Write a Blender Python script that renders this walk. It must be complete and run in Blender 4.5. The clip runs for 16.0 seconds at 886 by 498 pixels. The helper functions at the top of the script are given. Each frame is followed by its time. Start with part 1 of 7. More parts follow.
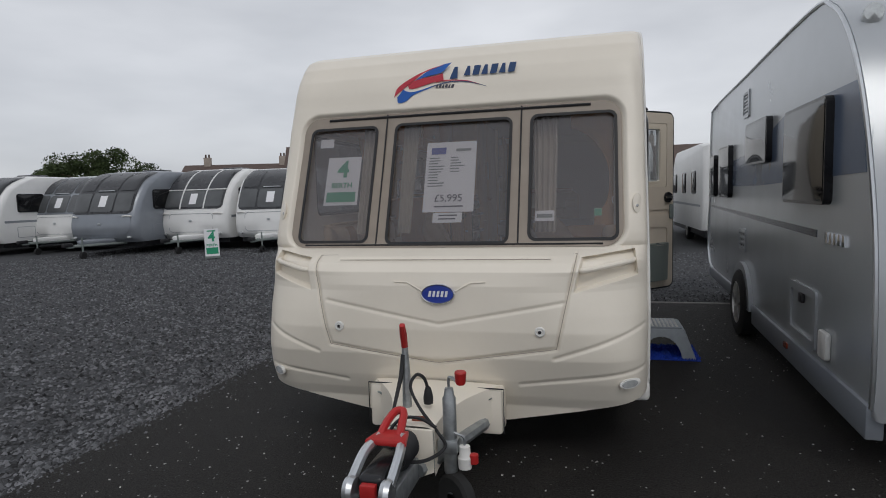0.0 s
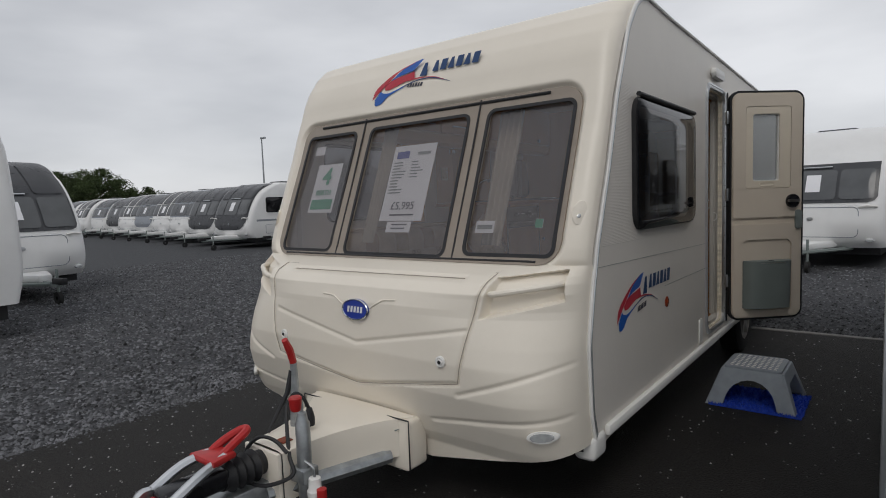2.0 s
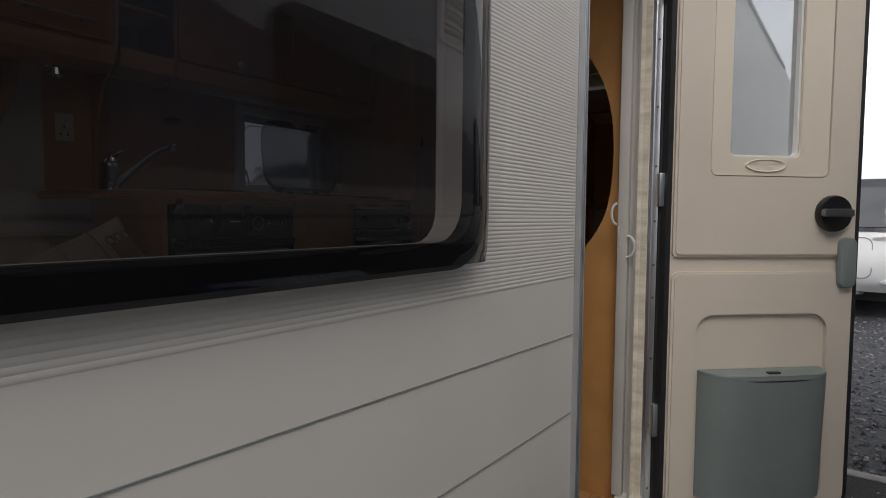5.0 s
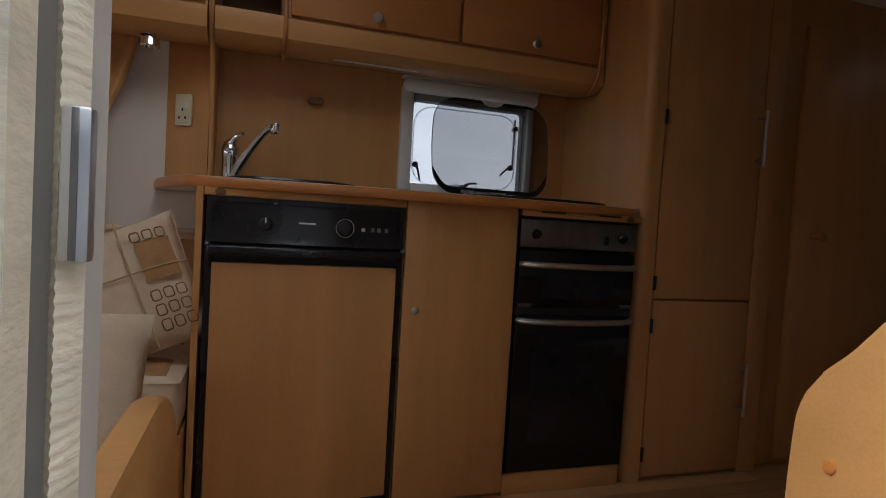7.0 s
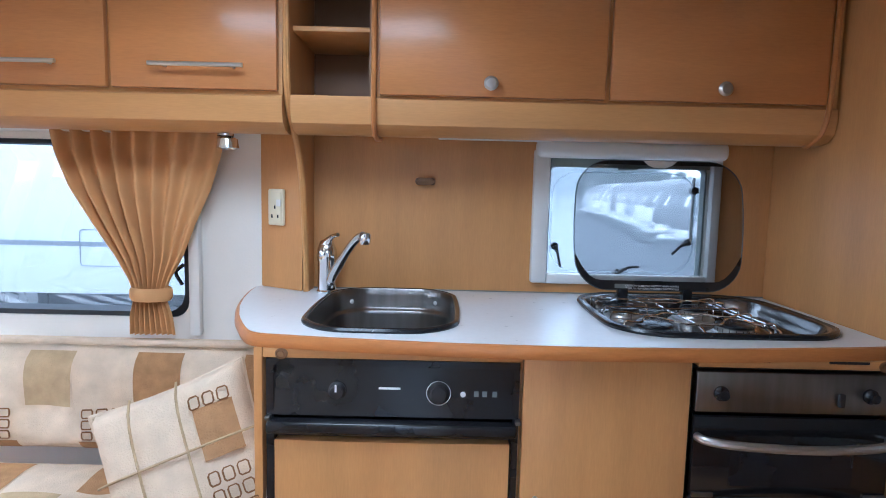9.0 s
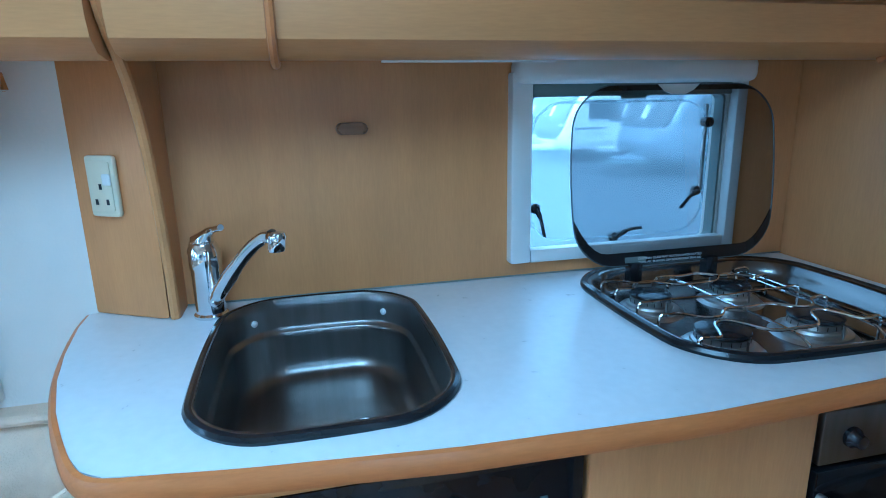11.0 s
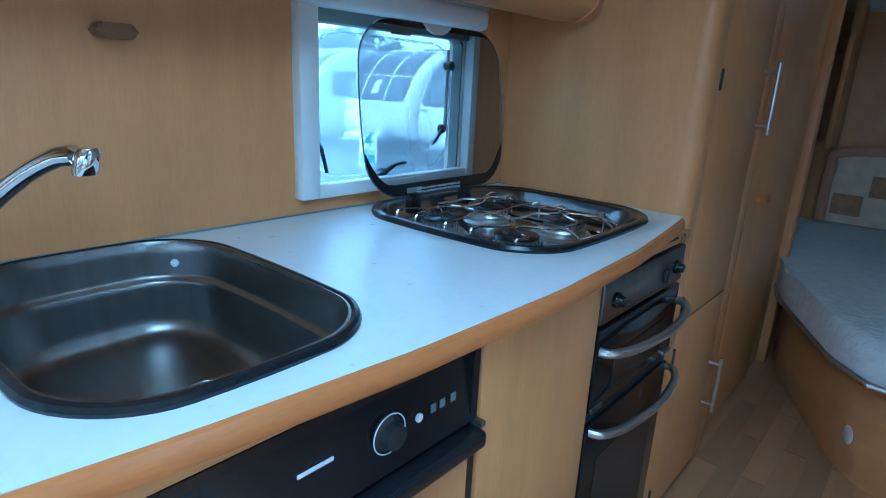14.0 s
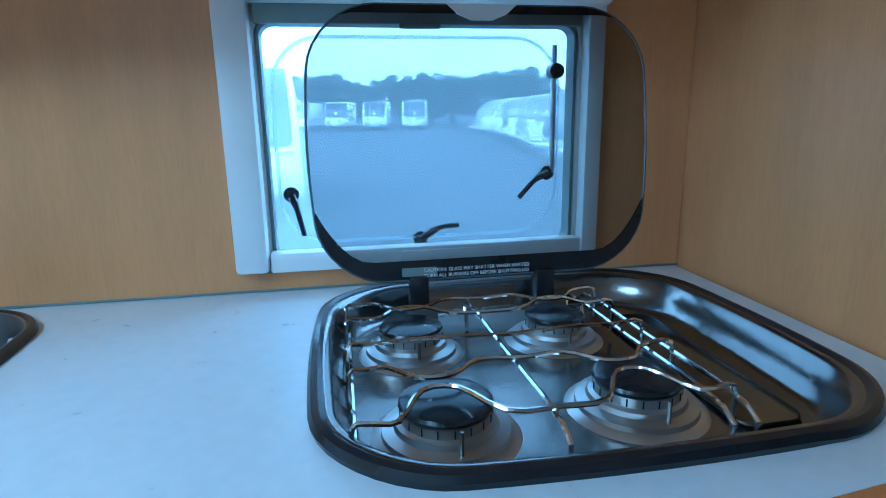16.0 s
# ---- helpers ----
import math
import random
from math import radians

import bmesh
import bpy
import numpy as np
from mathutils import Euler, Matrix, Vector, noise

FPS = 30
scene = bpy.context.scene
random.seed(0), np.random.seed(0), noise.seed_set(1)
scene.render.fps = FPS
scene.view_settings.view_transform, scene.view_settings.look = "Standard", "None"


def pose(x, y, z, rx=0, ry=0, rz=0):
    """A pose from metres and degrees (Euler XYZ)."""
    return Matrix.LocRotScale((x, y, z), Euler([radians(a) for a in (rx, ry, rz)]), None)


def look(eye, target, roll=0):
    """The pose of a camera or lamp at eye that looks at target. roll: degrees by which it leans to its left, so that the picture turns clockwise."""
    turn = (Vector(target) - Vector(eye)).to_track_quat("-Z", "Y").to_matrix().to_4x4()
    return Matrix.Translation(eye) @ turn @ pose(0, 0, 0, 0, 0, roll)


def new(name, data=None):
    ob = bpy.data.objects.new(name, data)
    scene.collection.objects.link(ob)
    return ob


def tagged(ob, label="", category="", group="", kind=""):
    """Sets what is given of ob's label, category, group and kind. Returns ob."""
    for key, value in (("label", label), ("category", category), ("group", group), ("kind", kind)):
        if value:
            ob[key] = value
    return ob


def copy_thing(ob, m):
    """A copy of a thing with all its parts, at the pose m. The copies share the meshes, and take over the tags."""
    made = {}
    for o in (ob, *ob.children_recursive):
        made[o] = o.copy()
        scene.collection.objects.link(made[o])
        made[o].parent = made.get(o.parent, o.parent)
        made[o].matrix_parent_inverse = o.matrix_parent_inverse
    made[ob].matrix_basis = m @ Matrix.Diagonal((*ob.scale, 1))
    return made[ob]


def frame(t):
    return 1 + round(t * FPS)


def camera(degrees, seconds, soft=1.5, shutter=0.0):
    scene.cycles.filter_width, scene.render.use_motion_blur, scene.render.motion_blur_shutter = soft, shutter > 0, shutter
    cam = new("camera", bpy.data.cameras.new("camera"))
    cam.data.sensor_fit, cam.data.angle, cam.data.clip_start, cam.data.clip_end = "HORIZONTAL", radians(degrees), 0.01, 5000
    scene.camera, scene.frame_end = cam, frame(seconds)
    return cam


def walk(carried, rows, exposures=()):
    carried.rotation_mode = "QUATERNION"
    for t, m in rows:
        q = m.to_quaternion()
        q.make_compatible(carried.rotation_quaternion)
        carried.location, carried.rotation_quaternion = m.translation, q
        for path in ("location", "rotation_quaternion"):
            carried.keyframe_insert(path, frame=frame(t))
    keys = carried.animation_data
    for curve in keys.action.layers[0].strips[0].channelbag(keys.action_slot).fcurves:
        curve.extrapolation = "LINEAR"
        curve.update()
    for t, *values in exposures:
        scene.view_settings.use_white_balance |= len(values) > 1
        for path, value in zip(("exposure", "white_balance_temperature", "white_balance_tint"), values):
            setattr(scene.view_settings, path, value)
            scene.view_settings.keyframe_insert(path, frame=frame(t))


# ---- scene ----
cam = camera(75.1, 16.0, 1.0)
PATH = [
    (0, (0.815, -3.005, 1.422), (0.307, -1.079, 1.234), -1.7),
    (0.5, (1.215, -2.885, 1.45), (0.519, -1.017, 1.288), -1.8),
    (1, (1.539, -2.652, 1.428), (0.644, -0.868, 1.305), -1.7),
    (1.5, (1.839, -2.371, 1.414), (0.75, -0.697, 1.292), -1.9),
    (2, (2.071, -2.069, 1.413), (0.841, -0.499, 1.251), -2.0),
    (2.5, (2.108, -1.657, 1.378), (0.876, -0.09, 1.222), -1.8),
    (3, (2.065, -1.153, 1.38), (0.851, 0.429, 1.226), -1.5),
    (3.5, (1.923, -0.632, 1.378), (0.784, 1.006, 1.237), -0.8),
    (3.7, (1.837, -0.426, 1.382), (0.727, 1.233, 1.245), -0.5),
    (5.8, (1.532, 1.578, 1.291), (0.106, 2.979, 1.228), 3.5),
    (6.2, (1.472, 1.82, 1.291), (-0.182, 2.943, 1.237), 3.0),
    (6.5, (1.372, 1.965, 1.289), (-0.397, 2.897, 1.244), 3.4),
    (6.8, (1.279, 2.06, 1.302), (-0.577, 2.807, 1.246), 3.3),
    (7, (1.222, 2.110, 1.311), (-0.680, 2.724, 1.228), 3.4),
    (7.5, (1.053, 2.268, 1.368), (-0.923, 2.542, 1.244), 3.6),
    (8, (0.951, 2.369, 1.528), (-1.044, 2.375, 1.387), 2.5),
    (8.2, (0.945, 2.386, 1.582), (-1.051, 2.355, 1.466), 2.4),
    (10.3, (0.357, 2.247, 1.778), (-1.571, 2.447, 1.284), -0.5),
    (10.5, (0.330, 2.244, 1.781), (-1.584, 2.49, 1.261), -0.7),
    (11, (0.172, 2.196, 1.782), (-1.715, 2.645, 1.294), -1.1),
    (11.5, (0.005, 2.147, 1.787), (-1.801, 2.839, 1.28), 0.1),
    (12, (-0.058, 2.048, 1.742), (-1.628, 3.175, 1.229), 0.8),
    (12.5, (-0.043, 1.937, 1.701), (-1.379, 3.31, 1.124), 3.0),
    (13, (0.004, 1.886, 1.675), (-1.234, 3.339, 1.079), 3.4),
    (13.5, (0.025, 1.872, 1.672), (-1.189, 3.345, 1.076), 3.5),
    (14, (0.006, 1.927, 1.688), (-1.242, 3.388, 1.133), 2.8),
    (14.5, (-0.031, 2.104, 1.696), (-1.362, 3.524, 1.234), 2.0),
    (15, (-0.04, 2.325, 1.7), (-1.56, 3.568, 1.305), 1.1),
    (15.5, (-0.046, 2.560, 1.674), (-1.788, 3.460, 1.287), -0.4),
    (16, (-0.112, 2.775, 1.672), (-2.027, 3.113, 1.204), -0.9),
]
EXPOSURES = [
    (0, 0.0, 6500, 10), (3.5, 0.1, 6700, 10), (5.0, 0.9, 6700, 12), (5.8, 1.55, 6650, 15), (6.2, 1.55, 6650, 15), (6.5, 1.6, 6650, 15), (6.8, 2.2, 6500, 13), (7.1, 2.8, 6400, 11), (7.6, 4.05, 7000, 14), (8.1, 4.45, 5200, 11),
    (9.4, 4.75, 4800, 0), (10.5, 4.5, 3800, -15), (12.0, 4.45, 3550, -14), (13.5, 4.5, 3700, -14), (14.5, 4.6, 3600, -14), (16, 4.65, 3600, -14)]
walk(cam, [(t, look(eye, target, roll)) for t, eye, target, roll in PATH], EXPOSURES)

# ---- place ----

# ---------------------------------------------------------------- light
def make_world():
    w = bpy.data.worlds.new("overcast_sky")
    scene.world = w
    w.use_nodes = True
    nt = w.node_tree
    nt.nodes.clear()
    out = nt.nodes.new("ShaderNodeOutputWorld")
    bg = nt.nodes.new("ShaderNodeBackground")
    sky = nt.nodes.new("ShaderNodeTexSky")
    sky.sky_type = "NISHITA"
    sky.sun_disc = False
    sky.sun_elevation = radians(48)
    sky.sun_rotation = radians(150)
    co = nt.nodes.new("ShaderNodeTexCoord")
    mp = nt.nodes.new("ShaderNodeMapping")
    mp.inputs["Scale"].default_value = (1.0, 1.0, 3.2)
    n = nt.nodes.new("ShaderNodeTexNoise")
    n.inputs["Scale"].default_value = 1.6
    n.inputs["Detail"].default_value = 5
    n.inputs["Roughness"].default_value = 0.48
    r = nt.nodes.new("ShaderNodeValToRGB")
    r.color_ramp.elements[0].position = 0.30
    r.color_ramp.elements[0].color = (0.42, 0.44, 0.48, 1)
    r.color_ramp.elements[1].position = 0.72
    r.color_ramp.elements[1].color = (0.78, 0.80, 0.84, 1)
    mix = nt.nodes.new("ShaderNodeMix")
    mix.data_type = "RGBA"
    mix.inputs["Factor"].default_value = 0.93
    sc = nt.nodes.new("ShaderNodeMix")
    sc.data_type = "RGBA"
    sc.blend_type = "MULTIPLY"
    sc.inputs["Factor"].default_value = 1.0
    sc.inputs["B"].default_value = (0.1, 0.1, 0.1, 1)
    nt.links.new(co.outputs["Generated"], mp.inputs["Vector"])
    nt.links.new(mp.outputs["Vector"], n.inputs["Vector"])
    nt.links.new(n.outputs["Fac"], r.inputs["Fac"])
    nt.links.new(sky.outputs["Color"], sc.inputs["A"])
    nt.links.new(sc.outputs["Result"], mix.inputs["A"])
    nt.links.new(r.outputs["Color"], mix.inputs["B"])
    nt.links.new(mix.outputs["Result"], bg.inputs["Color"])
    bg.inputs["Strength"].default_value = 1.0
    nt.links.new(bg.outputs["Background"], out.inputs["Surface"])
    s = new("sun", bpy.data.lights.new("sun", "SUN"))
    s.data.energy = 0.6
    s.data.angle = radians(25)
    s.data.color = (1.0, 0.97, 0.93)
    s.matrix_world = look((6, -12, 16), (0, 0, 0))


make_world()


# ---------------------------------------------------------------- materials
def pbr(name, col, rough=0.5, metal=0.0, var=0.08, scale=6.0, bump=0.0, bscale=80.0, spec=0.5, coat=0.0,
        stretch=(1, 1, 1), dirt=0.0, dirtcol=(0.12, 0.1, 0.08), trans=0.0, ior=1.45, fine=0.0):
    m = bpy.data.materials.new(name)
    m.use_nodes = True
    nt = m.node_tree
    b = nt.nodes["Principled BSDF"]
    b.inputs["Roughness"].default_value = rough
    b.inputs["Metallic"].default_value = metal
    b.inputs["Specular IOR Level"].default_value = spec
    b.inputs["Coat Weight"].default_value = coat
    b.inputs["Transmission Weight"].default_value = trans
    b.inputs["IOR"].default_value = ior
    co = nt.nodes.new("ShaderNodeTexCoord")
    mp = nt.nodes.new("ShaderNodeMapping")
    mp.inputs["Scale"].default_value = stretch
    nt.links.new(co.outputs["Object"], mp.inputs["Vector"])
    n = nt.nodes.new("ShaderNodeTexNoise")
    n.inputs["Scale"].default_value = scale
    n.inputs["Detail"].default_value = 6
    nt.links.new(mp.outputs["Vector"], n.inputs["Vector"])
    n2 = nt.nodes.new("ShaderNodeTexNoise")
    n2.inputs["Scale"].default_value = bscale
    n2.inputs["Detail"].default_value = 3
    nt.links.new(mp.outputs["Vector"], n2.inputs["Vector"])
    r = nt.nodes.new("ShaderNodeValToRGB")
    r.color_ramp.elements[0].position = 0.3
    r.color_ramp.elements[1].position = 0.7
    r.color_ramp.elements[0].color = (*[max(0, c * (1 - var)) for c in col], 1)
    r.color_ramp.elements[1].color = (*[min(1, c * (1 + var)) for c in col], 1)
    nt.links.new(n.outputs["Fac"], r.inputs["Fac"])
    last = r.outputs["Color"]
    if fine:
        mf = nt.nodes.new("ShaderNodeMix")
        mf.data_type = "RGBA"
        mf.blend_type = "OVERLAY"
        mf.inputs["Factor"].default_value = fine
        nt.links.new(last, mf.inputs["A"])
        nt.links.new(n2.outputs["Fac"], mf.inputs["B"])
        last = mf.outputs["Result"]
    if dirt:
        n3 = nt.nodes.new("ShaderNodeTexNoise")
        n3.inputs["Scale"].default_value = 2.3
        n3.inputs["Detail"].default_value = 8
        n3.inputs["Roughness"].default_value = 0.7
        nt.links.new(co.outputs["Object"], n3.inputs["Vector"])
        r3 = nt.nodes.new("ShaderNodeValToRGB")
        r3.color_ramp.elements[0].position = 0.52
        r3.color_ramp.elements[1].position = 0.8
        r3.color_ramp.elements[0].color = (0, 0, 0, 1)
        r3.color_ramp.elements[1].color = (dirt, dirt, dirt, 1)
        nt.links.new(n3.outputs["Fac"], r3.inputs["Fac"])
        md = nt.nodes.new("ShaderNodeMix")
        md.data_type = "RGBA"
        nt.links.new(r3.outputs["Color"], md.inputs["Factor"])
        nt.links.new(last, md.inputs["A"])
        md.inputs["B"].default_value = (*dirtcol, 1)
        last = md.outputs["Result"]
    nt.links.new(last, b.inputs["Base Color"])
    rr_ = nt.nodes.new("ShaderNodeMapRange")
    rr_.inputs["To Min"].default_value = max(0.02, rough - 0.06)
    rr_.inputs["To Max"].default_value = min(1, rough + 0.06)
    nt.links.new(n.outputs["Fac"], rr_.inputs["Value"])
    nt.links.new(rr_.outputs["Result"], b.inputs["Roughness"])
    if bump:
        bp = nt.nodes.new("ShaderNodeBump")
        bp.inputs["Strength"].default_value = bump
        bp.inputs["Distance"].default_value = 0.01
        nt.links.new(n2.outputs["Fac"], bp.inputs["Height"])
        nt.links.new(bp.outputs["Normal"], b.inputs["Normal"])
    return m


def glass(name, tint, rough=0.02, opacity=0.0, opcol=(0.02, 0.02, 0.02), haze=False):
    """Thin acrylic sheet: clear with a tint, glossy by Fresnel."""
    m = bpy.data.materials.new(name)
    m.use_nodes = True
    nt = m.node_tree
    nt.nodes.clear()
    out = nt.nodes.new("ShaderNodeOutputMaterial")
    tr = nt.nodes.new("ShaderNodeBsdfTransparent")
    tr.inputs["Color"].default_value = (*tint, 1)
    gl = nt.nodes.new("ShaderNodeBsdfGlossy")
    gl.inputs["Roughness"].default_value = rough
    df = nt.nodes.new("ShaderNodeBsdfTranslucent" if haze else "ShaderNodeBsdfDiffuse")
    df.inputs["Color"].default_value = (*opcol, 1)
    lw = nt.nodes.new("ShaderNodeLayerWeight")
    lw.inputs["Blend"].default_value = 0.5
    pw = nt.nodes.new("ShaderNodeMath")
    pw.operation = "POWER"
    pw.inputs[1].default_value = 4.5
    nt.links.new(lw.outputs["Facing"], pw.inputs[0])
    fr = nt.nodes.new("ShaderNodeMath")
    fr.operation = "MULTIPLY_ADD"
    fr.inputs[1].default_value = 0.85
    fr.inputs[2].default_value = 0.05
    nt.links.new(pw.outputs[0], fr.inputs[0])
    m1 = nt.nodes.new("ShaderNodeMixShader")
    m1.inputs["Fac"].default_value = opacity
    m2 = nt.nodes.new("ShaderNodeMixShader")
    nt.links.new(tr.outputs[0], m1.inputs[1])
    nt.links.new(df.outputs[0], m1.inputs[2])
    nt.links.new(fr.outputs[0], m2.inputs["Fac"])
    nt.links.new(m1.outputs[0], m2.inputs[1])
    nt.links.new(gl.outputs[0], m2.inputs[2])
    nt.links.new(m2.outputs[0], out.inputs["Surface"])
    return m


M_CREAM = pbr("cream_grp", (0.80, 0.74, 0.64), 0.32, var=0.03, scale=2.5, bump=0.03, bscale=30, dirt=0.12, dirtcol=(0.55, 0.48, 0.38))
M_SIDE = pbr("cream_aluminium", (0.70, 0.66, 0.60), 0.38, var=0.03, scale=3, bump=0.02, bscale=40, dirt=0.1, dirtcol=(0.5, 0.45, 0.38))
M_WHITE = pbr("white_paint", (0.78, 0.78, 0.77), 0.35, var=0.03, scale=3, dirt=0.12, dirtcol=(0.45, 0.45, 0.42))
M_SILVER = pbr("silver_paint", (0.46, 0.48, 0.50), 0.25, metal=0.35, var=0.03, scale=2, dirt=0.1, dirtcol=(0.3, 0.3, 0.3))
M_GREY = pbr("grey_paint", (0.26, 0.28, 0.31), 0.3, metal=0.3, var=0.05, scale=3)
M_DARK = pbr("dark_graphic", (0.05, 0.06, 0.08), 0.25, var=0.1, scale=4)
M_BLUEG = pbr("slate_blue_graphic", (0.10, 0.13, 0.19), 0.2, var=0.06, scale=4)
M_BLACK = pbr("black_rubber", (0.018, 0.018, 0.02), 0.55, var=0.2, scale=20)
M_BLKGLOSS = pbr("black_plastic", (0.012, 0.012, 0.014), 0.22, var=0.2, scale=10)
M_TAUPE = pbr("taupe_window_surround", (0.30, 0.255, 0.21), 0.42, var=0.08, scale=8, dirt=0.25, dirtcol=(0.2, 0.16, 0.12))
M_ALU = pbr("aluminium", (0.62, 0.64, 0.66), 0.32, metal=0.9, var=0.06, scale=12, dirt=0.15, dirtcol=(0.35, 0.34, 0.33))
M_CHROME = pbr("chrome", (0.75, 0.76, 0.78), 0.07, metal=1.0, var=0.02)
M_STEEL = pbr("brushed_steel", (0.25, 0.24, 0.23), 0.31, metal=1.0, var=0.14, scale=5, bump=0.05, bscale=60, stretch=(1, 8, 1), dirt=0.15, dirtcol=(0.3, 0.29, 0.28))
M_HOBSTEEL = pbr("hob_steel", (0.22, 0.21, 0.20), 0.20, metal=1.0, var=0.15, scale=6, bump=0.06, bscale=40, dirt=0.2, dirtcol=(0.22, 0.2, 0.18))
M_SATIN = pbr("satin_nickel", (0.55, 0.54, 0.52), 0.35, metal=1.0, var=0.05)
M_WOOD = pbr("beech_veneer", (0.55, 0.275, 0.095), 0.38, var=0.10, scale=2.2, bump=0.03, bscale=60, stretch=(5, 5, 0.55), fine=0.12)
M_WOODH = pbr("beech_veneer_flat", (0.55, 0.28, 0.097), 0.36, var=0.10, scale=2.2, bump=0.03, bscale=60, stretch=(5, 0.55, 5), fine=0.12)
M_LIP = pbr("beech_edging", (0.48, 0.18, 0.045), 0.35, var=0.14, scale=5, bump=0.03, bscale=70, stretch=(4, 0.6, 4), fine=0.15)
M_DOORW = pbr("dark_brown", (0.20, 0.10, 0.04), 0.5, var=0.1)
M_WORK = pbr("worktop_laminate", (0.72, 0.73, 0.74), 0.30, var=0.03, scale=60, bump=0.015, bscale=400)
M_WALLV = pbr("wall_vinyl", (0.78, 0.74, 0.68), 0.6, var=0.04, scale=3, bump=0.1, bscale=160)
M_CEIL = pbr("ceiling_vinyl", (0.80, 0.77, 0.71), 0.6, var=0.03, scale=4, bump=0.08, bscale=120)
M_FRAMEW = pbr("off_white_plastic", (0.76, 0.75, 0.72), 0.4, var=0.03, scale=8, dirt=0.1, dirtcol=(0.5, 0.46, 0.4))
M_IVORY = pbr("ivory_plastic", (0.74, 0.68, 0.50), 0.4, var=0.03, scale=8)
M_DOORIN = pbr("beige_moulded_plastic", (0.66, 0.58, 0.48), 0.4, var=0.03, scale=5, dirt=0.1, dirtcol=(0.45, 0.38, 0.3))
M_DOORT = pbr("pale_cream_plastic", (0.72, 0.64, 0.52), 0.45, var=0.03, scale=5)
# Darker than off_white_plastic; for the door rebate and screen posts.
M_JAMB = pbr("dull_white_plastic", (0.52, 0.50, 0.46), 0.42, var=0.05, scale=8, dirt=0.2, dirtcol=(0.36, 0.33, 0.28))
M_BIN = pbr("grey_plastic", (0.20, 0.23, 0.22), 0.45, var=0.05)
M_STEP = pbr("grey_step_plastic", (0.28, 0.31, 0.34), 0.5, var=0.08, scale=20, bump=0.05, dirt=0.2, dirtcol=(0.2, 0.19, 0.17))
M_BLUEMAT = pbr("blue_mat", (0.015, 0.06, 0.45), 0.8, var=0.2, scale=40, bump=0.3, bscale=200)
M_RED = pbr("red_plastic", (0.42, 0.02, 0.02), 0.4, var=0.15, scale=20, dirt=0.2)
M_GALV = pbr("galvanised_steel", (0.38, 0.40, 0.41), 0.45, metal=0.8, var=0.2, scale=25, dirt=0.3)
M_PAPER = pbr("paper", (0.80, 0.80, 0.82), 0.7, var=0.02)
M_GREEN = pbr("green_print", (0.02, 0.30, 0.16), 0.6, var=0.05)
M_TEXT = pbr("dark_print", (0.06, 0.06, 0.08), 0.6, var=0.05)
M_BADGE = pbr("blue_badge", (0.015, 0.04, 0.30), 0.3, var=0.05)
M_LBLUE = pbr("logo_blue", (0.01, 0.10, 0.42), 0.35, var=0.05)
M_LNAVY = pbr("logo_navy", (0.012, 0.05, 0.15), 0.35, var=0.05)
M_LRED = pbr("logo_red", (0.48, 0.03, 0.05), 0.35, var=0.05)
M_AMBER = pbr("amber_reflector", (0.22, 0.035, 0.012), 0.25, var=0.1, scale=60)
M_REDLENS = pbr("red_lens", (0.5, 0.02, 0.02), 0.15, var=0.1, scale=60)
M_LENS = pbr("clear_lens", (0.6, 0.62, 0.62), 0.1, metal=0.4, var=0.1, scale=60)
M_TYRE = pbr("tyre_rubber", (0.02, 0.02, 0.02), 0.8, var=0.2, scale=30, bump=0.2)
M_FLOORW = pbr("wood_effect_vinyl", (0.42, 0.23, 0.10), 0.35, var=0.12, scale=2, bump=0.03, stretch=(7, 0.8, 1), fine=0.15)
M_FABRIC = pbr("cream_chenille", (0.70, 0.56, 0.41), 0.9, var=0.10, scale=16, bump=0.35, bscale=260, spec=0.1)
M_FABTAN = pbr("tan_chenille", (0.42, 0.235, 0.11), 0.9, var=0.14, scale=30, bump=0.4, bscale=260, spec=0.1)
M_FABLINE = pbr("brown_thread", (0.24, 0.12, 0.05), 0.9, var=0.1, spec=0.1)
M_LINING = pbr("curtain_lining", (0.40, 0.36, 0.30), 0.85, var=0.08, scale=8, bump=0.15, bscale=300, spec=0.1)
M_CURTAIN = pbr("gold_curtain", (0.62, 0.35, 0.15), 0.8, var=0.08, scale=8, bump=0.15, bscale=300, spec=0.15)
M_MATT = pbr("mattress_ticking", (0.72, 0.73, 0.74), 0.8, var=0.06, scale=20, bump=0.8, bscale=28)
M_PINK = pbr("pink_padded_trim", (0.52, 0.27, 0.18), 0.7, var=0.06)
M_LEAF = pbr("foliage", (0.05, 0.07, 0.028), 0.8, var=0.5, scale=1.5, spec=0.2)
M_BARK = pbr("bark", (0.12, 0.09, 0.06), 0.9, var=0.3, scale=10, bump=0.5)
M_ROOF = pbr("roof_tiles", (0.10, 0.07, 0.06), 0.8, var=0.2, scale=3)
M_BRICK = pbr("render_wall", (0.35, 0.30, 0.26), 0.85, var=0.1, scale=3)
M_GTINT = glass("grey_acrylic", (0.66, 0.65, 0.66), 0.03, 0.24, (0.36, 0.34, 0.35))
M_GSIDE = glass("smoked_acrylic", (0.20, 0.20, 0.21), 0.03, 0.08, (0.10, 0.10, 0.11))
M_GBLACK = glass("dark_acrylic", (0.05, 0.05, 0.055), 0.04, 0.5, (0.015, 0.016, 0.018))
M_GKIT = glass("wet_acrylic", (0.24, 0.25, 0.26), 0.05, 0.30, (0.22, 0.245, 0.27), True)
M_GDOOR = glass("door_glass", (0.75, 0.77, 0.78), 0.03, 0.25, (0.6, 0.62, 0.63))
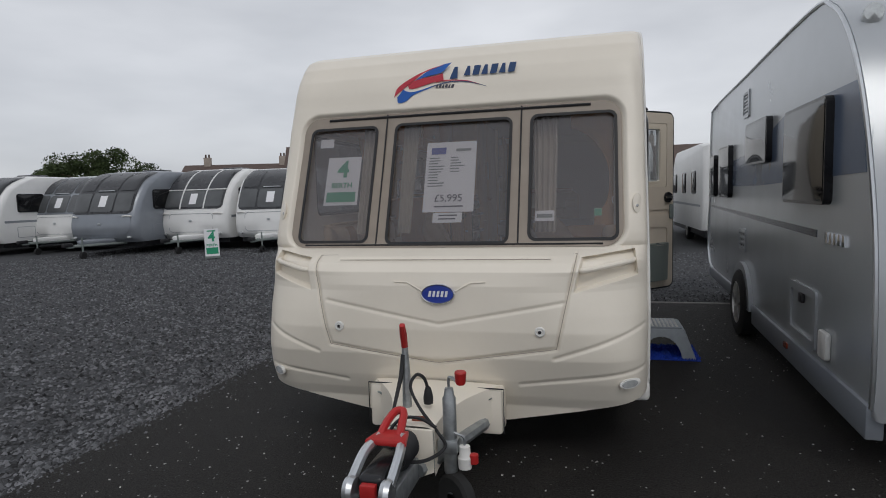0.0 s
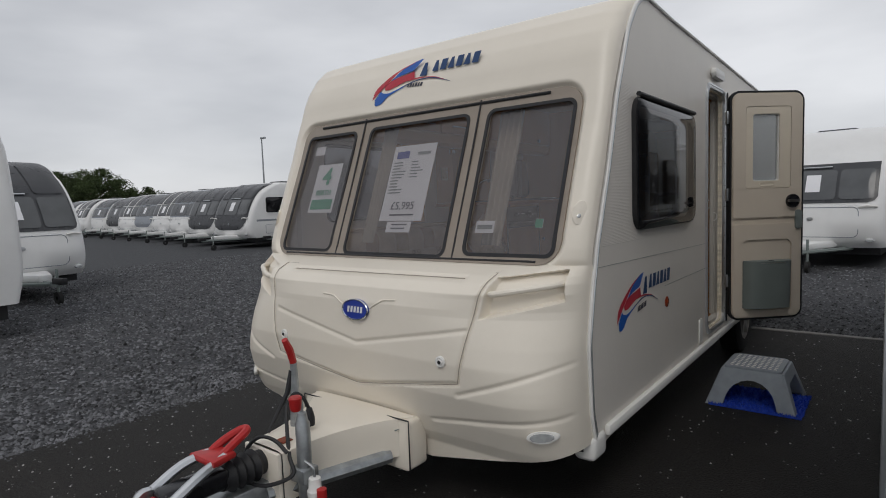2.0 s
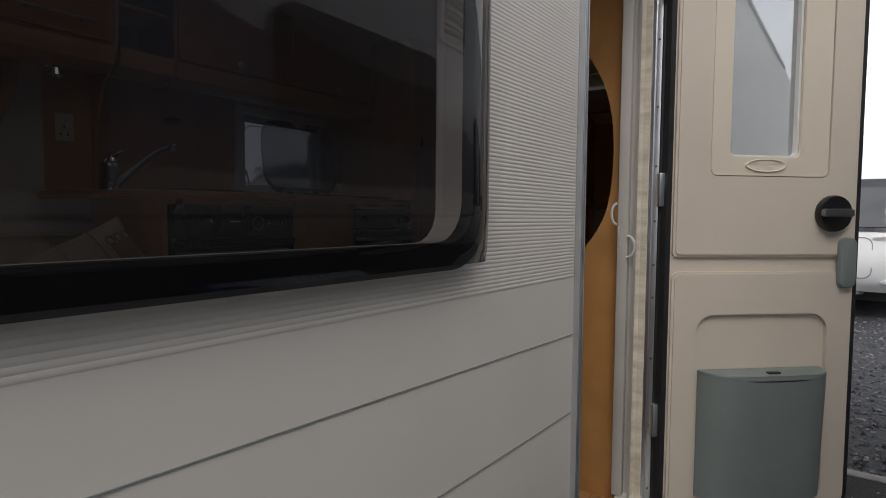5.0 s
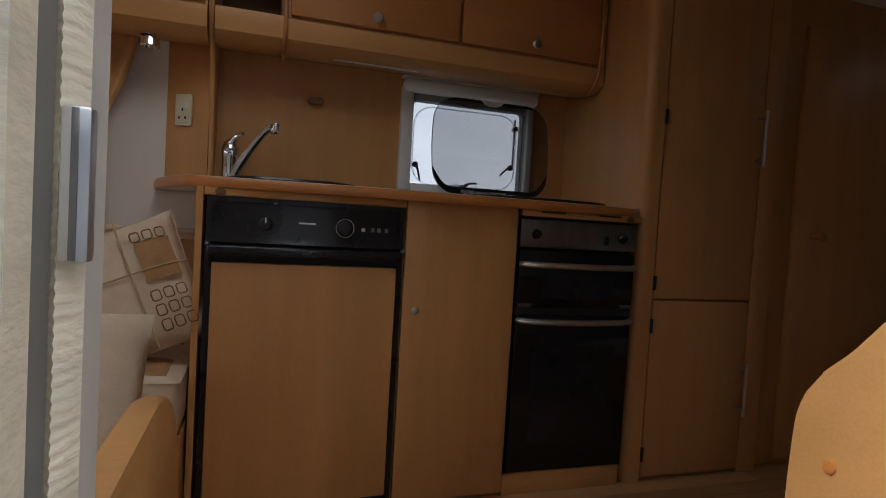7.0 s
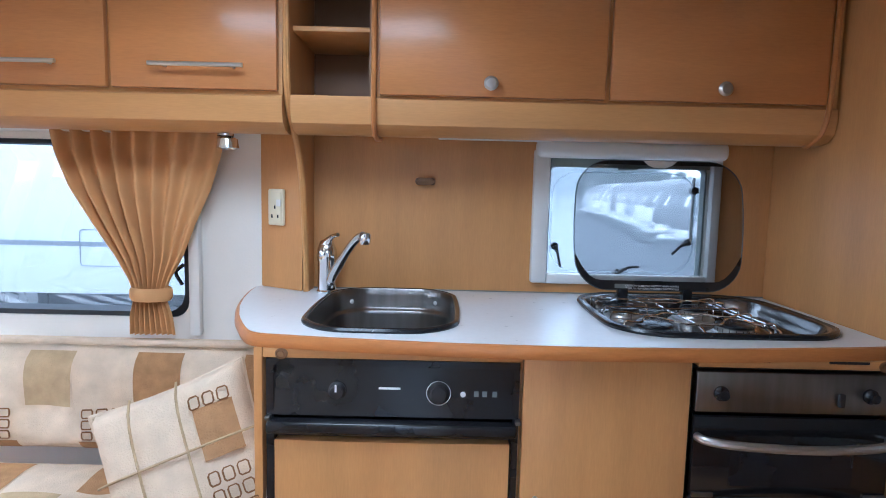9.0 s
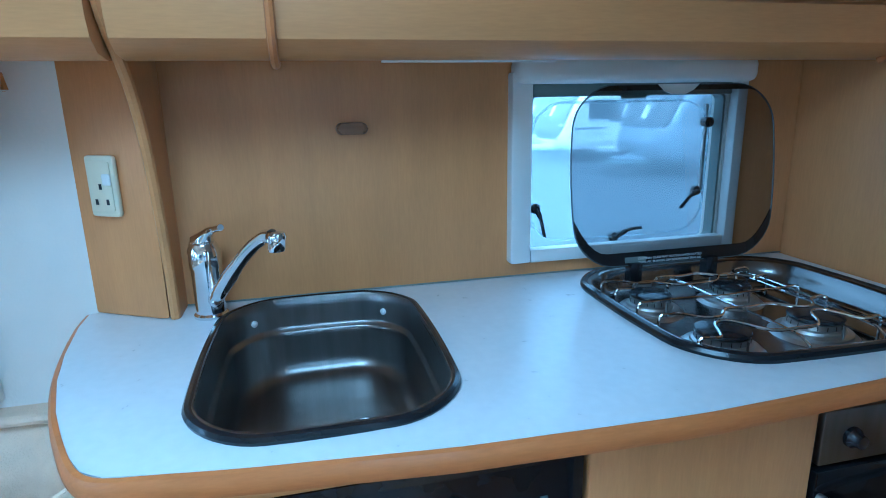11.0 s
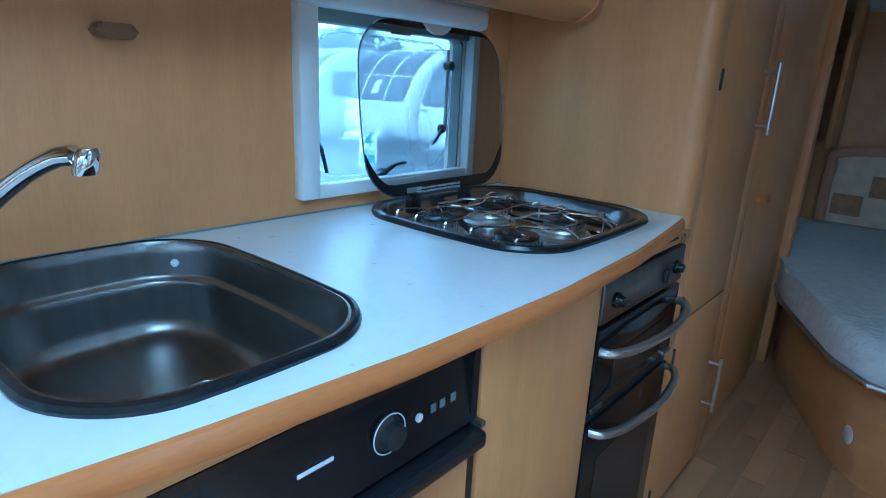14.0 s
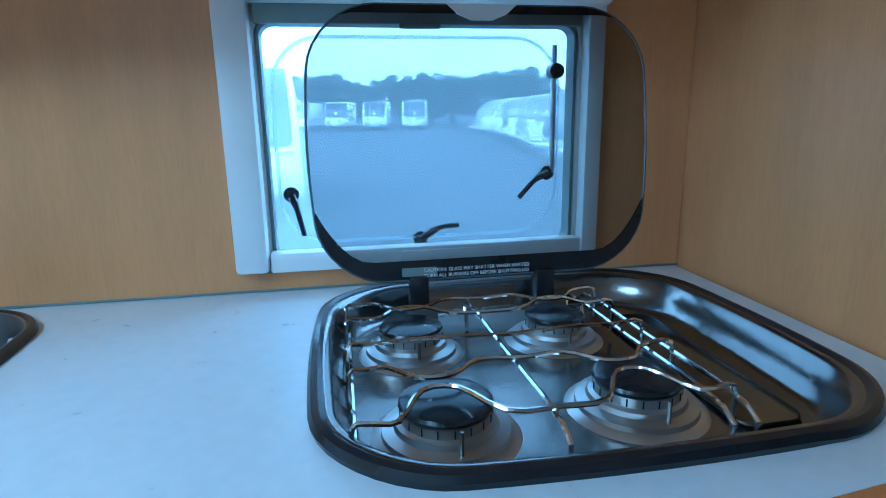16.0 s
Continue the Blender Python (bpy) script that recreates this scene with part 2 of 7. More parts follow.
M_GLID = glass("smoked_glass", (0.48, 0.48, 0.48), 0.02, 0.03)
M_GBEAD = glass("clear_acrylic_bead", (0.80, 0.82, 0.84), 0.08, 0.25, (0.5, 0.55, 0.6), True)
M_GEDGE = pbr("ground_glass_edge", (0.10, 0.115, 0.12), 0.25, var=0.1, scale=20)
M_GLOUNGE = glass("hazy_acrylic", (0.13, 0.137, 0.147), 0.05, 0.10, (0.15, 0.165, 0.185), True)
M_GOVEN = pbr("oven_glass", (0.008, 0.008, 0.009), 0.06, var=0.1)


# ---------------------------------------------------------------- mesh helpers
def finish(bm, angle=35):
    bmesh.ops.recalc_face_normals(bm, faces=bm.faces[:])
    lim = radians(angle)
    for e in bm.edges:
        e.smooth = len(e.link_faces) == 2 and e.calc_face_angle(0) < lim
    for fc in bm.faces:
        fc.smooth = True


def part(name, bm, material, parent=None, label="", angle=35, shadow=True):
    finish(bm, angle)
    me = bpy.data.meshes.new(name)
    bm.to_mesh(me)
    bm.free()
    mats = material if isinstance(material, (list, tuple)) else [material]
    for m in mats:
        me.materials.append(m)
    ob = new(name, me)
    if parent is not None:
        ob.parent = parent
    if label:
        ob["label"] = label
    if not shadow:
        ob.visible_shadow = False
    return ob


def thing(name, label, category, m=None, group="", kind=""):
    ob = new(name)
    ob.empty_display_size = 0.1
    if m is not None:
        ob.matrix_world = m
    return tagged(ob, label, category, group, kind)


def solo(name, bm, material, label, category, m=None, group="", kind="", angle=35):
    ob = part(name, bm, material, None, "", angle)
    if m is not None:
        ob.matrix_world = m
    return tagged(ob, label, category, group, kind)


def box(x0, x1, y0, y1, z0, z1, bev=0.0, seg=2, bm=None):
    own = bmesh.new()
    bmesh.ops.create_cube(own, size=1.0)
    for v in own.verts:
        v.co = ((x0 + x1) / 2 + v.co.x * (x1 - x0), (y0 + y1) / 2 + v.co.y * (y1 - y0), (z0 + z1) / 2 + v.co.z * (z1 - z0))
    if bev:
        bmesh.ops.bevel(own, geom=own.edges[:], offset=bev, segments=seg, profile=0.5, affect="EDGES")
    return merge(bm, own)


def merge(bm, own):
    if bm is None:
        return own
    off = len(bm.verts)
    vs = [bm.verts.new(v.co) for v in own.verts]
    own.verts.index_update()
    for fc in own.faces:
        nf = bm.faces.new([vs[v.index] for v in fc.verts])
        nf.material_index = fc.material_index
    own.free()
    return bm


def rrect(x0, x1, y0, y1, r, n=6):
    pts = []
    rs = r if isinstance(r, (list, tuple)) else [r] * 4
    for (cx, cy, a0), q in zip(((x1, y1, 0), (x0, y1, 90), (x0, y0, 180), (x1, y0, 270)), rs):
        ox = cx - q if cx == x1 else cx + q
        oy = cy - q if cy == y1 else cy + q
        for i in range(n + 1):
            a = radians(a0 + 90 * i / n)
            pts.append((ox + q * math.cos(a), oy + q * math.sin(a)))
    return pts


def prism(outline, place, d0, d1, bev=0.0, bm=None, seg=2):
    """Outline in 2D, drawn out from depth d0 to d1; place(u, v, d) gives the point."""
    own = bmesh.new()
    a = [own.verts.new(place(u, v, d0)) for u, v in outline]
    b = [own.verts.new(place(u, v, d1)) for u, v in outline]
    n = len(outline)
    fa = own.faces.new(a[::-1])
    fb = own.faces.new(b)
    for i in range(n):
        own.faces.new((a[i], a[(i + 1) % n], b[(i + 1) % n], b[i]))
    if bev:
        es = list(set(fa.edges[:] + fb.edges[:]))
        bmesh.ops.bevel(own, geom=es, offset=bev, segments=seg, profile=0.5, affect="EDGES")
    return merge(bm, own)


def frame_ring(outer, inner, place, d0, d1, bm=None):
    """A ring between two outlines of the same count, drawn out from d0 to d1."""
    own = bmesh.new()
    n = len(outer)
    rows = []
    for line, d in ((outer, d0), (outer, d1), (inner, d1), (inner, d0)):
        rows.append([own.verts.new(place(u, v, d)) for u, v in line])
    for k in range(4):
        for i in range(n):
            j = (i + 1) % n
            own.faces.new((rows[k][i], rows[k][j], rows[(k + 1) % 4][j], rows[(k + 1) % 4][i]))
    return merge(bm, own)


XY = lambda u, v, d: (u, v, d)
YZ = lambda u, v, d: (d, u, v)
XZ = lambda u, v, d: (u, d, v)


def tube(pts, r, n=8, bm=None, closed=False, caps=True):
    own = bmesh.new()
    pts = [Vector(p) for p in pts]
    rings = []
    side = None
    m = len(pts)
    for i, p in enumerate(pts):
        a = pts[(i - 1) % m] if closed or i else p
        b = pts[(i + 1) % m] if closed or i < m - 1 else p
        t = (b - a).normalized()
        if side is None:
            side = t.orthogonal().normalized()
        side = (side - t * side.dot(t)).normalized()
        up = t.cross(side)
        q = r[i] if isinstance(r, (list, tuple)) else r
        rings.append([own.verts.new(p + (side * math.cos(2 * math.pi * k / n) + up * math.sin(2 * math.pi * k / n)) * q) for k in range(n)])
    for i in range(m if closed else m - 1):
        A, B = rings[i], rings[(i + 1) % m]
        for k in range(n):
            own.faces.new((A[k], A[(k + 1) % n], B[(k + 1) % n], B[k]))
    if caps and not closed:
        own.faces.new(rings[0][::-1])
        own.faces.new(rings[-1])
    return merge(bm, own)


def smooth_path(pts, n=8):
    """Catmull-Rom through the points."""
    P = [Vector(p) for p in pts]
    P = [P[0] * 2 - P[1]] + P + [P[-1] * 2 - P[-2]]
    out = []
    for i in range(1, len(P) - 2):
        for k in range(n):
            t = k / n
            a, b, c, d = P[i - 1], P[i], P[i + 1], P[i + 2]
            out.append(0.5 * (2 * b + (c - a) * t + (2 * a - 5 * b + 4 * c - d) * t * t + (3 * b - a - 3 * c + d) * t ** 3))
    out.append(P[-2])
    return out


def lathe(profile, n=24, bm=None, place=lambda x, y, z: (x, y, z)):
    """Profile of (radius, height) turned round the z axis."""
    own = bmesh.new()
    rings = []
    for r, h in profile:
        if r < 1e-5:
            rings.append([own.verts.new(place(0, 0, h))])
        else:
            rings.append([own.verts.new(place(r * math.cos(2 * math.pi * k / n), r * math.sin(2 * math.pi * k / n), h)) for k in range(n)])
    for A, B in zip(rings, rings[1:]):
        for k in range(n):
            j = (k + 1) % n
            if len(A) == 1 and len(B) == 1:
                continue
            if len(A) == 1:
                own.faces.new((A[0], B[j], B[k]))
            elif len(B) == 1:
                own.faces.new((A[k], A[j], B[0]))
            else:
                own.faces.new((A[k], A[j], B[j], B[k]))
    return merge(bm, own)


def grid(nu, nv, fn, bm=None, close=False):
    own = bmesh.new()
    V = [[own.verts.new(fn(i / nu, j / nv)) for j in range(nv + 1)] for i in range(nu + 1)]
    for i in range(nu):
        for j in range(nv):
            own.faces.new((V[i][j], V[i + 1][j], V[i + 1][j + 1], V[i][j + 1]))
    return merge(bm, own)


def sheet(outline, fn, bm=None, rings=4):
    """A convex outline filled with rings towards its middle and laid on fn(u, v)."""
    own = bmesh.new()
    cu = sum(p[0] for p in outline) / len(outline)
    cv = sum(p[1] for p in outline) / len(outline)
    n = len(outline)
    R = []
    for k in range(rings):
        s = 1 - k / rings
        R.append([own.verts.new(fn(cu + (u - cu) * s, cv + (v - cv) * s)) for u, v in outline])
    c = own.verts.new(fn(cu, cv))
    for A, B in zip(R, R[1:]):
        for i in range(n):
            own.faces.new((A[i], A[(i + 1) % n], B[(i + 1) % n], B[i]))
    for i in range(n):
        own.faces.new((R[-1][i], R[-1][(i + 1) % n], c))
    return merge(bm, own)


def lettering(name, body, size, m, material, parent=None, depth=0.001, shear=0.0, bold=0.0, align="CENTER"):
    cu = bpy.data.curves.new(name, "FONT")
    cu.body = body
    cu.size = size
    cu.extrude = depth
    cu.shear = shear
    cu.offset = bold
    cu.align_x = align
    cu.align_y = "CENTER"
    tmp = bpy.data.objects.new(name, cu)
    scene.collection.objects.link(tmp)
    dg = bpy.context.evaluated_depsgraph_get()
    me = bpy.data.meshes.new_from_object(tmp.evaluated_get(dg))
    scene.collection.objects.unlink(tmp)
    bpy.data.objects.remove(tmp)
    me.materials.clear()
    me.materials.append(material)
    ob = new(name, me)
    if parent is not None:
        ob.parent = parent
    ob.matrix_basis = m
    return ob


def name_marks(name, count, height, length, m, material, parent, shear=.2):
    """A row of plain slanted blocks, as long and tall as a word."""
    w = length / count
    h = height / 2
    for i in range(count):
        x = -length / 2 + i * w
        bm = bmesh.new()
        q = [(x + w * .10, -h), (x + w * .86, -h), (x + w * (.86 if i % 2 else .62), h), (x + w * (.10 if i % 2 else .3), h)]
        vs = [[bm.verts.new((u + shear * v, v, z)) for u, v in q] for z in (0, .0008)]
        bm.faces.new(vs[1])
        for k in range(4):
            bm.faces.new((vs[0][k], vs[0][(k + 1) % 4], vs[1][(k + 1) % 4], vs[1][k]))
        me = bpy.data.meshes.new(name)
        bm.to_mesh(me)
        bm.free()
        me.materials.append(material)
        ob = new(name, me)
        ob.parent = parent
        ob.matrix_basis = m


def smoothstep(a, b, x):
    t = min(1, max(0, (x - a) / (b - a)))
    return t * t * (3 - 2 * t)


# ---------------------------------------------------------------- the caravan: shell
SX = 1.086
FLOOR, TOP, CEIL = 0.456, 1.405, 2.28
FZ = [.14, .22, .30, .36, .45, .58, .72, .95, 1.02, 1.06, 1.09, 1.115, 1.13, 1.264, 1.731, 2.0, 2.164, 2.26, 2.33, 2.375, 2.39]
FY = [-.02, -.03, -.045, -.08, -.12, -.165, -.178, -.158, -.135, -.09, -.02, .07, .12, .17, .357, .45, .50, .55, .63, .75, .9]
TZ = [.14, .30, .50, .80, 1.0, 1.2, 1.55, 1.86, 2.19, 2.31, 2.365, 2.39]
TY = [.26, .21, .15, .13, .17, .222, .36, .46, .61, .71, .80, .9]


def sd_round(x, z, x0, x1, z0, z1, r):
    qx = abs(x - (x0 + x1) / 2) - (x1 - x0) / 2 + r
    qz = abs(z - (z0 + z1) / 2) - (z1 - z0) / 2 + r
    return math.hypot(max(qx, 0), max(qz, 0)) + min(max(qx, qz), 0) - r


def sd_line(x, z, pts):
    best = 9
    for (ax, az), (bx, bz) in zip(pts, pts[1:]):
        dx, dz = bx - ax, bz - az
        t = min(1, max(0, ((x - ax) * dx + (z - az) * dz) / (dx * dx + dz * dz)))
        best = min(best, math.hypot(x - ax - t * dx, z - az - t * dz))
    return best


LOCKER = [(-.700, 1.095), (-.585, .628), (.0, .546), (.03, .546), (.632, .642), (.730, 1.100)]
CREASES = [[(-.60, .866), (.03, .752), (.665, .87)]]
RIDGES = [[(-1.03, .722), (-.665, .582)], [(1.065, .745), (.622, .588)], [(-.996, .480), (-.524, .413)], [(1.06, .530), (.446, .436)]]
SCOOP = [(.752, 1.086), (1.020, 1.118), (1.030, .992), (.714, .916)]


def front_base(x, z):
    f0, t0 = float(np.interp(z, FZ, FY)), float(np.interp(z, TZ, TY))
    start = float(np.interp(z, [.45, .64, .80, .92, 1.0, 1.1, 1.2], [.75, .62, .45, .30, .36, .6, .80]))
    power = float(np.interp(z, [.6, .8, .95, 1.1, 1.3], [4.0, 3.0, 2.2, 3.0, 7.0]))
    u = max(0.0, (abs(x) - start) / (SX - start))
    c = 1 - math.sqrt(max(0, 1 - min(1, u) ** power))
    return f0 + (t0 - f0) * c + 0.015 * (x / SX) ** 2


def sd_quad(x, z, q):
    """Distance to a convex outline given clockwise: negative inside."""
    best = -9
    for (ax, az), (bx, bz) in zip(q, q[1:] + q[:1]):
        dx, dz = bx - ax, bz - az
        best = max(best, ((x - ax) * -dz + (z - az) * dx) / math.hypot(dx, dz))
    return best


def front_y(x, z):
    y = front_base(x, z)
    if z > 1.03:
        y -= 0.034 * smoothstep(-0.01, 0.03, sd_round(x, z, -.965, .965, 1.13, 1.925, .10)) * smoothstep(1.08, 1.16, z) * smoothstep(2.3, 2.05, z)
    if 0.5 < z < 1.12:
        d = sd_line(x, z, LOCKER)
        y += 0.010 * (1 - smoothstep(0.004, 0.013, d))
        y += 0.007 * (1 - smoothstep(0.003, 0.012, sd_line(x, z, CREASES[0])))
        y += 0.010 * (1 - smoothstep(0.004, 0.014, sd_line(x, z, [(-.56, 1.075), (.60, 1.078)])))
    if z < 0.8:
        for q in RIDGES:
            y += 0.008 * (1 - smoothstep(0.003, 0.014, sd_line(x, z, q)))
    for s in (-1, 1):
        if s * x > 0.6 and 0.85 < z < 1.13:
            a = s * x
            y += 0.058 * (1 - smoothstep(-0.011, 0.001, sd_quad(a, z, SCOOP)))
    return y


def bottom_z(x):
    a = abs(x)
    return float(np.interp(a, [0, .36, .37, .75, 1.0, SX], [.21, .21, .21, .285, .345, .37]))


PANES = [(-.905, -.475, 1.165, 1.845), (-.345, .35, 1.155, 1.85), (.475, .93, 1.17, 1.855)]
M_SEAL = pbr("stained_seal", (0.66, 0.60, 0.48), 0.7, var=0.2, scale=14, bump=0.15, bscale=90, stretch=(1, 1, 3), dirt=0.9, dirtcol=(0.28, 0.2, 0.1))
caravan = thing("caravan", "cream touring caravan with open side door on dark tarmac", "caravan")


def front_panel():
    bm = bmesh.new()
    half = list(np.arange(0, .70, .0078)) + list(np.arange(.70, 1.045, .0034)) + list(np.linspace(1.045, SX, 8))
    xs = [-x for x in half[:0:-1]] + half
    zs = list(np.arange(.14, .90, .0072)) + list(np.arange(.90, 1.135, .0034)) + list(np.linspace(1.135, 2.385, 175))
    nx, nz = len(xs) - 1, len(zs) - 1
    V = []
    for i in range(nx + 1):
        x = xs[i]
        bz = bottom_z(x)
        V.append([bm.verts.new((x, front_y(x, max(z, bz)), max(z, bz))) for z in zs])
    for i in range(nx):
        xc = (xs[i] + xs[i + 1]) / 2
        for j in range(nz):
            zc = (zs[j] + zs[j + 1]) / 2
            if zs[j + 1] <= bottom_z(xc) + .001:
                continue
            if any(sd_round(xc, zc, a - .022, b + .022, c - .022, d + .022, .05) < 0 for a, b, c, d in PANES):
                continue
            bm.faces.new((V[i][j], V[i + 1][j], V[i + 1][j + 1], V[i][j + 1]))
    bmesh.ops.remove_doubles(bm, verts=bm.verts[:], dist=0.0005)
    loose = [v for v in bm.verts if not v.link_faces]
    bmesh.ops.delete(bm, geom=loose, context="VERTS")
    part("front_panel", bm, M_CREAM, caravan, "moulded cream plastic front", 50)


def holed(outer, holes, place, d0, d1):
    """A plate with holes: the outline and the holes in 2D, thick from d0 to d1."""
    bm = bmesh.new()
    loops = []
    edges = []
    for line in [outer] + holes:
        vs = [bm.verts.new((u, v, 0)) for u, v in line]
        loops.append(vs)
        edges += [bm.edges.new((vs[i], vs[(i + 1) % len(vs)])) for i in range(len(vs))]
    bmesh.ops.triangle_fill(bm, use_beauty=True, use_dissolve=False, edges=edges, normal=(0, 0, 1))
    faces = bm.faces[:]
    own = bmesh.new()
    bm.verts.index_update()
    A = [own.verts.new(place(v.co.x, v.co.y, d0)) for v in bm.verts]
    B = [own.verts.new(place(v.co.x, v.co.y, d1)) for v in bm.verts]
    for fc in faces:
        own.faces.new([A[v.index] for v in fc.verts])
        own.faces.new([B[v.index] for v in reversed(fc.verts)])
    for vs in loops:
        for i in range(len(vs)):
            a, b = vs[i].index, vs[(i + 1) % len(vs)].index
            own.faces.new((A[a], A[b], B[b], B[a]))
    bm.free()
    return own


def dense(line, step=0.05):
    out = []
    for (a, b), (c, d) in zip(line, line[1:] + line[:1]):
        n = max(1, int(math.hypot(c - a, d - b) / step))
        out += [(a + (c - a) * k / n, b + (d - b) * k / n) for k in range(n)]
    return out


def path_dense(line, step):
    out = []
    for (a, b), (c, d) in zip(line, line[1:]):
        n = max(1, int(math.hypot(c - a, d - b) / step))
        out += [(a + (c - a) * k / n, b + (d - b) * k / n) for k in range(n)]
    return out + [line[-1]]


def on_front(off):
    return lambda u, v, d: (u, front_base(u, v) - off - d, v)


def front_window():
    outer = dense(rrect(-.965, .965, 1.128, 1.925, .10, 8))
    holes = [dense(rrect(a, b, c, d, .035, 5)) for a, b, c, d in PANES]
    win = part("front_window", holed(outer, holes, on_front(0.004), -.006, .010), M_TAUPE, caravan, "weathered taupe front window surround")
    part("top_rail", tube([(x, front_base(x, 1.905) - .016, 1.905) for x in np.linspace(-.80, .80, 12)], .008, 6), M_BLACK, win)
    for a, b, c, d in PANES:
        p = part("pane", sheet(dense(rrect(a - .01, b + .01, c - .01, d + .01, .04, 5)), lambda u, v: (u, front_base(u, v) + .004, v), rings=6), M_GTINT, win, "dirty grey acrylic pane", shadow=False)
        part("pane_seal", frame_ring(rrect(a - .012, b + .012, c - .012, d + .012, .045, 6), rrect(a + .004, b - .004, c + .004, d - .004, .032, 6), on_front(.012), 0, .006), M_BLACK, win)
    for x in (-.41, .412):
        part("mullion_seam", tube([(x, front_base(x, z) - .016, z) for z in (1.14, 1.5, 1.92)], .005, 6), M_BLACK, win)
    part("lower_seal", tube([(x, front_base(x, 1.142) - .016, 1.142) for x in np.linspace(-.86, .86, 10)], .006, 6), M_BLKGLOSS, win)


SIDE = [(.28, .33)] + [(float(np.interp(z, TZ, TY)), z) for z in np.linspace(.36, 2.385, 34)] + \
       [(1.3, 2.365), (2.2, 2.345), (3.4, 2.315), (5.2, 2.28), (5.9, 2.24), (6.12, 2.12), (6.2, 1.85), (6.22, 1.2), (6.2, .6), (6.15, .42), (2.6, .415), (1.2, .39)]
DOOR = (2.053, 2.530, .475, 2.11)
SWIN = (.70, 1.622, 1.28, 1.85)
LWIN = (.55, 1.565, 1.300, 1.84)
KWIN = (2.667, 3.150, 1.448, 1.80)


def shell():
    door = rrect(*DOOR, .07, 6)
    near = holed(SIDE, [door, rrect(*SWIN, .07, 6)], YZ, SX - .035, SX)
    sp = part("side_panel", near, M_SIDE, caravan, "cream aluminium side with fluted upper band")
    off = holed(SIDE, [rrect(*LWIN, .07, 6), rrect(KWIN[0] - .05, KWIN[1] + .05, KWIN[2] - .05, KWIN[3] + .05, .05, 6)], YZ, -SX, -SX + .035)
    part("side_panel", off, M_SIDE, caravan)
    top = [p for p in SIDE if p[1] > 2.2]
    top = sorted(top)
    bm = bmesh.new()
    rows = []
    for x in np.linspace(-SX, SX, 23):
        e = 0.015 * (1 - (x / SX) ** 2)
        rows.append([bm.verts.new((x, y, z + e + .003)) for y, z in [(.9, 2.382)] + [p for p in top if p[0] > .95]])
    for A, B in zip(rows, rows[1:]):
        for k in range(len(A) - 1):
            bm.faces.new((A[k], A[k + 1], B[k + 1], B[k]))
    part("roof", bm, M_CREAM, caravan)
    rear = [p for p in SIDE if p[0] > 5.85 and p[1] < 2.3]
    bm = bmesh.new()
    prev = None
    for y, z in rear:
        row = [bm.verts.new((x, y, z)) for x in (-SX, 0, SX)]
        if prev:
            for k in (0, 1):
                bm.faces.new((prev[k], prev[k + 1], row[k + 1], row[k]))
        prev = row
    part("rear_panel", bm, M_CREAM, caravan)
    # corner trims and awning rail
    edge = [(float(np.interp(z, TZ, TY)) + .006, z) for z in np.linspace(.33, 2.385, 60)] + [p for p in SIDE if p[1] > 2.25 and p[0] > 1.2]
    for s in (-1, 1):
        t = part("awning_rail", tube([(s * (SX + .004), y, z) for y, z in edge], .009, 8), M_FRAMEW, caravan, "pale painted awning rail")
        part("rail_insert", tube([(s * (SX + .004), y + .02, z) for y, z in edge], .005, 6), M_ALU, t)
        part("rail_groove", tube([(s * (SX + .003), y + .034, z) for y, z in edge], .002, 6), M_BIN, t)
    # lower skirt rail
    for s in (-1, 1):
        sk = box(s * (SX + .012) - .014, s * (SX + .012) + .014, .30, 6.15, .36, .41, .01)
        for v in sk.verts:
            v.co.z += 0.02 * (v.co.y - .3) / 2.3 if v.co.y < 2.6 else 0.02
        part("skirt", sk, M_FRAMEW, caravan, "off-white moulded sill")
        part("corner_cap", box(s * 1.05 - .05, s * 1.05 + .05, .16, .30, .285, .395, .025, 3), M_FRAMEW, caravan)
    # seams on the side
    for y0, z0, z1 in ((.24, 1.112, 1.077), (1.15, .912, .912)):
        part("seam", tube([(SX + .001, y0, z0), (SX + .0005, 2.026, z1)], .001, 5), M_BIN, caravan)
    # fluted cladding
    bm = bmesh.new()
    pitch = .0066

    def ribs(y0, y1, z0, z1):
        n = max(1, round((z1 - z0) / pitch))
        m = n * 5

        def fn(a, b):
            z = z0 + n * pitch * b
            lo = y0 if y0 > .6 else float(np.interp(z, TZ, TY)) + .06
            return (SX + 0.0004 + .0006 * abs(math.sin(math.pi * b * n)) ** .8, lo + (y1 - lo) * a, z)
        grid(1, m, fn, bm)
    ribs(.3, .655, 1.197, 1.93)
    ribs(1.66, 2.027, 1.197, 1.93)
    ribs(.655, 1.66, 1.197, 1.244)
    part("fluted_cladding", bm, M_SIDE, caravan, "cream fluted aluminium cladding", 25)
    # floor pan, chassis
    part("floor_pan", box(-1.05, 1.05, .15, 6.1, .33, .398, .0), M_BLACK, caravan)
    for s in (-.55, .55):
        part("chassis_rail", box(s - .03, s + .03, .1, 6.0, .22, .329, .005), M_GALV, caravan)


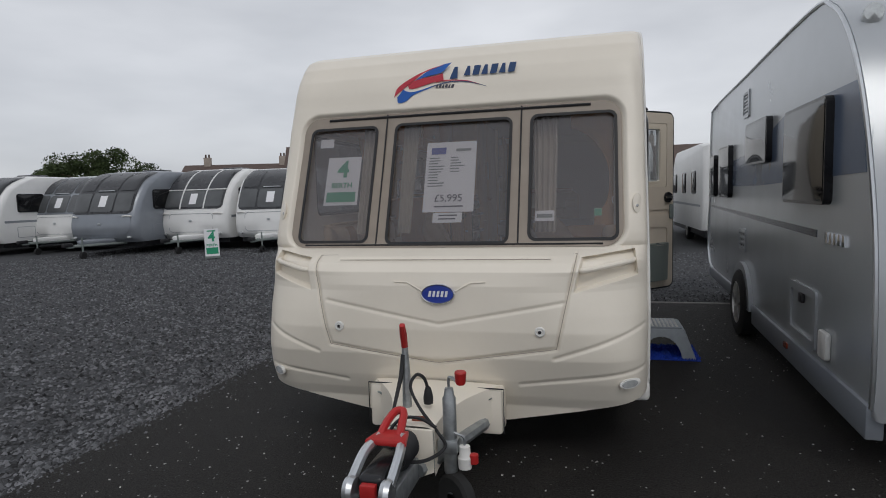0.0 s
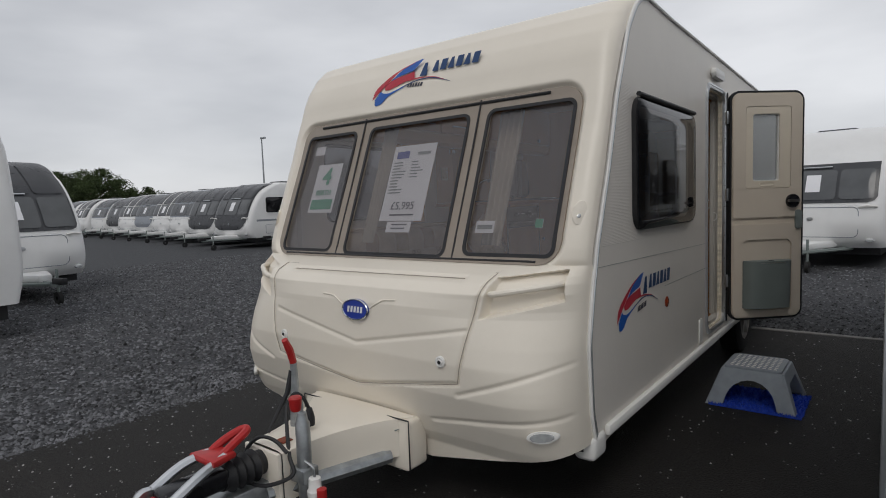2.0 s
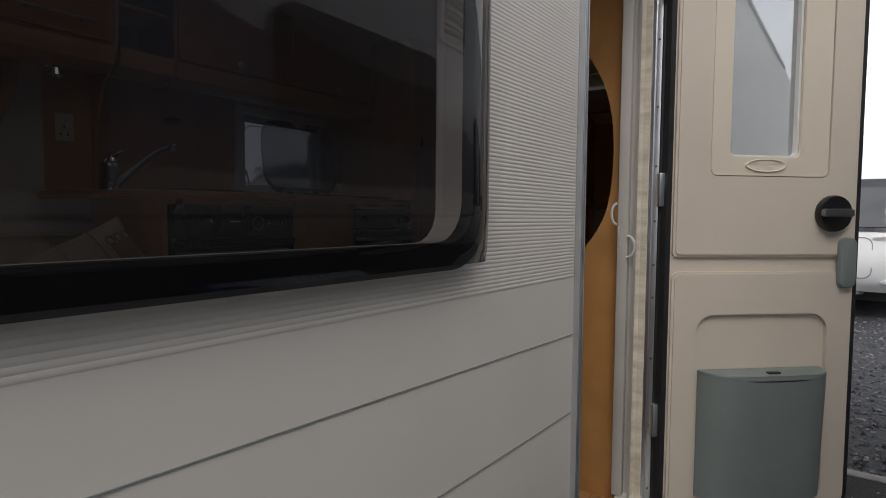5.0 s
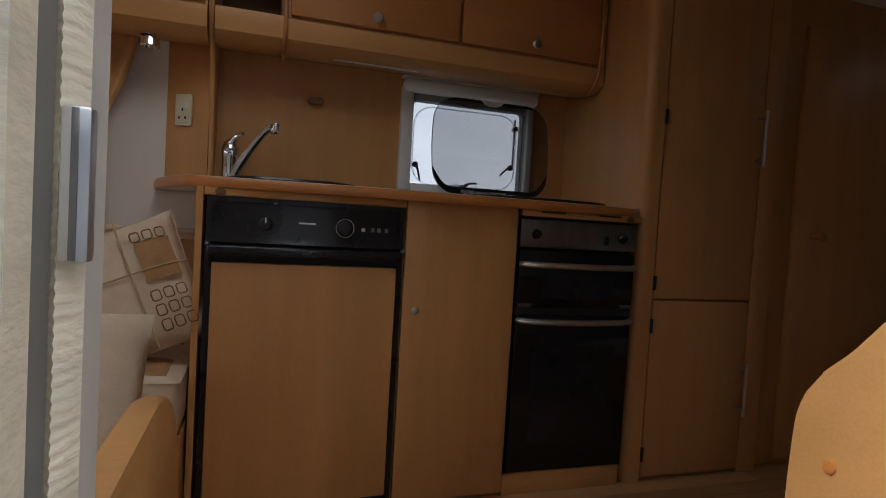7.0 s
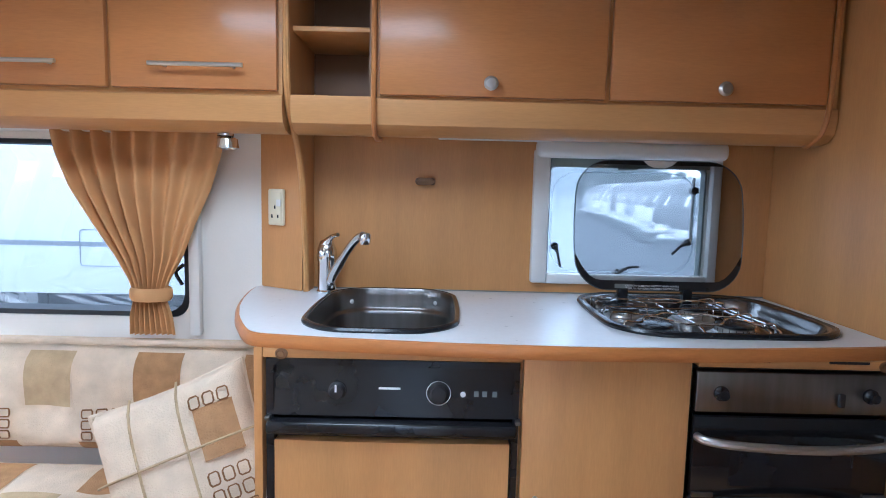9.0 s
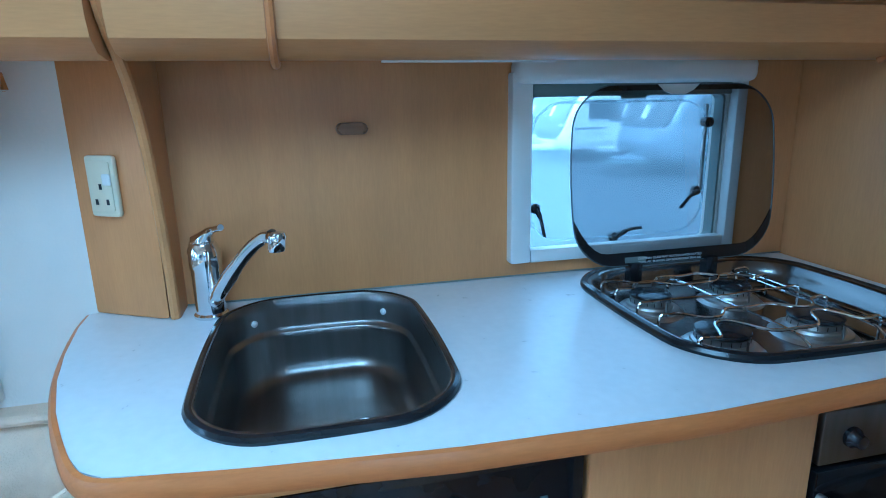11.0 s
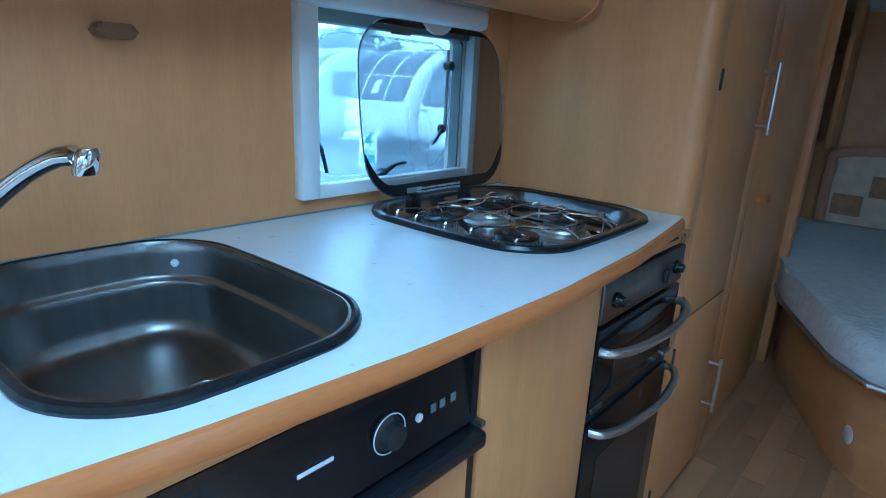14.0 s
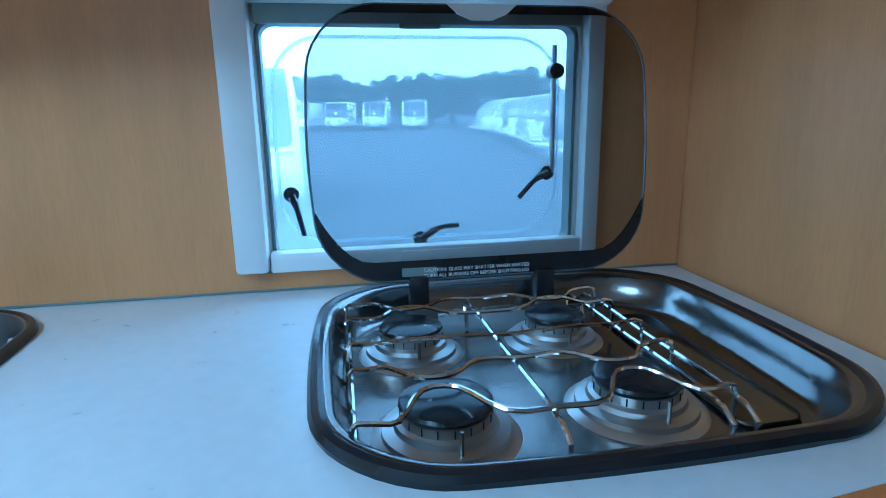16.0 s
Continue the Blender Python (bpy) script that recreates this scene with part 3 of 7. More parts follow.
def side_window(parent, sx, y0, y1, z0, z1, glassmat, label):
    s = 1 if sx > 0 else -1
    pl = lambda u, v, d: (sx + s * d, u, v)
    w = part("side_window", frame_ring(rrect(y0 - .035, y1 + .035, z0 - .035, z1 + .035, .09, 8), rrect(y0 + .003, y1 - .003, z0 + .003, z1 - .003, .06 if y1 - y0 > .6 else .018, 8), pl, .0, .022), M_BLACK, parent, label)

    def bulge(u, v):
        a = min(1, max(0, min(u - y0 + .03, y1 + .03 - u) / .09))
        b = min(1, max(0, min(v - z0 + .03, z1 + .03 - v) / .09))
        return (sx + s * (.022 + .03 * math.sqrt(max(0, 1 - (1 - a) ** 2)) * math.sqrt(max(0, 1 - (1 - b) ** 2))), u, v)
    part("pane", grid(40, 30, lambda a, b: bulge(y0 - .028 + (y1 - y0 + .056) * a, z0 - .028 + (z1 - z0 + .056) * b)), glassmat, w, "glossy smoked acrylic", 60, shadow=False)
    part("hinge_strip", tube([(sx + s * .03, y0 - .02, z1 + .04), (sx + s * .03, y1 + .02, z1 + .04)], .012, 8), M_BLACK, w)
    return w


def logo(parent, place, k, dark):
    """The swoosh and the model name; place(u, v) lays them on a surface, k is the scale."""
    def swoosh(name, top, low, mat):
        bm = bmesh.new()
        n = 18
        P = [v for v in smooth_path([(u, v, 0) for u, v in top], 6)]
        Q = [v for v in smooth_path([(u, v, 0) for u, v in low], 6)]
        A = [bm.verts.new(place(p.x * k, -p.y * k)) for p in P]
        B = [bm.verts.new(place(p.x * k, -p.y * k)) for p in Q]
        for i in range(min(len(A), len(B)) - 1):
            bm.faces.new((A[i], A[i + 1], B[i + 1], B[i]))
        part(name, bm, mat, parent)
    swoosh("swoosh", [(-99, 22), (-94, 6), (-75, -8), (-40, -24), (1, -34)], [(-99, 22), (-88, 12), (-70, -2), (-45, -19), (-16, -30)], M_LRED)
    swoosh("swoosh", [(-62, -5), (-42, -20), (-22, -29), (-6, -33), (2, -34)], [(-62, -5), (-44, -11), (-28, -14), (-14, -17), (-6, -25)], M_LBLUE)
    swoosh("swoosh", [(-74, 2), (-62, -6), (-42, -10), (-26, -12), (-12, -15)], [(-72, 8), (-60, 8), (-42, 3), (-24, -1), (-10, -2)], M_LRED)
    swoosh("swoosh", [(-24, -1), (-10, -3), (10, -2), (32, 1), (52, 8)], [(-24, 0), (-10, -1), (10, -.4), (32, 2.2), (52, 8.6)], M_LRED)
    swoosh("swoosh", [(-82, 8), (-77, 12), (-64, 14), (-48, 11), (-30, 6)], [(-93, 22), (-90, 32), (-76, 30), (-64, 20), (-30, 8)], M_LBLUE)
    swoosh("swoosh", [(-32, 6.5), (-10, 1.5), (12, 0), (36, 3), (65, 13)], [(-32, 8.5), (-10, 3.4), (12, 1.6), (36, 4.6), (65, 13.6)], M_LNAVY)


SLOGO = (.805, .905, .00354)


def front_fittings():
    for name, line in (("locker_gap", [(-.60, 1.096)] + LOCKER + [(.64, 1.101)]), ("locker_lip", [(-.56, 1.075), (.60, 1.078)])):
        part(name, tube([(u, front_base(u, v) - .0005, v) for u, v in path_dense(line, .03)], .0018, 5), M_TAUPE, caravan, "dark gap round the gas locker lid")

    # oval badge with its wings
    bd = part("badge", prism([(.033 + .088 * math.cos(a), .912 + .050 * math.sin(a)) for a in np.linspace(0, 2 * math.pi, 32, endpoint=False)], lambda u, v, d: (u, front_base(u, v) - d, v), .002, .014, .004), M_BADGE, caravan, "oval blue maker's badge")
    part("badge_rim", tube([(.033 + .086 * math.cos(a), front_base(.033, .912 + .048 * math.sin(a)) - .014, .912 + .048 * math.sin(a)) for a in np.linspace(0, 2 * math.pi, 32, endpoint=False)], .004, 6, closed=True), M_CHROME, bd)
    bm = bmesh.new()
    for i in range(5):
        u = .033 - .052 + i * .022
        own = prism([(u, .898), (u + .013, .898), (u + .019, .928), (u + .006, .928)], lambda a, b, d: (a, front_base(.033, .912) - d, b), .014, .0155)
        merge(bm, own)
    part("badge_mark", bm, M_PAPER, bd)
    for s in (-1, 1):
        pts = [(.033 + s * .245, .972), (.033 + s * .17, .968), (.033 + s * .125, .945), (.033 + s * .09, .925)]
        part("wing_line", tube([(u, front_y(u, v) - .002, v) for u, v in pts], .004, 6), M_CREAM, caravan)
    for x in (-.525, .552):
        lk = part("locker_lock", lathe([(.026, 0), (.026, .006), (.020, .010), (.018, .006), (.012, .006), (.010, .012), (0, .012)], 20, None, lambda a, b, c: (x + a, front_base(x, .73) - .001 - c, .73 + b)), M_FRAMEW, caravan)
        part("key_hole", lathe([(.009, .0125), (0, .0135)], 12, None, lambda a, b, c: (x + a, front_base(x, .73) - .001 - c, .73 + b)), M_BLACK, lk)
    # marker lamps
    for s in (-1, 1):
        x, z = s * 1.035, 1.35
        ml = part("marker_lamp", prism([(x + .024 * math.cos(a), z + .052 * math.sin(a)) for a in np.linspace(0, 2 * math.pi, 24, endpoint=False)], lambda u, v, d: (u, front_y(x, z) + .35 * (v - z) + s * .8 * (u - x) - d, v), -.012, .006, .004), M_CREAM, caravan, "oval cream marker lamp")
        part("lens", prism([(x + .007 * math.cos(a), z - .014 + .008 * math.sin(a)) for a in np.linspace(0, 2 * math.pi, 16, endpoint=False)], lambda u, v, d: (u, front_y(x, z) + .35 * (v - z) + s * .8 * (u - x) - d, v), .004, .010, .003), M_LENS, ml)
    for s, x, z in ((-1, -.955, .44), (1, .985, .46)):
        lm = part("front_lamp", prism([(x + .052 * math.cos(a), z + .026 * math.sin(a)) for a in np.linspace(0, 2 * math.pi, 24, endpoint=False)], lambda u, v, d: (u, front_y(x, z) + s * .75 * (u - x) - d, v), -.012, .010, .004), M_FRAMEW, caravan)
        part("lens", prism([(x + .040 * math.cos(a), z + .018 * math.sin(a)) for a in np.linspace(0, 2 * math.pi, 24, endpoint=False)], lambda u, v, d: (u, front_y(x, z) + s * .75 * (u - x) - d, v), .008, .015, .004), M_LENS, lm, "clear lamp lens")
    # grab handles in their scoops
    for s in (-1, 1):
        pts = []
        for a in (.742, .772, .87, .980, 1.012):
            x = s * a
            z = 1.040 + .16 * (a - .87)
            pts.append((x, front_base(x, z) - (-.040 if a in (.742, 1.012) else -.010), z))
        part("grab_handle", tube(smooth_path(pts, 5), .0145, 10), M_CREAM, caravan, "moulded cream grab handle")
    logo_root = part("model_name", box(.0, .001, .5, .501, 2.1, 2.101), M_LNAVY, caravan)
    logo(logo_root, lambda u, v: (u - .025, front_base(u, 2.10 + v) - .0375, 2.10 + v), .0035, True)
    sl = math.atan2(.05, .164)
    name_marks("initial_block", 1, 0.0756, 0.0651, Matrix.Translation((.010, front_base(0, 2.150) - .037, 2.150)) @ pose(0, 0, 0, 90 - 17, 0, 0), M_LNAVY, logo_root)
    name_marks("name_block", 6, 0.0605, 0.3175, Matrix.Translation((.222, front_base(0.2, 2.157) - .037, 2.157)) @ pose(0, 0, 0, 90 - 17, 0, 0), M_LNAVY, logo_root)
    name_marks("series_block", 6, 0.0230, 0.1152, Matrix.Translation((-.05, front_base(0, 2.072) - .037, 2.072)) @ pose(0, 0, 0, 90 - 18, 4, 0), M_TEXT, logo_root)
    side_root = part("model_name", box(SX + .001, SX + .0015, .70, .701, .85, .851), M_LNAVY, caravan)
    logo(side_root, lambda u, v: (SX + .0025, SLOGO[0] + u, SLOGO[1] + v * 1.03), SLOGO[2], True)
    name_marks("initial_block", 1, 0.0850, 0.0732, Matrix.Translation((SX + .0025, SLOGO[0] + .035, SLOGO[1] + .055)) @ pose(0, 0, 0, 90, 0, 90), M_LNAVY, side_root)
    name_marks("name_block", 6, 0.0684, 0.3591, Matrix.Translation((SX + .0025, SLOGO[0] + .262, SLOGO[1] + .066)) @ pose(0, 0, 0, 90, 0, 90), M_LNAVY, side_root)
    name_marks("series_block", 6, 0.0259, 0.1296, Matrix.Translation((SX + .0025, SLOGO[0] - .02, SLOGO[1] - .045)) @ pose(0, 0, 0, 90, -6, 90), M_TEXT, side_root)
    am = part("side_reflector", lathe([(.030, 0), (.030, .004), (.024, .007), (.012, .006), (.008, .010), (0, .011)], 20, None, lambda a, b, c: (SX + c, 1.19 + a, .818 + b)), M_AMBER, caravan, "round amber side reflector")
    part("service_flap", prism(rrect(1.86, 1.935, .43, .59, .012, 4), YZ, SX, SX + .008, .003), M_FRAMEW, caravan)
    part("awning_lamp", prism(rrect(2.15, 2.42, 2.185, 2.245, .028, 5), YZ, SX, SX + .035, .012), M_FRAMEW, caravan, "off-white awning lamp above the door")
    part("roof_vent", prism(rrect(.55, 1.0, 1.2, 1.6, .05, 5), XY, 2.35, 2.44, .03), M_FRAMEW, caravan)
    part("roof_vent", prism(rrect(-.35, .35, 1.6, 2.3, .08, 5), XY, 2.36, 2.42, .03), M_FRAMEW, caravan)
    part("flue_cap", lathe([(.03, 0), (.03, .06), (.06, .07), (.06, .09), (0, .1)], 16, None, lambda a, b, c: (.85 + a, 3.1 + b, 2.32 + c)), M_FRAMEW, caravan)


def papers():
    def paper(name, x0, x1, z0, z1, label, tilt=0.0):
        ob = thing(name, label, "notice")
        part("paper", grid(6, 8, lambda a, b: (x0 + (x1 - x0) * a + tilt * b, front_base(x0, z0 + (z1 - z0) * b) + .012, z0 + (z1 - z0) * b)), M_PAPER, ob)
        return ob

    def bar(ob, name, x0, x1, z0, z1, mat):
        part(name, grid(1, 1, lambda a, b: (x0 + (x1 - x0) * a, front_base(x0, z0 + (z1 - z0) * b) + .0095, z0 + (z1 - z0) * b)), mat, ob)
    slope = lambda z: math.degrees(math.atan2(.187, .467))
    s = paper("price_sheet", -.15, .152, 1.322, 1.732, "white printed price sheet taped inside window")
    bar(s, "letterhead", -.12, -.03, 1.66, 1.70, M_BADGE)
    bar(s, "letterhead", .03, .12, 1.675, 1.69, M_BIN)
    r = random.Random(4)
    for i in range(11):
        z = 1.635 - i * .0165
        bar(s, "text_line", -.13, -.13 + r.uniform(.05, .10), z, z + .006, M_BIN)
        if i < 6:
            bar(s, "text_line", .0, r.uniform(.04, .10), z, z + .006, M_BIN)
    lettering("price", "£5,995", .062, Matrix.Translation((.0, front_base(0, 1.40) + .008, 1.40)) @ pose(0, 0, 0, 90 - 22, 0, 0), M_TEXT, s, .0004)
    bar(s, "text_line", -.08, .09, 1.35, 1.358, M_TEXT)
    s2 = paper("finance_slip", -.085, .087, 1.262, 1.318, "small white printed slip below the price sheet")
    bar(s2, "text_line", -.05, .06, 1.30, 1.307, M_TEXT)
    bar(s2, "text_line", -.05, .05, 1.28, 1.287, M_TEXT)
    b = paper("berth_notice", -.79, -.57, 1.375, 1.67, "white notice with green 4 berth print", .0)
    lettering("berth_number", "4", .15, Matrix.Translation((-.68, front_base(-.68, 1.59) + .008, 1.59)) @ pose(0, 0, 0, 68, 0, 0), M_GREEN, b, .0004, 0, .004)
    lettering("berth_word", "BERTH", .046, Matrix.Translation((-.68, front_base(-.68, 1.495) + .008, 1.495)) @ pose(0, 0, 0, 68, 0, 0), M_GREEN, b, .0004, 0, .0008)
    bar(b, "green_band", -.775, -.585, 1.395, 1.455, M_GREEN)
    w = paper("sticker", .50, .605, 1.262, 1.318, "white paper sticker on window")
    bar(w, "text_line", .51, .595, 1.28, 1.30, M_BIN)
    g = paper("sticker", .815, .855, 1.285, 1.325, "small green sticker on window")
    bar(g, "green_patch", .816, .854, 1.286, 1.324, M_GREEN)
    n = paper("sticker", -.86, -.77, 1.735, 1.79, "pale sticker inside the front window")


def front_curtains():
    for x0, x1, ph in ((.475, .615, .3), (-.335, -.235, 1.1), (-.60, -.475, 2.0)):
        cu = thing("curtain", "beige curtain hanging behind the front window", "curtain")

        def cf(a, b):
            z = 1.86 - .66 * b
            return (x0 + (x1 - x0) * (.15 * b + a * (1 - .2 * b)), front_base(x0, z) + .085 + .014 * math.sin(a * 2 * math.pi * 4 + ph), z)
        part("cloth", grid(40, 10, cf), M_LINING, cu, "", 80)


def door_unit():
    y0, y1, z0, z1 = DOOR
    ym = (y0 + y1) / 2
    fr = part("door_frame", frame_ring(rrect(y0 - .024, y1 + .02, z0 - .03, z1 + .035, .09, 8), rrect(y0, y1, z0, z1, .07, 8), YZ, SX - .001, SX + .008), M_ALU, caravan, "aluminium door surround")
    for k, (a, d) in enumerate(((-.022, .013), (-.011, .011), (-.003, .013))):
        part("frame_ridge", frame_ring(rrect(y0 + a - .002, y1 - a + .0, z0 + a - .002, z1 - a + .002, .085, 8), rrect(y0 + a + .001, y1 - a - .003, z0 + a + .001, z1 - a - .001, .083, 8), YZ, SX + .0075, SX + d), M_ALU, fr)
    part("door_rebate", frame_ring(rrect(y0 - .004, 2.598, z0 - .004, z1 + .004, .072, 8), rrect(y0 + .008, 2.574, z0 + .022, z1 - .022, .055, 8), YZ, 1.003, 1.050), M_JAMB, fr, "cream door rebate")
    part("door_seal", frame_ring(rrect(y0 - .002, y1 + .002, z0 - .002, z1 + .002, .068, 8), rrect(y0 + .006, y1 - .002, z0 + .008, z1 - .008, .06, 8), YZ, 1.062, 1.078), M_SEAL, fr, "stained foam door seal")

    # ribbed foam bead beside the seal
    n = 440

    def bead(ya, yb):
        def fn(a, b):
            z = z0 + .05 + (z1 - z0 - .12) * b
            q = .0006 * math.sin(b * n * 2 * math.pi)
            return (1.050 + (.010 + q) * math.sin(math.pi * a), ya + (yb - ya) * a, z)
        return fn
    part("foam_bead", grid(4, n * 4, bead(y0 + .0065, y0 + .0145)), M_SEAL, fr, "ribbed cream foam bead", 80)
    part("foam_bead", grid(4, n * 4, bead(y1 - .004, y1 + .004)), M_SEAL, fr, "ribbed cream foam bead", 80)
    st = part("striker", box(1.056, 1.062, y0 + .011, y0 + .0178, 1.2965, 1.3345, .001), M_ALU, fr, "metal door striker plate")
    part("striker_groove", box(1.0615, 1.0626, y0 + .0135, y0 + .0152, 1.297, 1.334, .0003), M_STEEL, st)
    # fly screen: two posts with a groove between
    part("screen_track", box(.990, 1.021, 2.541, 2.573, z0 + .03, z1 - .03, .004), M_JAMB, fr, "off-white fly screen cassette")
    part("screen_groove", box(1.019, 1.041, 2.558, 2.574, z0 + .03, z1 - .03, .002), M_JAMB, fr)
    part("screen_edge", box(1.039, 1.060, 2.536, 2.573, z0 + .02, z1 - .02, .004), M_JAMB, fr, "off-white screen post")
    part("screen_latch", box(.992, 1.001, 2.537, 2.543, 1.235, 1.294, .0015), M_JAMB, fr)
    for cx_, sx, zz in ((.990, -.62, 1.330), (1.021, .95, 1.238)):
        part("screen_handle", tube([(cx_ + sx * .024 * math.sin(a), 2.540 - .006 * math.sin(a), zz + .030 * math.cos(a)) for a in np.linspace(0, math.pi, 16)], .0036, 8), M_FRAMEW, fr, "white curved screen handle")
    # hinge-side channel with its screws and the black rubber
    part("hinge_channel", box(1.079, 1.1075, y1 - .002, y1 + .012, z0 - .01, z1 + .02, .003), M_ALU, fr, "aluminium hinge channel")
    part("hinge_rib", box(1.088, 1.091, y1 - .006, y1 - .001, z0 - .01, z1 + .02, .001), M_ALU, fr)
    for zz in (.56, .74, .93, 1.10, 1.19, 1.31, 1.46, 1.62, 1.80, 1.98):
        part("screw", lathe([(.0035, 0), (.003, .0018), (0, .0022)], 10, None, lambda a, b, c: (1.099 + a, y1 - .002 - c, zz + b)), M_STEEL, fr)
    part("hinge_rubber", box(1.1085, 1.118, y1 - .012, y1 + .006, z0 - .01, z1 + .015, .002), M_BLACK, fr, "black rubber hinge strip")
    # the leaf, swung open
    ang = math.degrees(math.atan2(2.896 - 2.506, 1.514 - 1.114))
    m = pose(1.124, 2.516, 0, 0, 0, ang)
    W, L0, L1 = .565, .475, 2.125
    hole = rrect(.165, .378, 1.482, 1.968, .02, 5)
    LP = lambda u, v, d: (u, d, v)
    leaf = part("door_leaf", holed(rrect(0, W, L0, L1, .07, 8), [hole], LP, -.014, .022), M_SIDE, caravan, "open caravan door with cream inner panel")
    leaf.matrix_basis = m
    part("edge_seal", frame_ring(rrect(-.004, W + .004, L0 - .004, L1 + .004, .075, 8), rrect(.010, W - .010, L0 + .010, L1 - .010, .062, 8), LP, -.024, .006), M_BLACK, leaf, "black rubber door seal")
    part("panel_back", holed(rrect(.010, W - .010, L0 + .010, L1 - .010, .06, 8), [hole], LP, -.022, -.0145), M_DOORIN, leaf)

    def moulded(name, outer, holes, label=""):
        """A raised panel with a rounded shoulder."""
        p = holed(outer, holes, LP, -.030, -.0225)
        part(name, p, M_DOORIN, leaf, label)
        inner = [(.5 * (outer[0][0] + outer[len(outer) // 2][0]), .5 * (min(q[1] for q in outer) + max(q[1] for q in outer)))]
        cu, cv = inner[0]
        soft = [(cu + (u - cu) * .975, cv + (v - cv) * .985) for u, v in outer]
        part(name + "_shoulder", holed(soft, holes, LP, -.034, -.0305), M_DOORIN, leaf)
    moulded("upper_panel", rrect(.014, W - .014, 1.216, L1 - .014, [.055, .055, .012, .012], 6), [rrect(.112, .462, 1.432, 2.018, .02, 5)], "beige moulded upper panel")
    moulded("lower_panel", rrect(.014, W - .014, L0 + .014, 1.176, [.02, .02, .055, .055], 6), [rrect(.085, .475, .545, 1.06, [.05, .05, .02, .02], 6)], "beige moulded lower panel")
    part("window_frame", holed(rrect(.115, .459, 1.435, 2.015, .018, 5), [rrect(.168, .375, 1.485, 1.965, .018, 5)], LP, -.031, -.0225), M_DOORT, leaf, "cream inner window frame")
    part("finger_pull", lathe([(.062, 0), (.058, .004), (.050, .0015), (0, .0015)], 28, None, lambda a, b, c: (.272 + a, -.031 - c, 1.462 + b * .28)), M_DOORT, leaf)
    part("window_pane", prism(rrect(.160, .383, 1.477, 1.973, .02, 5), LP, -.006, -.001), M_GDOOR, leaf, "clear door window pane", shadow=False)
    part("window_bead", frame_ring(rrect(.167, .376, 1.484, 1.966, .018, 5), rrect(.174, .369, 1.491, 1.959, .015, 5), LP, -.020, -.006), M_FRAMEW, leaf)

    def binf(a, b):
        u = .098 + .364 * a
        return (u, -.026 - (.085 - .02 * (1 - b)) * math.sqrt(max(0, 1 - (2 * a - 1) ** 4)), .56 + .345 * b - .012 * (1 - (2 * a - 1) ** 2) * b)
    part("waste_bin", grid(16, 8, binf), M_BIN, leaf, "grey plastic door bin")
    part("bin_lid", prism([(.098 + .364 * a, -.026 - .085 * math.sqrt(max(0, 1 - (2 * a - 1) ** 4))) for a in np.linspace(0, 1, 17)], XY, .897, .910, .003), M_BIN, leaf)
    part("bin_catch", box(.262, .296, -.092, -.078, .909, .914, .001), M_BLACK, leaf)
    lk = part("lock", prism([(.470 + .050 * math.cos(a), 1.335 + .050 * math.sin(a)) for a in np.linspace(0, 2 * math.pi, 24, endpoint=False)], LP, -.058, -.03, .008), M_BLKGLOSS, leaf, "black door lock")
    part("latch", box(.42, .51, -.075, -.056, 1.326, 1.348, .006), M_STEEL, lk)
    part("lock_cover", prism(rrect(.495, .545, 1.13, 1.27, .02, 4), LP, -.05, -.03, .006), M_BIN, leaf)
    for zz in (.72, 1.35, 1.9):
        part("hinge", box(-.018, .010, -.010, .014, zz, zz + .09, .004), M_ALU, leaf)


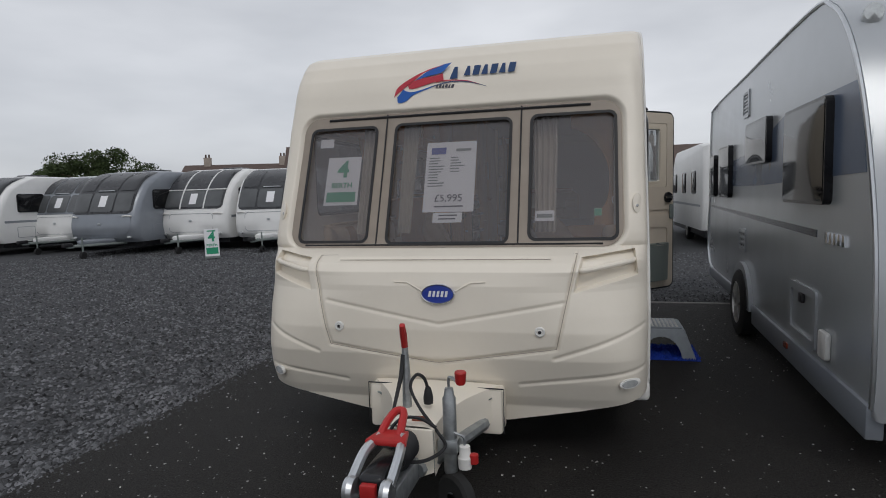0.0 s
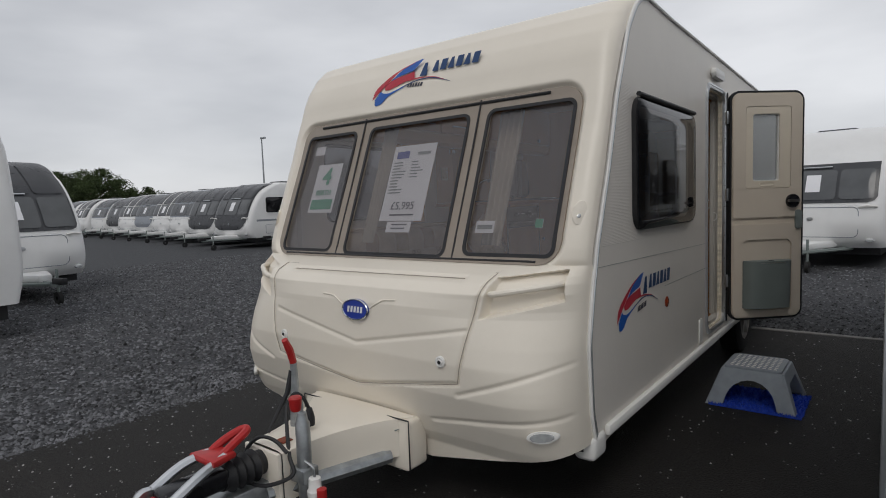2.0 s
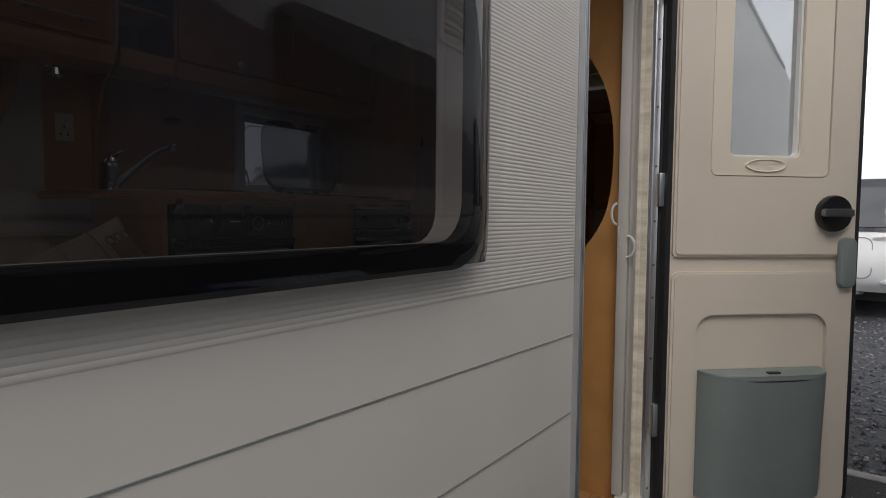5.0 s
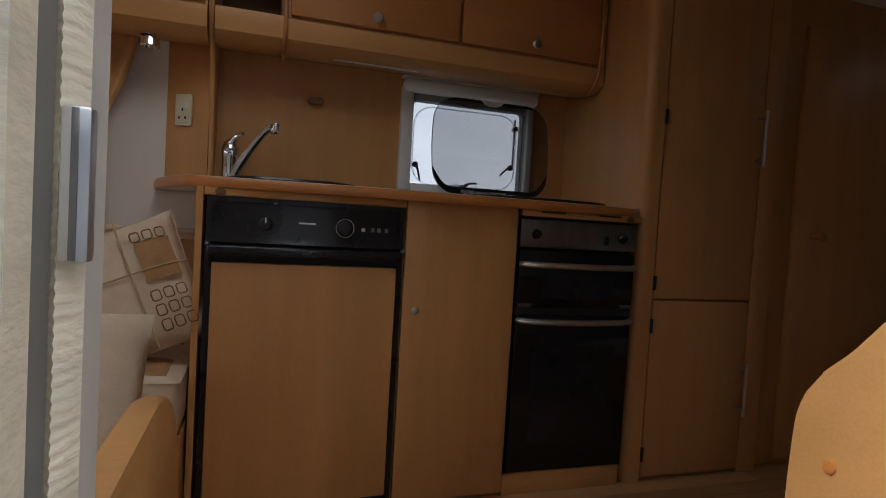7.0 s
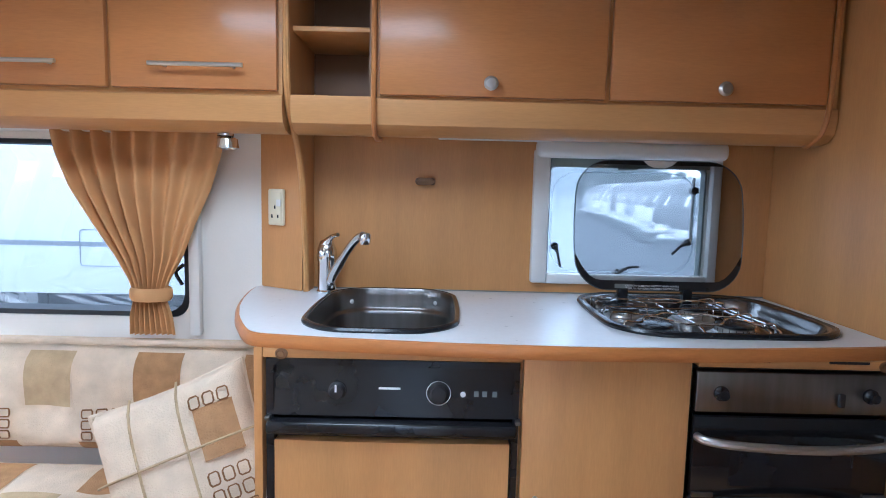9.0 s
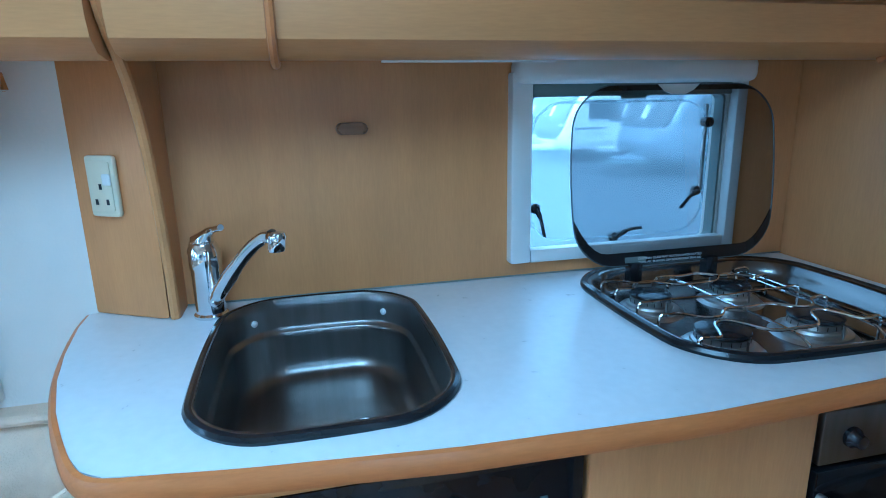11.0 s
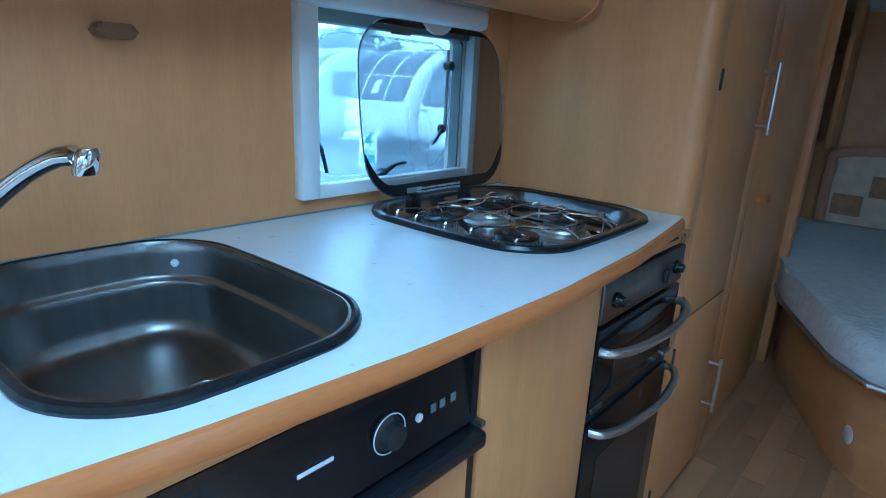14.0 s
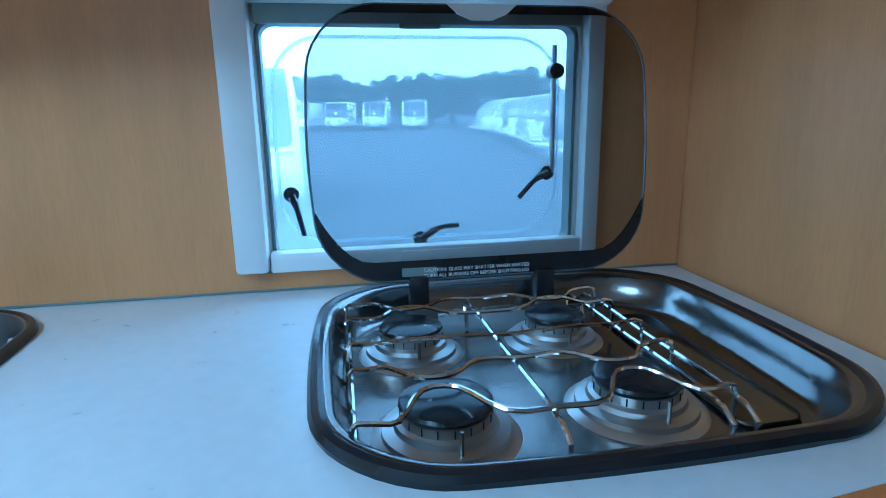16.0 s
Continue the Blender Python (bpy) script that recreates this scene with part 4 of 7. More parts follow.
def hitch():
    cx = .03
    fair = bmesh.new()

    def fn(a, b):
        y = -.13 - .58 * b
        w = .115 + .235 * (1 - b) ** 2.2
        t = 2 * a - 1
        zt = .44 - .012 * b
        x = cx * b + w * math.copysign(min(1, abs(t) * 1.22), t)
        k = max(0, abs(t) - .82) / .18
        z = zt - k * (.21 - .04 * (1 - b)) - .010 * min(1, abs(t) * 1.22) ** 4
        return (x, y, z)
    grid(40, 20, fn, fair)
    part("hitch_fairing", fair, M_CREAM, caravan, "cream plastic drawbar fairing", 40)
    part("fairing_nose", prism([(cx - .115, .20), (cx - .04, .165), (cx + .115, .235), (cx + .115, .424), (cx - .115, .424)], XZ, -.735, -.712, .008), M_CREAM, caravan)
    part("fairing_panel", prism(rrect(-.355, .360, .19, .425, .02, 4), lambda u, v, d: (u, d, v), -.19, -.06, .01), M_CREAM, caravan)
    part("panel_gap", tube([(-.362, -.192, .20), (-.362, -.192, .432), (.367, -.192, .432), (.367, -.192, .20)], .004, 5), M_BLACK, caravan)
    for s in (-1, 1):
        part("hand_hole", prism([(s * .17, .36), (s * .31, .385), (s * .26, .352), (s * .2, .335)], lambda u, v, d: (u, d, v), -.205, -.186, .0), M_BIN, caravan)
    part("drawbar", box(cx - .05, cx + .05, -1.10, .3, .20, .30, .008), M_GALV, caravan)
    for s in (-1, 1):
        part("a_frame", tube([(cx + s * .05, -.75, .25), (cx + s * .24, -.22, .26)], .033, 8), M_GALV, caravan)
    part("gaiter", lathe([(.05, 0)] + [(.052 + .016 * (k % 2), .02 + k * .018) for k in range(9)] + [(.05, .19)], 20, None, lambda a, b, c: (cx + a, -.92 + c, .37 + b)), M_BLACK, caravan, "black rubber bellows")
    cp = part("coupling", box(cx - .05, cx + .05, -1.16, -.90, .34, .42, .02, 3), M_BLKGLOSS, caravan, "black tow hitch coupling")
    for s in (-1, 1):
        part("coupling_arm", tube(smooth_path([(cx + s * .045, -.92, .47), (cx + s * .07, -1.03, .45), (cx + s * .075, -1.16, .39)], 5), .020, 8), M_ALU, cp)
        part("pad_cover", lathe([(0, -.018), (.045, -.018), (.052, 0), (.045, .018), (0, .018)], 20, None, lambda a, b, c: (cx + s * .07 + c, -1.17 + a, .37 + b)), M_ALU, cp)
    part("coupling_mark", box(cx - .03, cx + .03, -1.19, -1.16, .34, .40, .005), M_RED, cp)
    hd = smooth_path([(cx - .045, -.94, .465), (cx - .04, -.87, .50), (cx - .022, -.80, .525), (cx + .012, -.80, .525), (cx + .028, -.87, .50), (cx + .035, -.94, .465)], 5)
    part("coupling_handle", tube(hd, .017, 8), M_RED, cp, "red hitch handle")
    part("handle_base", prism([(cx - .085, -.99), (cx + .085, -.99), (cx + .06, -.88), (cx - .06, -.88)], XY, .455, .485, .012), M_RED, cp)
    hb = part("handbrake", tube([(-.042, -.50, .40), (-.046, -.488, .60), (-.05, -.486, .725)], [.024, .020, .015], 8), M_GALV, caravan, "steel handbrake lever with red grip")
    part("grip", tube([(-.05, -.486, .715), (-.048, -.505, .78), (-.043, -.532, .83)], [.016, .018, .014], 8), M_RED, hb)
    part("gas_strut", tube([(-.075, -.62, .43), (-.062, -.52, .58), (-.055, -.495, .68)], [.007, .011, .012], 8), M_BLACK, hb)
    jx, jy = .2, -.645
    jk = part("jockey_wheel", lathe([(.026, 0), (.03, .01), (.03, .34), (.024, .35), (.018, .385), (0, .39)], 16, None, lambda a, b, c: (jx + a, jy + b, .20 + c)), M_GALV, caravan, "grey jockey wheel post")
    part("crank", tube(smooth_path([(jx, jy, .58), (jx, jy, .625), (jx + .02, jy - .02, .638), (jx + .07, jy - .08, .63)], 4), .007, 6), M_GALV, jk)
    part("crank_knob", lathe([(.018, 0), (.022, .01), (.026, .05), (.022, .056), (0, .057)], 12, None, lambda a, b, c: (jx + .073 + a, jy - .083 + b, .632 + c)), M_RED, jk, "red crank knob")
    part("inner_tube", tube([(jx, jy, .22), (jx, jy, .11)], .02, 10), M_GALV, jk)
    part("wheel", lathe([(.03, -.03), (.09, -.032), (.105, -.02), (.105, .02), (.09, .032), (.03, .03)], 24, None, lambda a, b, c: (jx + .03 + a * .8 + c * .6, jy - .03 + c * .8 - a * .6, .108 + b)), M_TYRE, jk)
    part("clamp", box(jx - .05, jx + .04, jy - .04, jy + .04, .30, .36, .008), M_GALV, jk)
    part("breakaway_cable", tube(smooth_path([(.06, -.50, .53), (.05, -.52, .58), (.02, -.54, .60), (.0, -.57, .55), (.06, -.62, .47), (.15, -.68, .40), (.19, -.70, .34), (.12, -.78, .31), (.02, -.80, .32), (-.04, -.76, .40), (.0, -.72, .46), (.08, -.70, .46), (.15, -.69, .42)], 6), .008, 6), M_BLACK, caravan, "black electric cable")
    part("plug", lathe([(0, 0), (.022, .002), (.024, .03), (.018, .06), (.012, .08), (0, .082)], 12, None, lambda a, b, c: (.062 + a, -.50 + b, .452 + c)), M_BLACK, caravan)
    part("charging_plug", lathe([(0, 0), (.03, .002), (.033, .05), (.026, .06), (.024, .10), (0, .105)], 14, None, lambda a, b, c: (.265 + a, -.65 + b, .23 + c)), M_FRAMEW, caravan, "white round plug hanging by its cable")
    part("plug_cap", lathe([(0, 0), (.02, .002), (.02, .04), (0, .045)], 12, None, lambda a, b, c: (.305 + a, -.65 + b, .255 + c)), M_RED, caravan)
    part("plug_lead", tube(smooth_path([(.265, -.65, .33), (.26, -.65, .37), (.21, -.66, .40), (.2, -.64, .44)], 5), .006, 6), M_GALV, caravan)
    part("warning_label", box(cx + .0, cx + .055, -.66, -.61, .431, .4345), M_AMBER, caravan, "orange warning label")


def wheel(parent, x, y, s, rim_mat, r=.31):
    pl = lambda a, b, c: (x + s * c, y + a, r + b)
    t = part("tyre", lathe([(.19, -.08), (.27, -.09), (r, -.07), (r, .07), (.27, .09), (.2, .085)], 32, None, pl), M_TYRE, parent)
    part("rim", lathe([(.205, .08), (.195, .085), (.19, .05), (.06, .055), (.05, .075), (0, .078)], 28, None, pl), rim_mat, t, "silver wheel rim")
    bm = bmesh.new()
    for k in range(5):
        a = 2 * math.pi * k / 5
        prism([(-.03, .04), (.03, .04), (.022, .19), (-.022, .19)], lambda u, v, d: pl(u * math.cos(a) - v * math.sin(a), u * math.sin(a) + v * math.cos(a), d), .058, .085, 0, bm)
    part("spokes", bm, rim_mat, t)


front_panel()
front_window()
shell()
side_window(caravan, SX, *SWIN, M_GSIDE, "black-framed opening side window")
side_window(caravan, -SX, *LWIN, M_GLOUNGE, "opening lounge window")
side_window(caravan, -1.012, *KWIN, M_GKIT, "opening kitchen window with wet pane")
front_fittings()
papers()
front_curtains()
door_unit()
hitch()
for s in (-1, 1):
    wheel(caravan, s * .97, 3.55, s, M_SATIN)


# ---------------------------------------------------------------- inside: the setting
WX = -1.0
NX = 1.035


def interior_shell():
    tagged(part("floor", box(-1.04, 1.04, .32, 6.1, .40, FLOOR), M_FLOORW), "wood-effect vinyl plank floor of the caravan", "floor", kind="structure")
    tagged(part("ceiling", holed([(-1.045, .75), (1.045, .75), (1.045, 6.1), (-1.045, 6.1)], [rrect(-.30, .30, 1.65, 2.25, .04, 5), rrect(-.20, .20, 4.70, 5.10, .04, 5)], XY, CEIL, CEIL + .02), M_CEIL), "pale vinyl caravan ceiling", "ceiling", kind="structure")
    off = holed([(.35, .456), (.35, 1.45), (.62, 2.0), (.8, CEIL), (6.08, CEIL), (6.08, .456)], [rrect(LWIN[0] + .02, LWIN[1], LWIN[2], LWIN[3], .05, 5), rrect(*KWIN, .02, 5)], YZ, -1.05, WX)
    tagged(part("wall_offside", off, M_WALLV), "cream vinyl inner wall of the caravan", "wall", kind="structure")
    near = holed([(.35, .456), (.35, 1.45), (.62, 2.0), (.8, CEIL), (6.08, CEIL), (6.08, .456)], [rrect(SWIN[0], SWIN[1], SWIN[2], SWIN[3], .05, 5), [(2.045, .46), (2.045, 2.11), (2.60, 2.11), (2.60, .46)]], YZ, NX, 1.05)
    tagged(part("wall_nearside", near, M_WALLV), "cream vinyl inner wall of the caravan", "wall", kind="structure")
    tagged(part("wall_rear", box(-1.04, 1.04, 6.06, 6.1, FLOOR, CEIL), M_WALLV), "cream vinyl rear wall", "wall", kind="structure")


def added_rooflights():
    # Unseen ceiling openings; their area lamps are added to lift the interior light.
    for x0, x1, y0, y1, watts in ((-.30, .30, 1.65, 2.25, .46), (-.20, .20, 4.70, 5.10, .02)):
        r = thing("rooflight", "assumed rooflight added to light the caravan interior", "rooflight", kind="structure")
        part("frame", frame_ring(rrect(x0 - .04, x1 + .04, y0 - .04, y1 + .04, .06, 5), rrect(x0 + .005, x1 - .005, y0 + .005, y1 - .005, .04, 5), XY, CEIL - .012, CEIL + .022), M_FRAMEW, r)
        a = bpy.data.lights.new("added_sky_fill", "AREA")
        a.shape, a.size, a.size_y, a.energy = "RECTANGLE", x1 - x0 - .02, y1 - y0 - .02, watts
        a.color = (0.93, 0.97, 1.0)
        ob = new("added_sky_fill", a)
        ob.matrix_world = pose((x0 + x1) / 2, (y0 + y1) / 2, CEIL + .015)


def planks():
    """Strips of the floor near the galley, each a little proud."""
    fl = bpy.data.objects["floor"]
    me = None
    w, ln = .075, .55
    bm = box(-w / 2 + .001, w / 2 - .001, -ln / 2 + .001, ln / 2 - .001, 0, .003, .0008, 1)
    finish(bm)
    me = bpy.data.meshes.new("plank")
    bm.to_mesh(me)
    bm.free()
    me.materials.append(M_PLANK)
    for i in range(19):
        x = -.40 + i * w
        for j in range(9):
            y = 1.95 + (j + .5 * (i % 2)) * ln
            if y > 5.4 or (y < 2.3 and x > .5):
                continue
            ob = new("plank", me)
            ob.parent = fl
            ob.location = (x, y, FLOOR)


M_PLANK = pbr("plank_vinyl", (0.42, 0.23, 0.105), 0.33, var=0.10, scale=2, bump=0.03, stretch=(9, 0.8, 1), fine=0.15)


def vary(mat, amount):
    """Shifts a material's brightness from object to object."""
    nt = mat.node_tree
    b = nt.nodes["Principled BSDF"]
    src = b.inputs["Base Color"].links[0].from_socket
    oi = nt.nodes.new("ShaderNodeObjectInfo")
    mr = nt.nodes.new("ShaderNodeMapRange")
    mr.inputs["To Min"].default_value = 1 - amount
    mr.inputs["To Max"].default_value = 1 + amount
    nt.links.new(oi.outputs["Random"], mr.inputs["Value"])
    hs = nt.nodes.new("ShaderNodeHueSaturation")
    nt.links.new(mr.outputs["Result"], hs.inputs["Value"])
    nt.links.new(src, hs.inputs["Color"])
    nt.links.new(hs.outputs["Color"], b.inputs["Base Color"])


vary(M_PLANK, 0.22)


# ---------------------------------------------------------------- inside: the galley
def counter_front(y):
    """Where the worktop's front edge runs."""
    return float(np.interp(y, [1.90, 1.965, 2.1, 2.35, 2.65, 2.95, 3.2, 3.33], [-.455, -.432, -.412, -.388, -.378, -.392, -.422, -.442]))


SINK = (-.952, -.464, 2.036, 2.376)
HOB = (-.952, -.484, 2.754, 3.266)


def rounded_quad(x0, x1, y0, y1, bow, r, n=10):
    """A soft rectangle with slightly bowed sides."""
    pts = rrect(x0, x1, y0, y1, r, n)
    cx, cy = (x0 + x1) / 2, (y0 + y1) / 2
    out = []
    for x, y in dense(pts, .03):
        u, v = (x - cx) / ((x1 - x0) / 2), (y - cy) / ((y1 - y0) / 2)
        out.append((x + math.copysign(bow, u) * max(0, 1 - v * v) * abs(u) ** 2, y + math.copysign(bow, v) * max(0, 1 - u * u) * abs(v) ** 2))
    return out


def worktop():
    left = [(-.998, 1.778), (-.926, 1.782), (-.804, 1.802), (-.70, 1.827), (-.60, 1.861), (-.53, 1.892), (-.482, 1.916), (-.450, 1.937)]
    outline = left + [(counter_front(y), y) for y in np.linspace(1.965, 3.318, 26)] + [(-.445, 3.338), (-.998, 3.338)]
    s = rounded_quad(SINK[0] + .004, SINK[1] - .004, SINK[2] + .004, SINK[3] - .004, .012, .092)
    h = rounded_quad(HOB[0] + .005, HOB[1] - .005, HOB[2] + .005, HOB[3] - .005, .013, .096)
    top = thing("worktop", "pale laminate worktop with beech edge over the galley units", "worktop")
    part("surface", holed(outline, [s, h], XY, TOP - .028, TOP), M_WORK, top)
    edge = [(x, y, TOP - .0155) for x, y in smooth_line(left + [(counter_front(y), y) for y in np.linspace(1.965, 3.318, 26)])]
    bm = bmesh.new()
    prof = [(0, .0148), (.006, .0132), (.010, .006), (.011, -.006), (.008, -.0135), (0, -.0155)]
    rows = []
    for i, p in enumerate(edge):
        a = Vector(edge[max(0, i - 1)])
        b = Vector(edge[min(len(edge) - 1, i + 1)])
        t = (b - a).normalized()
        nrm = Vector((t.y, -t.x, 0))
        rows.append([bm.verts.new((p[0] + nrm.x * u, p[1] + nrm.y * u, p[2] + v)) for u, v in prof])
    for A, B in zip(rows, rows[1:]):
        for k in range(len(prof) - 1):
            bm.faces.new((A[k], A[k + 1], B[k + 1], B[k]))
    part("edging", bm, M_LIP, top, "rounded beech edging")
    part("back_seal", box(-.999, -.990, 1.945, 3.35, TOP + .0005, TOP + .004, .001), M_BIN, top)


def smooth_line(pts):
    return [(v.x, v.y) for v in smooth_path([(a, b, 0) for a, b in pts], 3)]


def sink():
    ob = thing("sink", "stainless steel sink bowl with black rim set in worktop", "sink")
    cx, cy = (SINK[0] + SINK[1]) / 2, (SINK[2] + SINK[3]) / 2
    hx, hy = (SINK[1] - SINK[0]) / 2, (SINK[3] - SINK[2]) / 2
    base = rounded_quad(SINK[0], SINK[1], SINK[2], SINK[3], .012, .095)
    prof = [(1.0, .005), (.99, .009), (.968, .009), (.957, .003), (.950, -.010), (.941, -.046), (.936, -.051), (.908, -.054), (.900, -.058), (.896, -.066), (.884, -.104), (.874, -.120), (.855, -.133), (.815, -.142), (.74, -.1465), (.5, -.149), (.14, -.151)]
    bm = bmesh.new()
    rows = []
    for s, z in prof:
        rows.append([bm.verts.new((cx + (x - cx) * s, cy + (y - cy) * s, TOP + z)) for x, y in base])
    n = len(base)
    for A, B in zip(rows, rows[1:]):
        for k in range(n):
            bm.faces.new((A[k], A[(k + 1) % n], B[(k + 1) % n], B[k]))
    bm.faces.new(rows[-1])
    part("bowl", bm, M_STEEL, ob, "brushed steel bowl", 60)
    part("seal", tube([(cx + (x - cx) * 1.0, cy + (y - cy) * 1.0, TOP + .003) for x, y in base], .008, 8, closed=True), M_BLKGLOSS, ob, "black rubber sealing rim")
    wx, wy = -.695, 2.262
    w = part("waste", lathe([(.040, 0), (.042, .004), (.034, .005), (.030, .001), (.022, .001), (.018, .006), (0, .007)], 24, None, lambda a, b, c: (wx + a, wy + b, TOP - .1495 + c)), M_STEEL, ob, "steel plug hole")
    bm = bmesh.new()
    for k in range(8):
        a = 2 * math.pi * k / 8
        lathe([(.004, 0), (0, .001)], 8, bm, lambda p, q, c: (wx + .026 * math.cos(a) + p, wy + .026 * math.sin(a) + q, TOP - .146 + c))
    part("strainer_holes", bm, M_BLACK, w)
    for q in (-1, 1):
        ux, uy = -.185, q * .165
        px, py = max(base, key=lambda p: ((p[0] - cx) * ux + (p[1] - cy) * uy))
        nx, ny = -ux / math.hypot(ux, uy), -uy / math.hypot(ux, uy)
        ex, ey = cx + (px - cx) * .943, cy + (py - cy) * .943
        part("rim_clip", lathe([(.0065, -.004), (.0065, .002), (.004, .004), (0, .0045)], 12, None, lambda a, b, c: (ex + nx * c - ny * a, ey + ny * c + nx * a, TOP - .027 + b)), M_PAPER, ob, "white plastic rim clip")


def tap():
    ob = thing("mixer_tap", "chrome lever mixer tap behind the sink", "tap")
    bx, by = -.925, 2.008
    pl = lambda a, b, c: (bx + a, by + b, TOP + c)
    part("base", lathe([(.031, 0), (.031, .005), (.027, .009), (.0265, .092), (.0285, .096), (.0285, .125), (.022, .140), (0, .146)], 24, None, pl), M_CHROME, ob)
    part("spout", tube(smooth_path([(bx + .012, by + .008, TOP + .03), (bx + .055, by + .033, TOP + .070), (bx + .135, by + .088, TOP + .148), (bx + .182, by + .118, TOP + .180), (bx + .208, by + .134, TOP + .187)], 5), [.014] * 8 + [.0115] * 13, 12), M_CHROME, ob)
    part("spout_nozzle", lathe([(.0125, 0), (.0135, .005), (.0135, .024), (.010, .030), (0, .031)], 16, None, lambda a, b, c: (bx + .215 + a + .25 * c, by + .139 + b + .15 * c, TOP + .166 + c)), M_CHROME, ob)
    part("lever", tube(smooth_path([(bx - .012, by - .010, TOP + .118), (bx + .0, by + .002, TOP + .145), (bx + .024, by + .018, TOP + .166), (bx + .052, by + .04, TOP + .176)], 5), [.024] * 5 + [.019, .016, .013, .011, .009, .008, .007, .006, .006, .006, .006], 10), M_CHROME, ob)
    part("hot_mark", lathe([(.004, 0), (0, .001)], 10, None, lambda a, b, c: (bx + .0235 + c, by + a, TOP + .118 + b)), M_RED, ob)


def bowed(y0, y1, z0, z1):
    """The lid's outline: soft corners and sides that swell outwards."""
    pts = dense(rrect(y0, y1, z0, z1, .085, 8), 1.0)
    pts = [p for k, p in enumerate(pts)]
    n = 12
    out = []
    for (a, b), (c, d) in zip(pts, pts[1:] + pts[:1]):
        m = n if math.hypot(c - a, d - b) > .1 else 1
        out += [(a + (c - a) * k / m, b + (d - b) * k / m) for k in range(m)]
    cy, cz = (y0 + y1) / 2, (z0 + z1) / 2
    hy, hz = (y1 - y0) / 2, (z1 - z0) / 2
    return [(u + .016 * ((u - cy) / hy) * (1 - ((v - cz) / hz) ** 2), v) for u, v in out]


def hob():
    ob = thing("gas_hob", "four-burner stainless gas hob with raised smoked glass lid", "hob")
    cx, cy = (HOB[0] + HOB[1]) / 2, (HOB[2] + HOB[3]) / 2
    base = rounded_quad(HOB[0], HOB[1], HOB[2], HOB[3], .014, .10)
    prof = [(1.0, .005), (.985, .010), (.96, .010), (.94, .004), (.915, -.014), (.89, -.030), (.86, -.036), (.5, -.036), (.2, -.036)]
    bm = bmesh.new()
    rows = [[bm.verts.new((cx + (x - cx) * s, cy + (y - cy) * s, TOP + z)) for x, y in base] for s, z in prof]
    n = len(base)
    for A, B in zip(rows, rows[1:]):
        for k in range(n):
            bm.faces.new((A[k], A[(k + 1) % n], B[(k + 1) % n], B[k]))
    bm.faces.new(rows[-1])
    part("hob_tray", bm, M_HOBSTEEL, ob, "polished steel hob tray", 60)
    part("seal", tube([(cx + (x - cx) * 1.003, cy + (y - cy) * 1.003, TOP + .004) for x, y in base], .009, 8, closed=True), M_BLKGLOSS, ob, "black rubber sealing rim")
    D = TOP - .036
    part("right_tray", prism(rrect(-.86, -.55, 3.14, 3.215, .02, 4), XY, D + .0005, D + .006, .003), M_HOBSTEEL, ob)
    BURN = [(-.800, 2.853, .038), (-.806, 3.047, .036), (-.602, 2.862, .043), (-.614, 3.064, .043)]
    for x, y, r in BURN:
        pl = lambda a, b, c: (x + a, y + b, D + c)
        b = part("burner", lathe([(r + .030, 0), (r + .026, .003), (r + .020, .005), (r + .019, .010), (r + .008, .013), (r + .006, .018), (r + .001, .020), (r + .001, .030), (r - .004, .032), (0, .032)], 32, None, pl), M_SATIN, ob, "bright steel burner ring")
        bm = bmesh.new()
        for k in range(18):
            a = 2 * math.pi * k / 18
            tube([pl((r + .001) * math.cos(a), (r + .001) * math.sin(a), .021), pl((r + .001) * math.cos(a), (r + .001) * math.sin(a), .029)], .0009, 4, bm)
        part("flame_slots", bm, M_BLACK, b)
        part("burner_cap", lathe([(r + .001, .0325), (r + .003, .035), (r + .001, .038), (r - .006, .040), (0, .041)], 32, None, pl), M_BLKGLOSS, b, "black enamel burner cap")
        part("thermocouple", tube([pl(r + .012, .004, 0), pl(r + .012, .004, .034)], .002, 6), M_STEEL, b)
    Z = D + .052
    sup = part("pan_support", tube([(-.85, 2.775, D + .012), (-.51, 2.775, D + .012)], .0028, 6), M_CHROME, ob, "bent wire pan support")

    def wire(pts):
        part("wire", tube(smooth_path(pts, 3), .0027, 6), M_CHROME, sup)
    for y in (2.944, 3.095, 3.118):
        wire([(-.862, y - .004, D + .004), (-.86, y - .004, Z - .010), (-.70, y, Z - .008), (-.53, y + .006, Z - .010), (-.515, y + .008, D + .004)])
    for x, k in ((-.850, .030), (-.795, -.028), (-.715, 0), (-.650, .030), (-.545, -.048)):
        wire([(x, 2.772, D + .006), (x, 2.773, Z - .003), (x, 2.79, Z), (x, 2.812, Z), (x + k, 2.838, Z + .001), (x + k, 2.872, Z + .001), (x, 2.905, Z), (x, 2.955, Z - .002), (x, 2.998, Z), (x + k, 3.030, Z + .001), (x + k, 3.062, Z + .001), (x, 3.088, Z), (x, 3.122, Z), (x, 3.125, D + .010)])
    # lid standing up on two hinges
    w0, w1 = 2.749, 3.215
    z0, z1 = TOP + .030, TOP + .408
    lx = -.905

    def lid_pt(u, v, d):
        return (lx - (v - z0) * .11 + d, u, v)
    lid_line = bowed(w0, w1, z0, z1)
    gl = part("lid", sheet(lid_line, lambda u, v: lid_pt(u, v, 0), rings=3), M_GLID, ob, "raised smoked glass lid", shadow=False)
    low = [p for p in lid_line if p[1] < z0 + .090]
    cyl = (w0 + w1) / 2
    lo_s = sorted(low, key=lambda p: p[0])
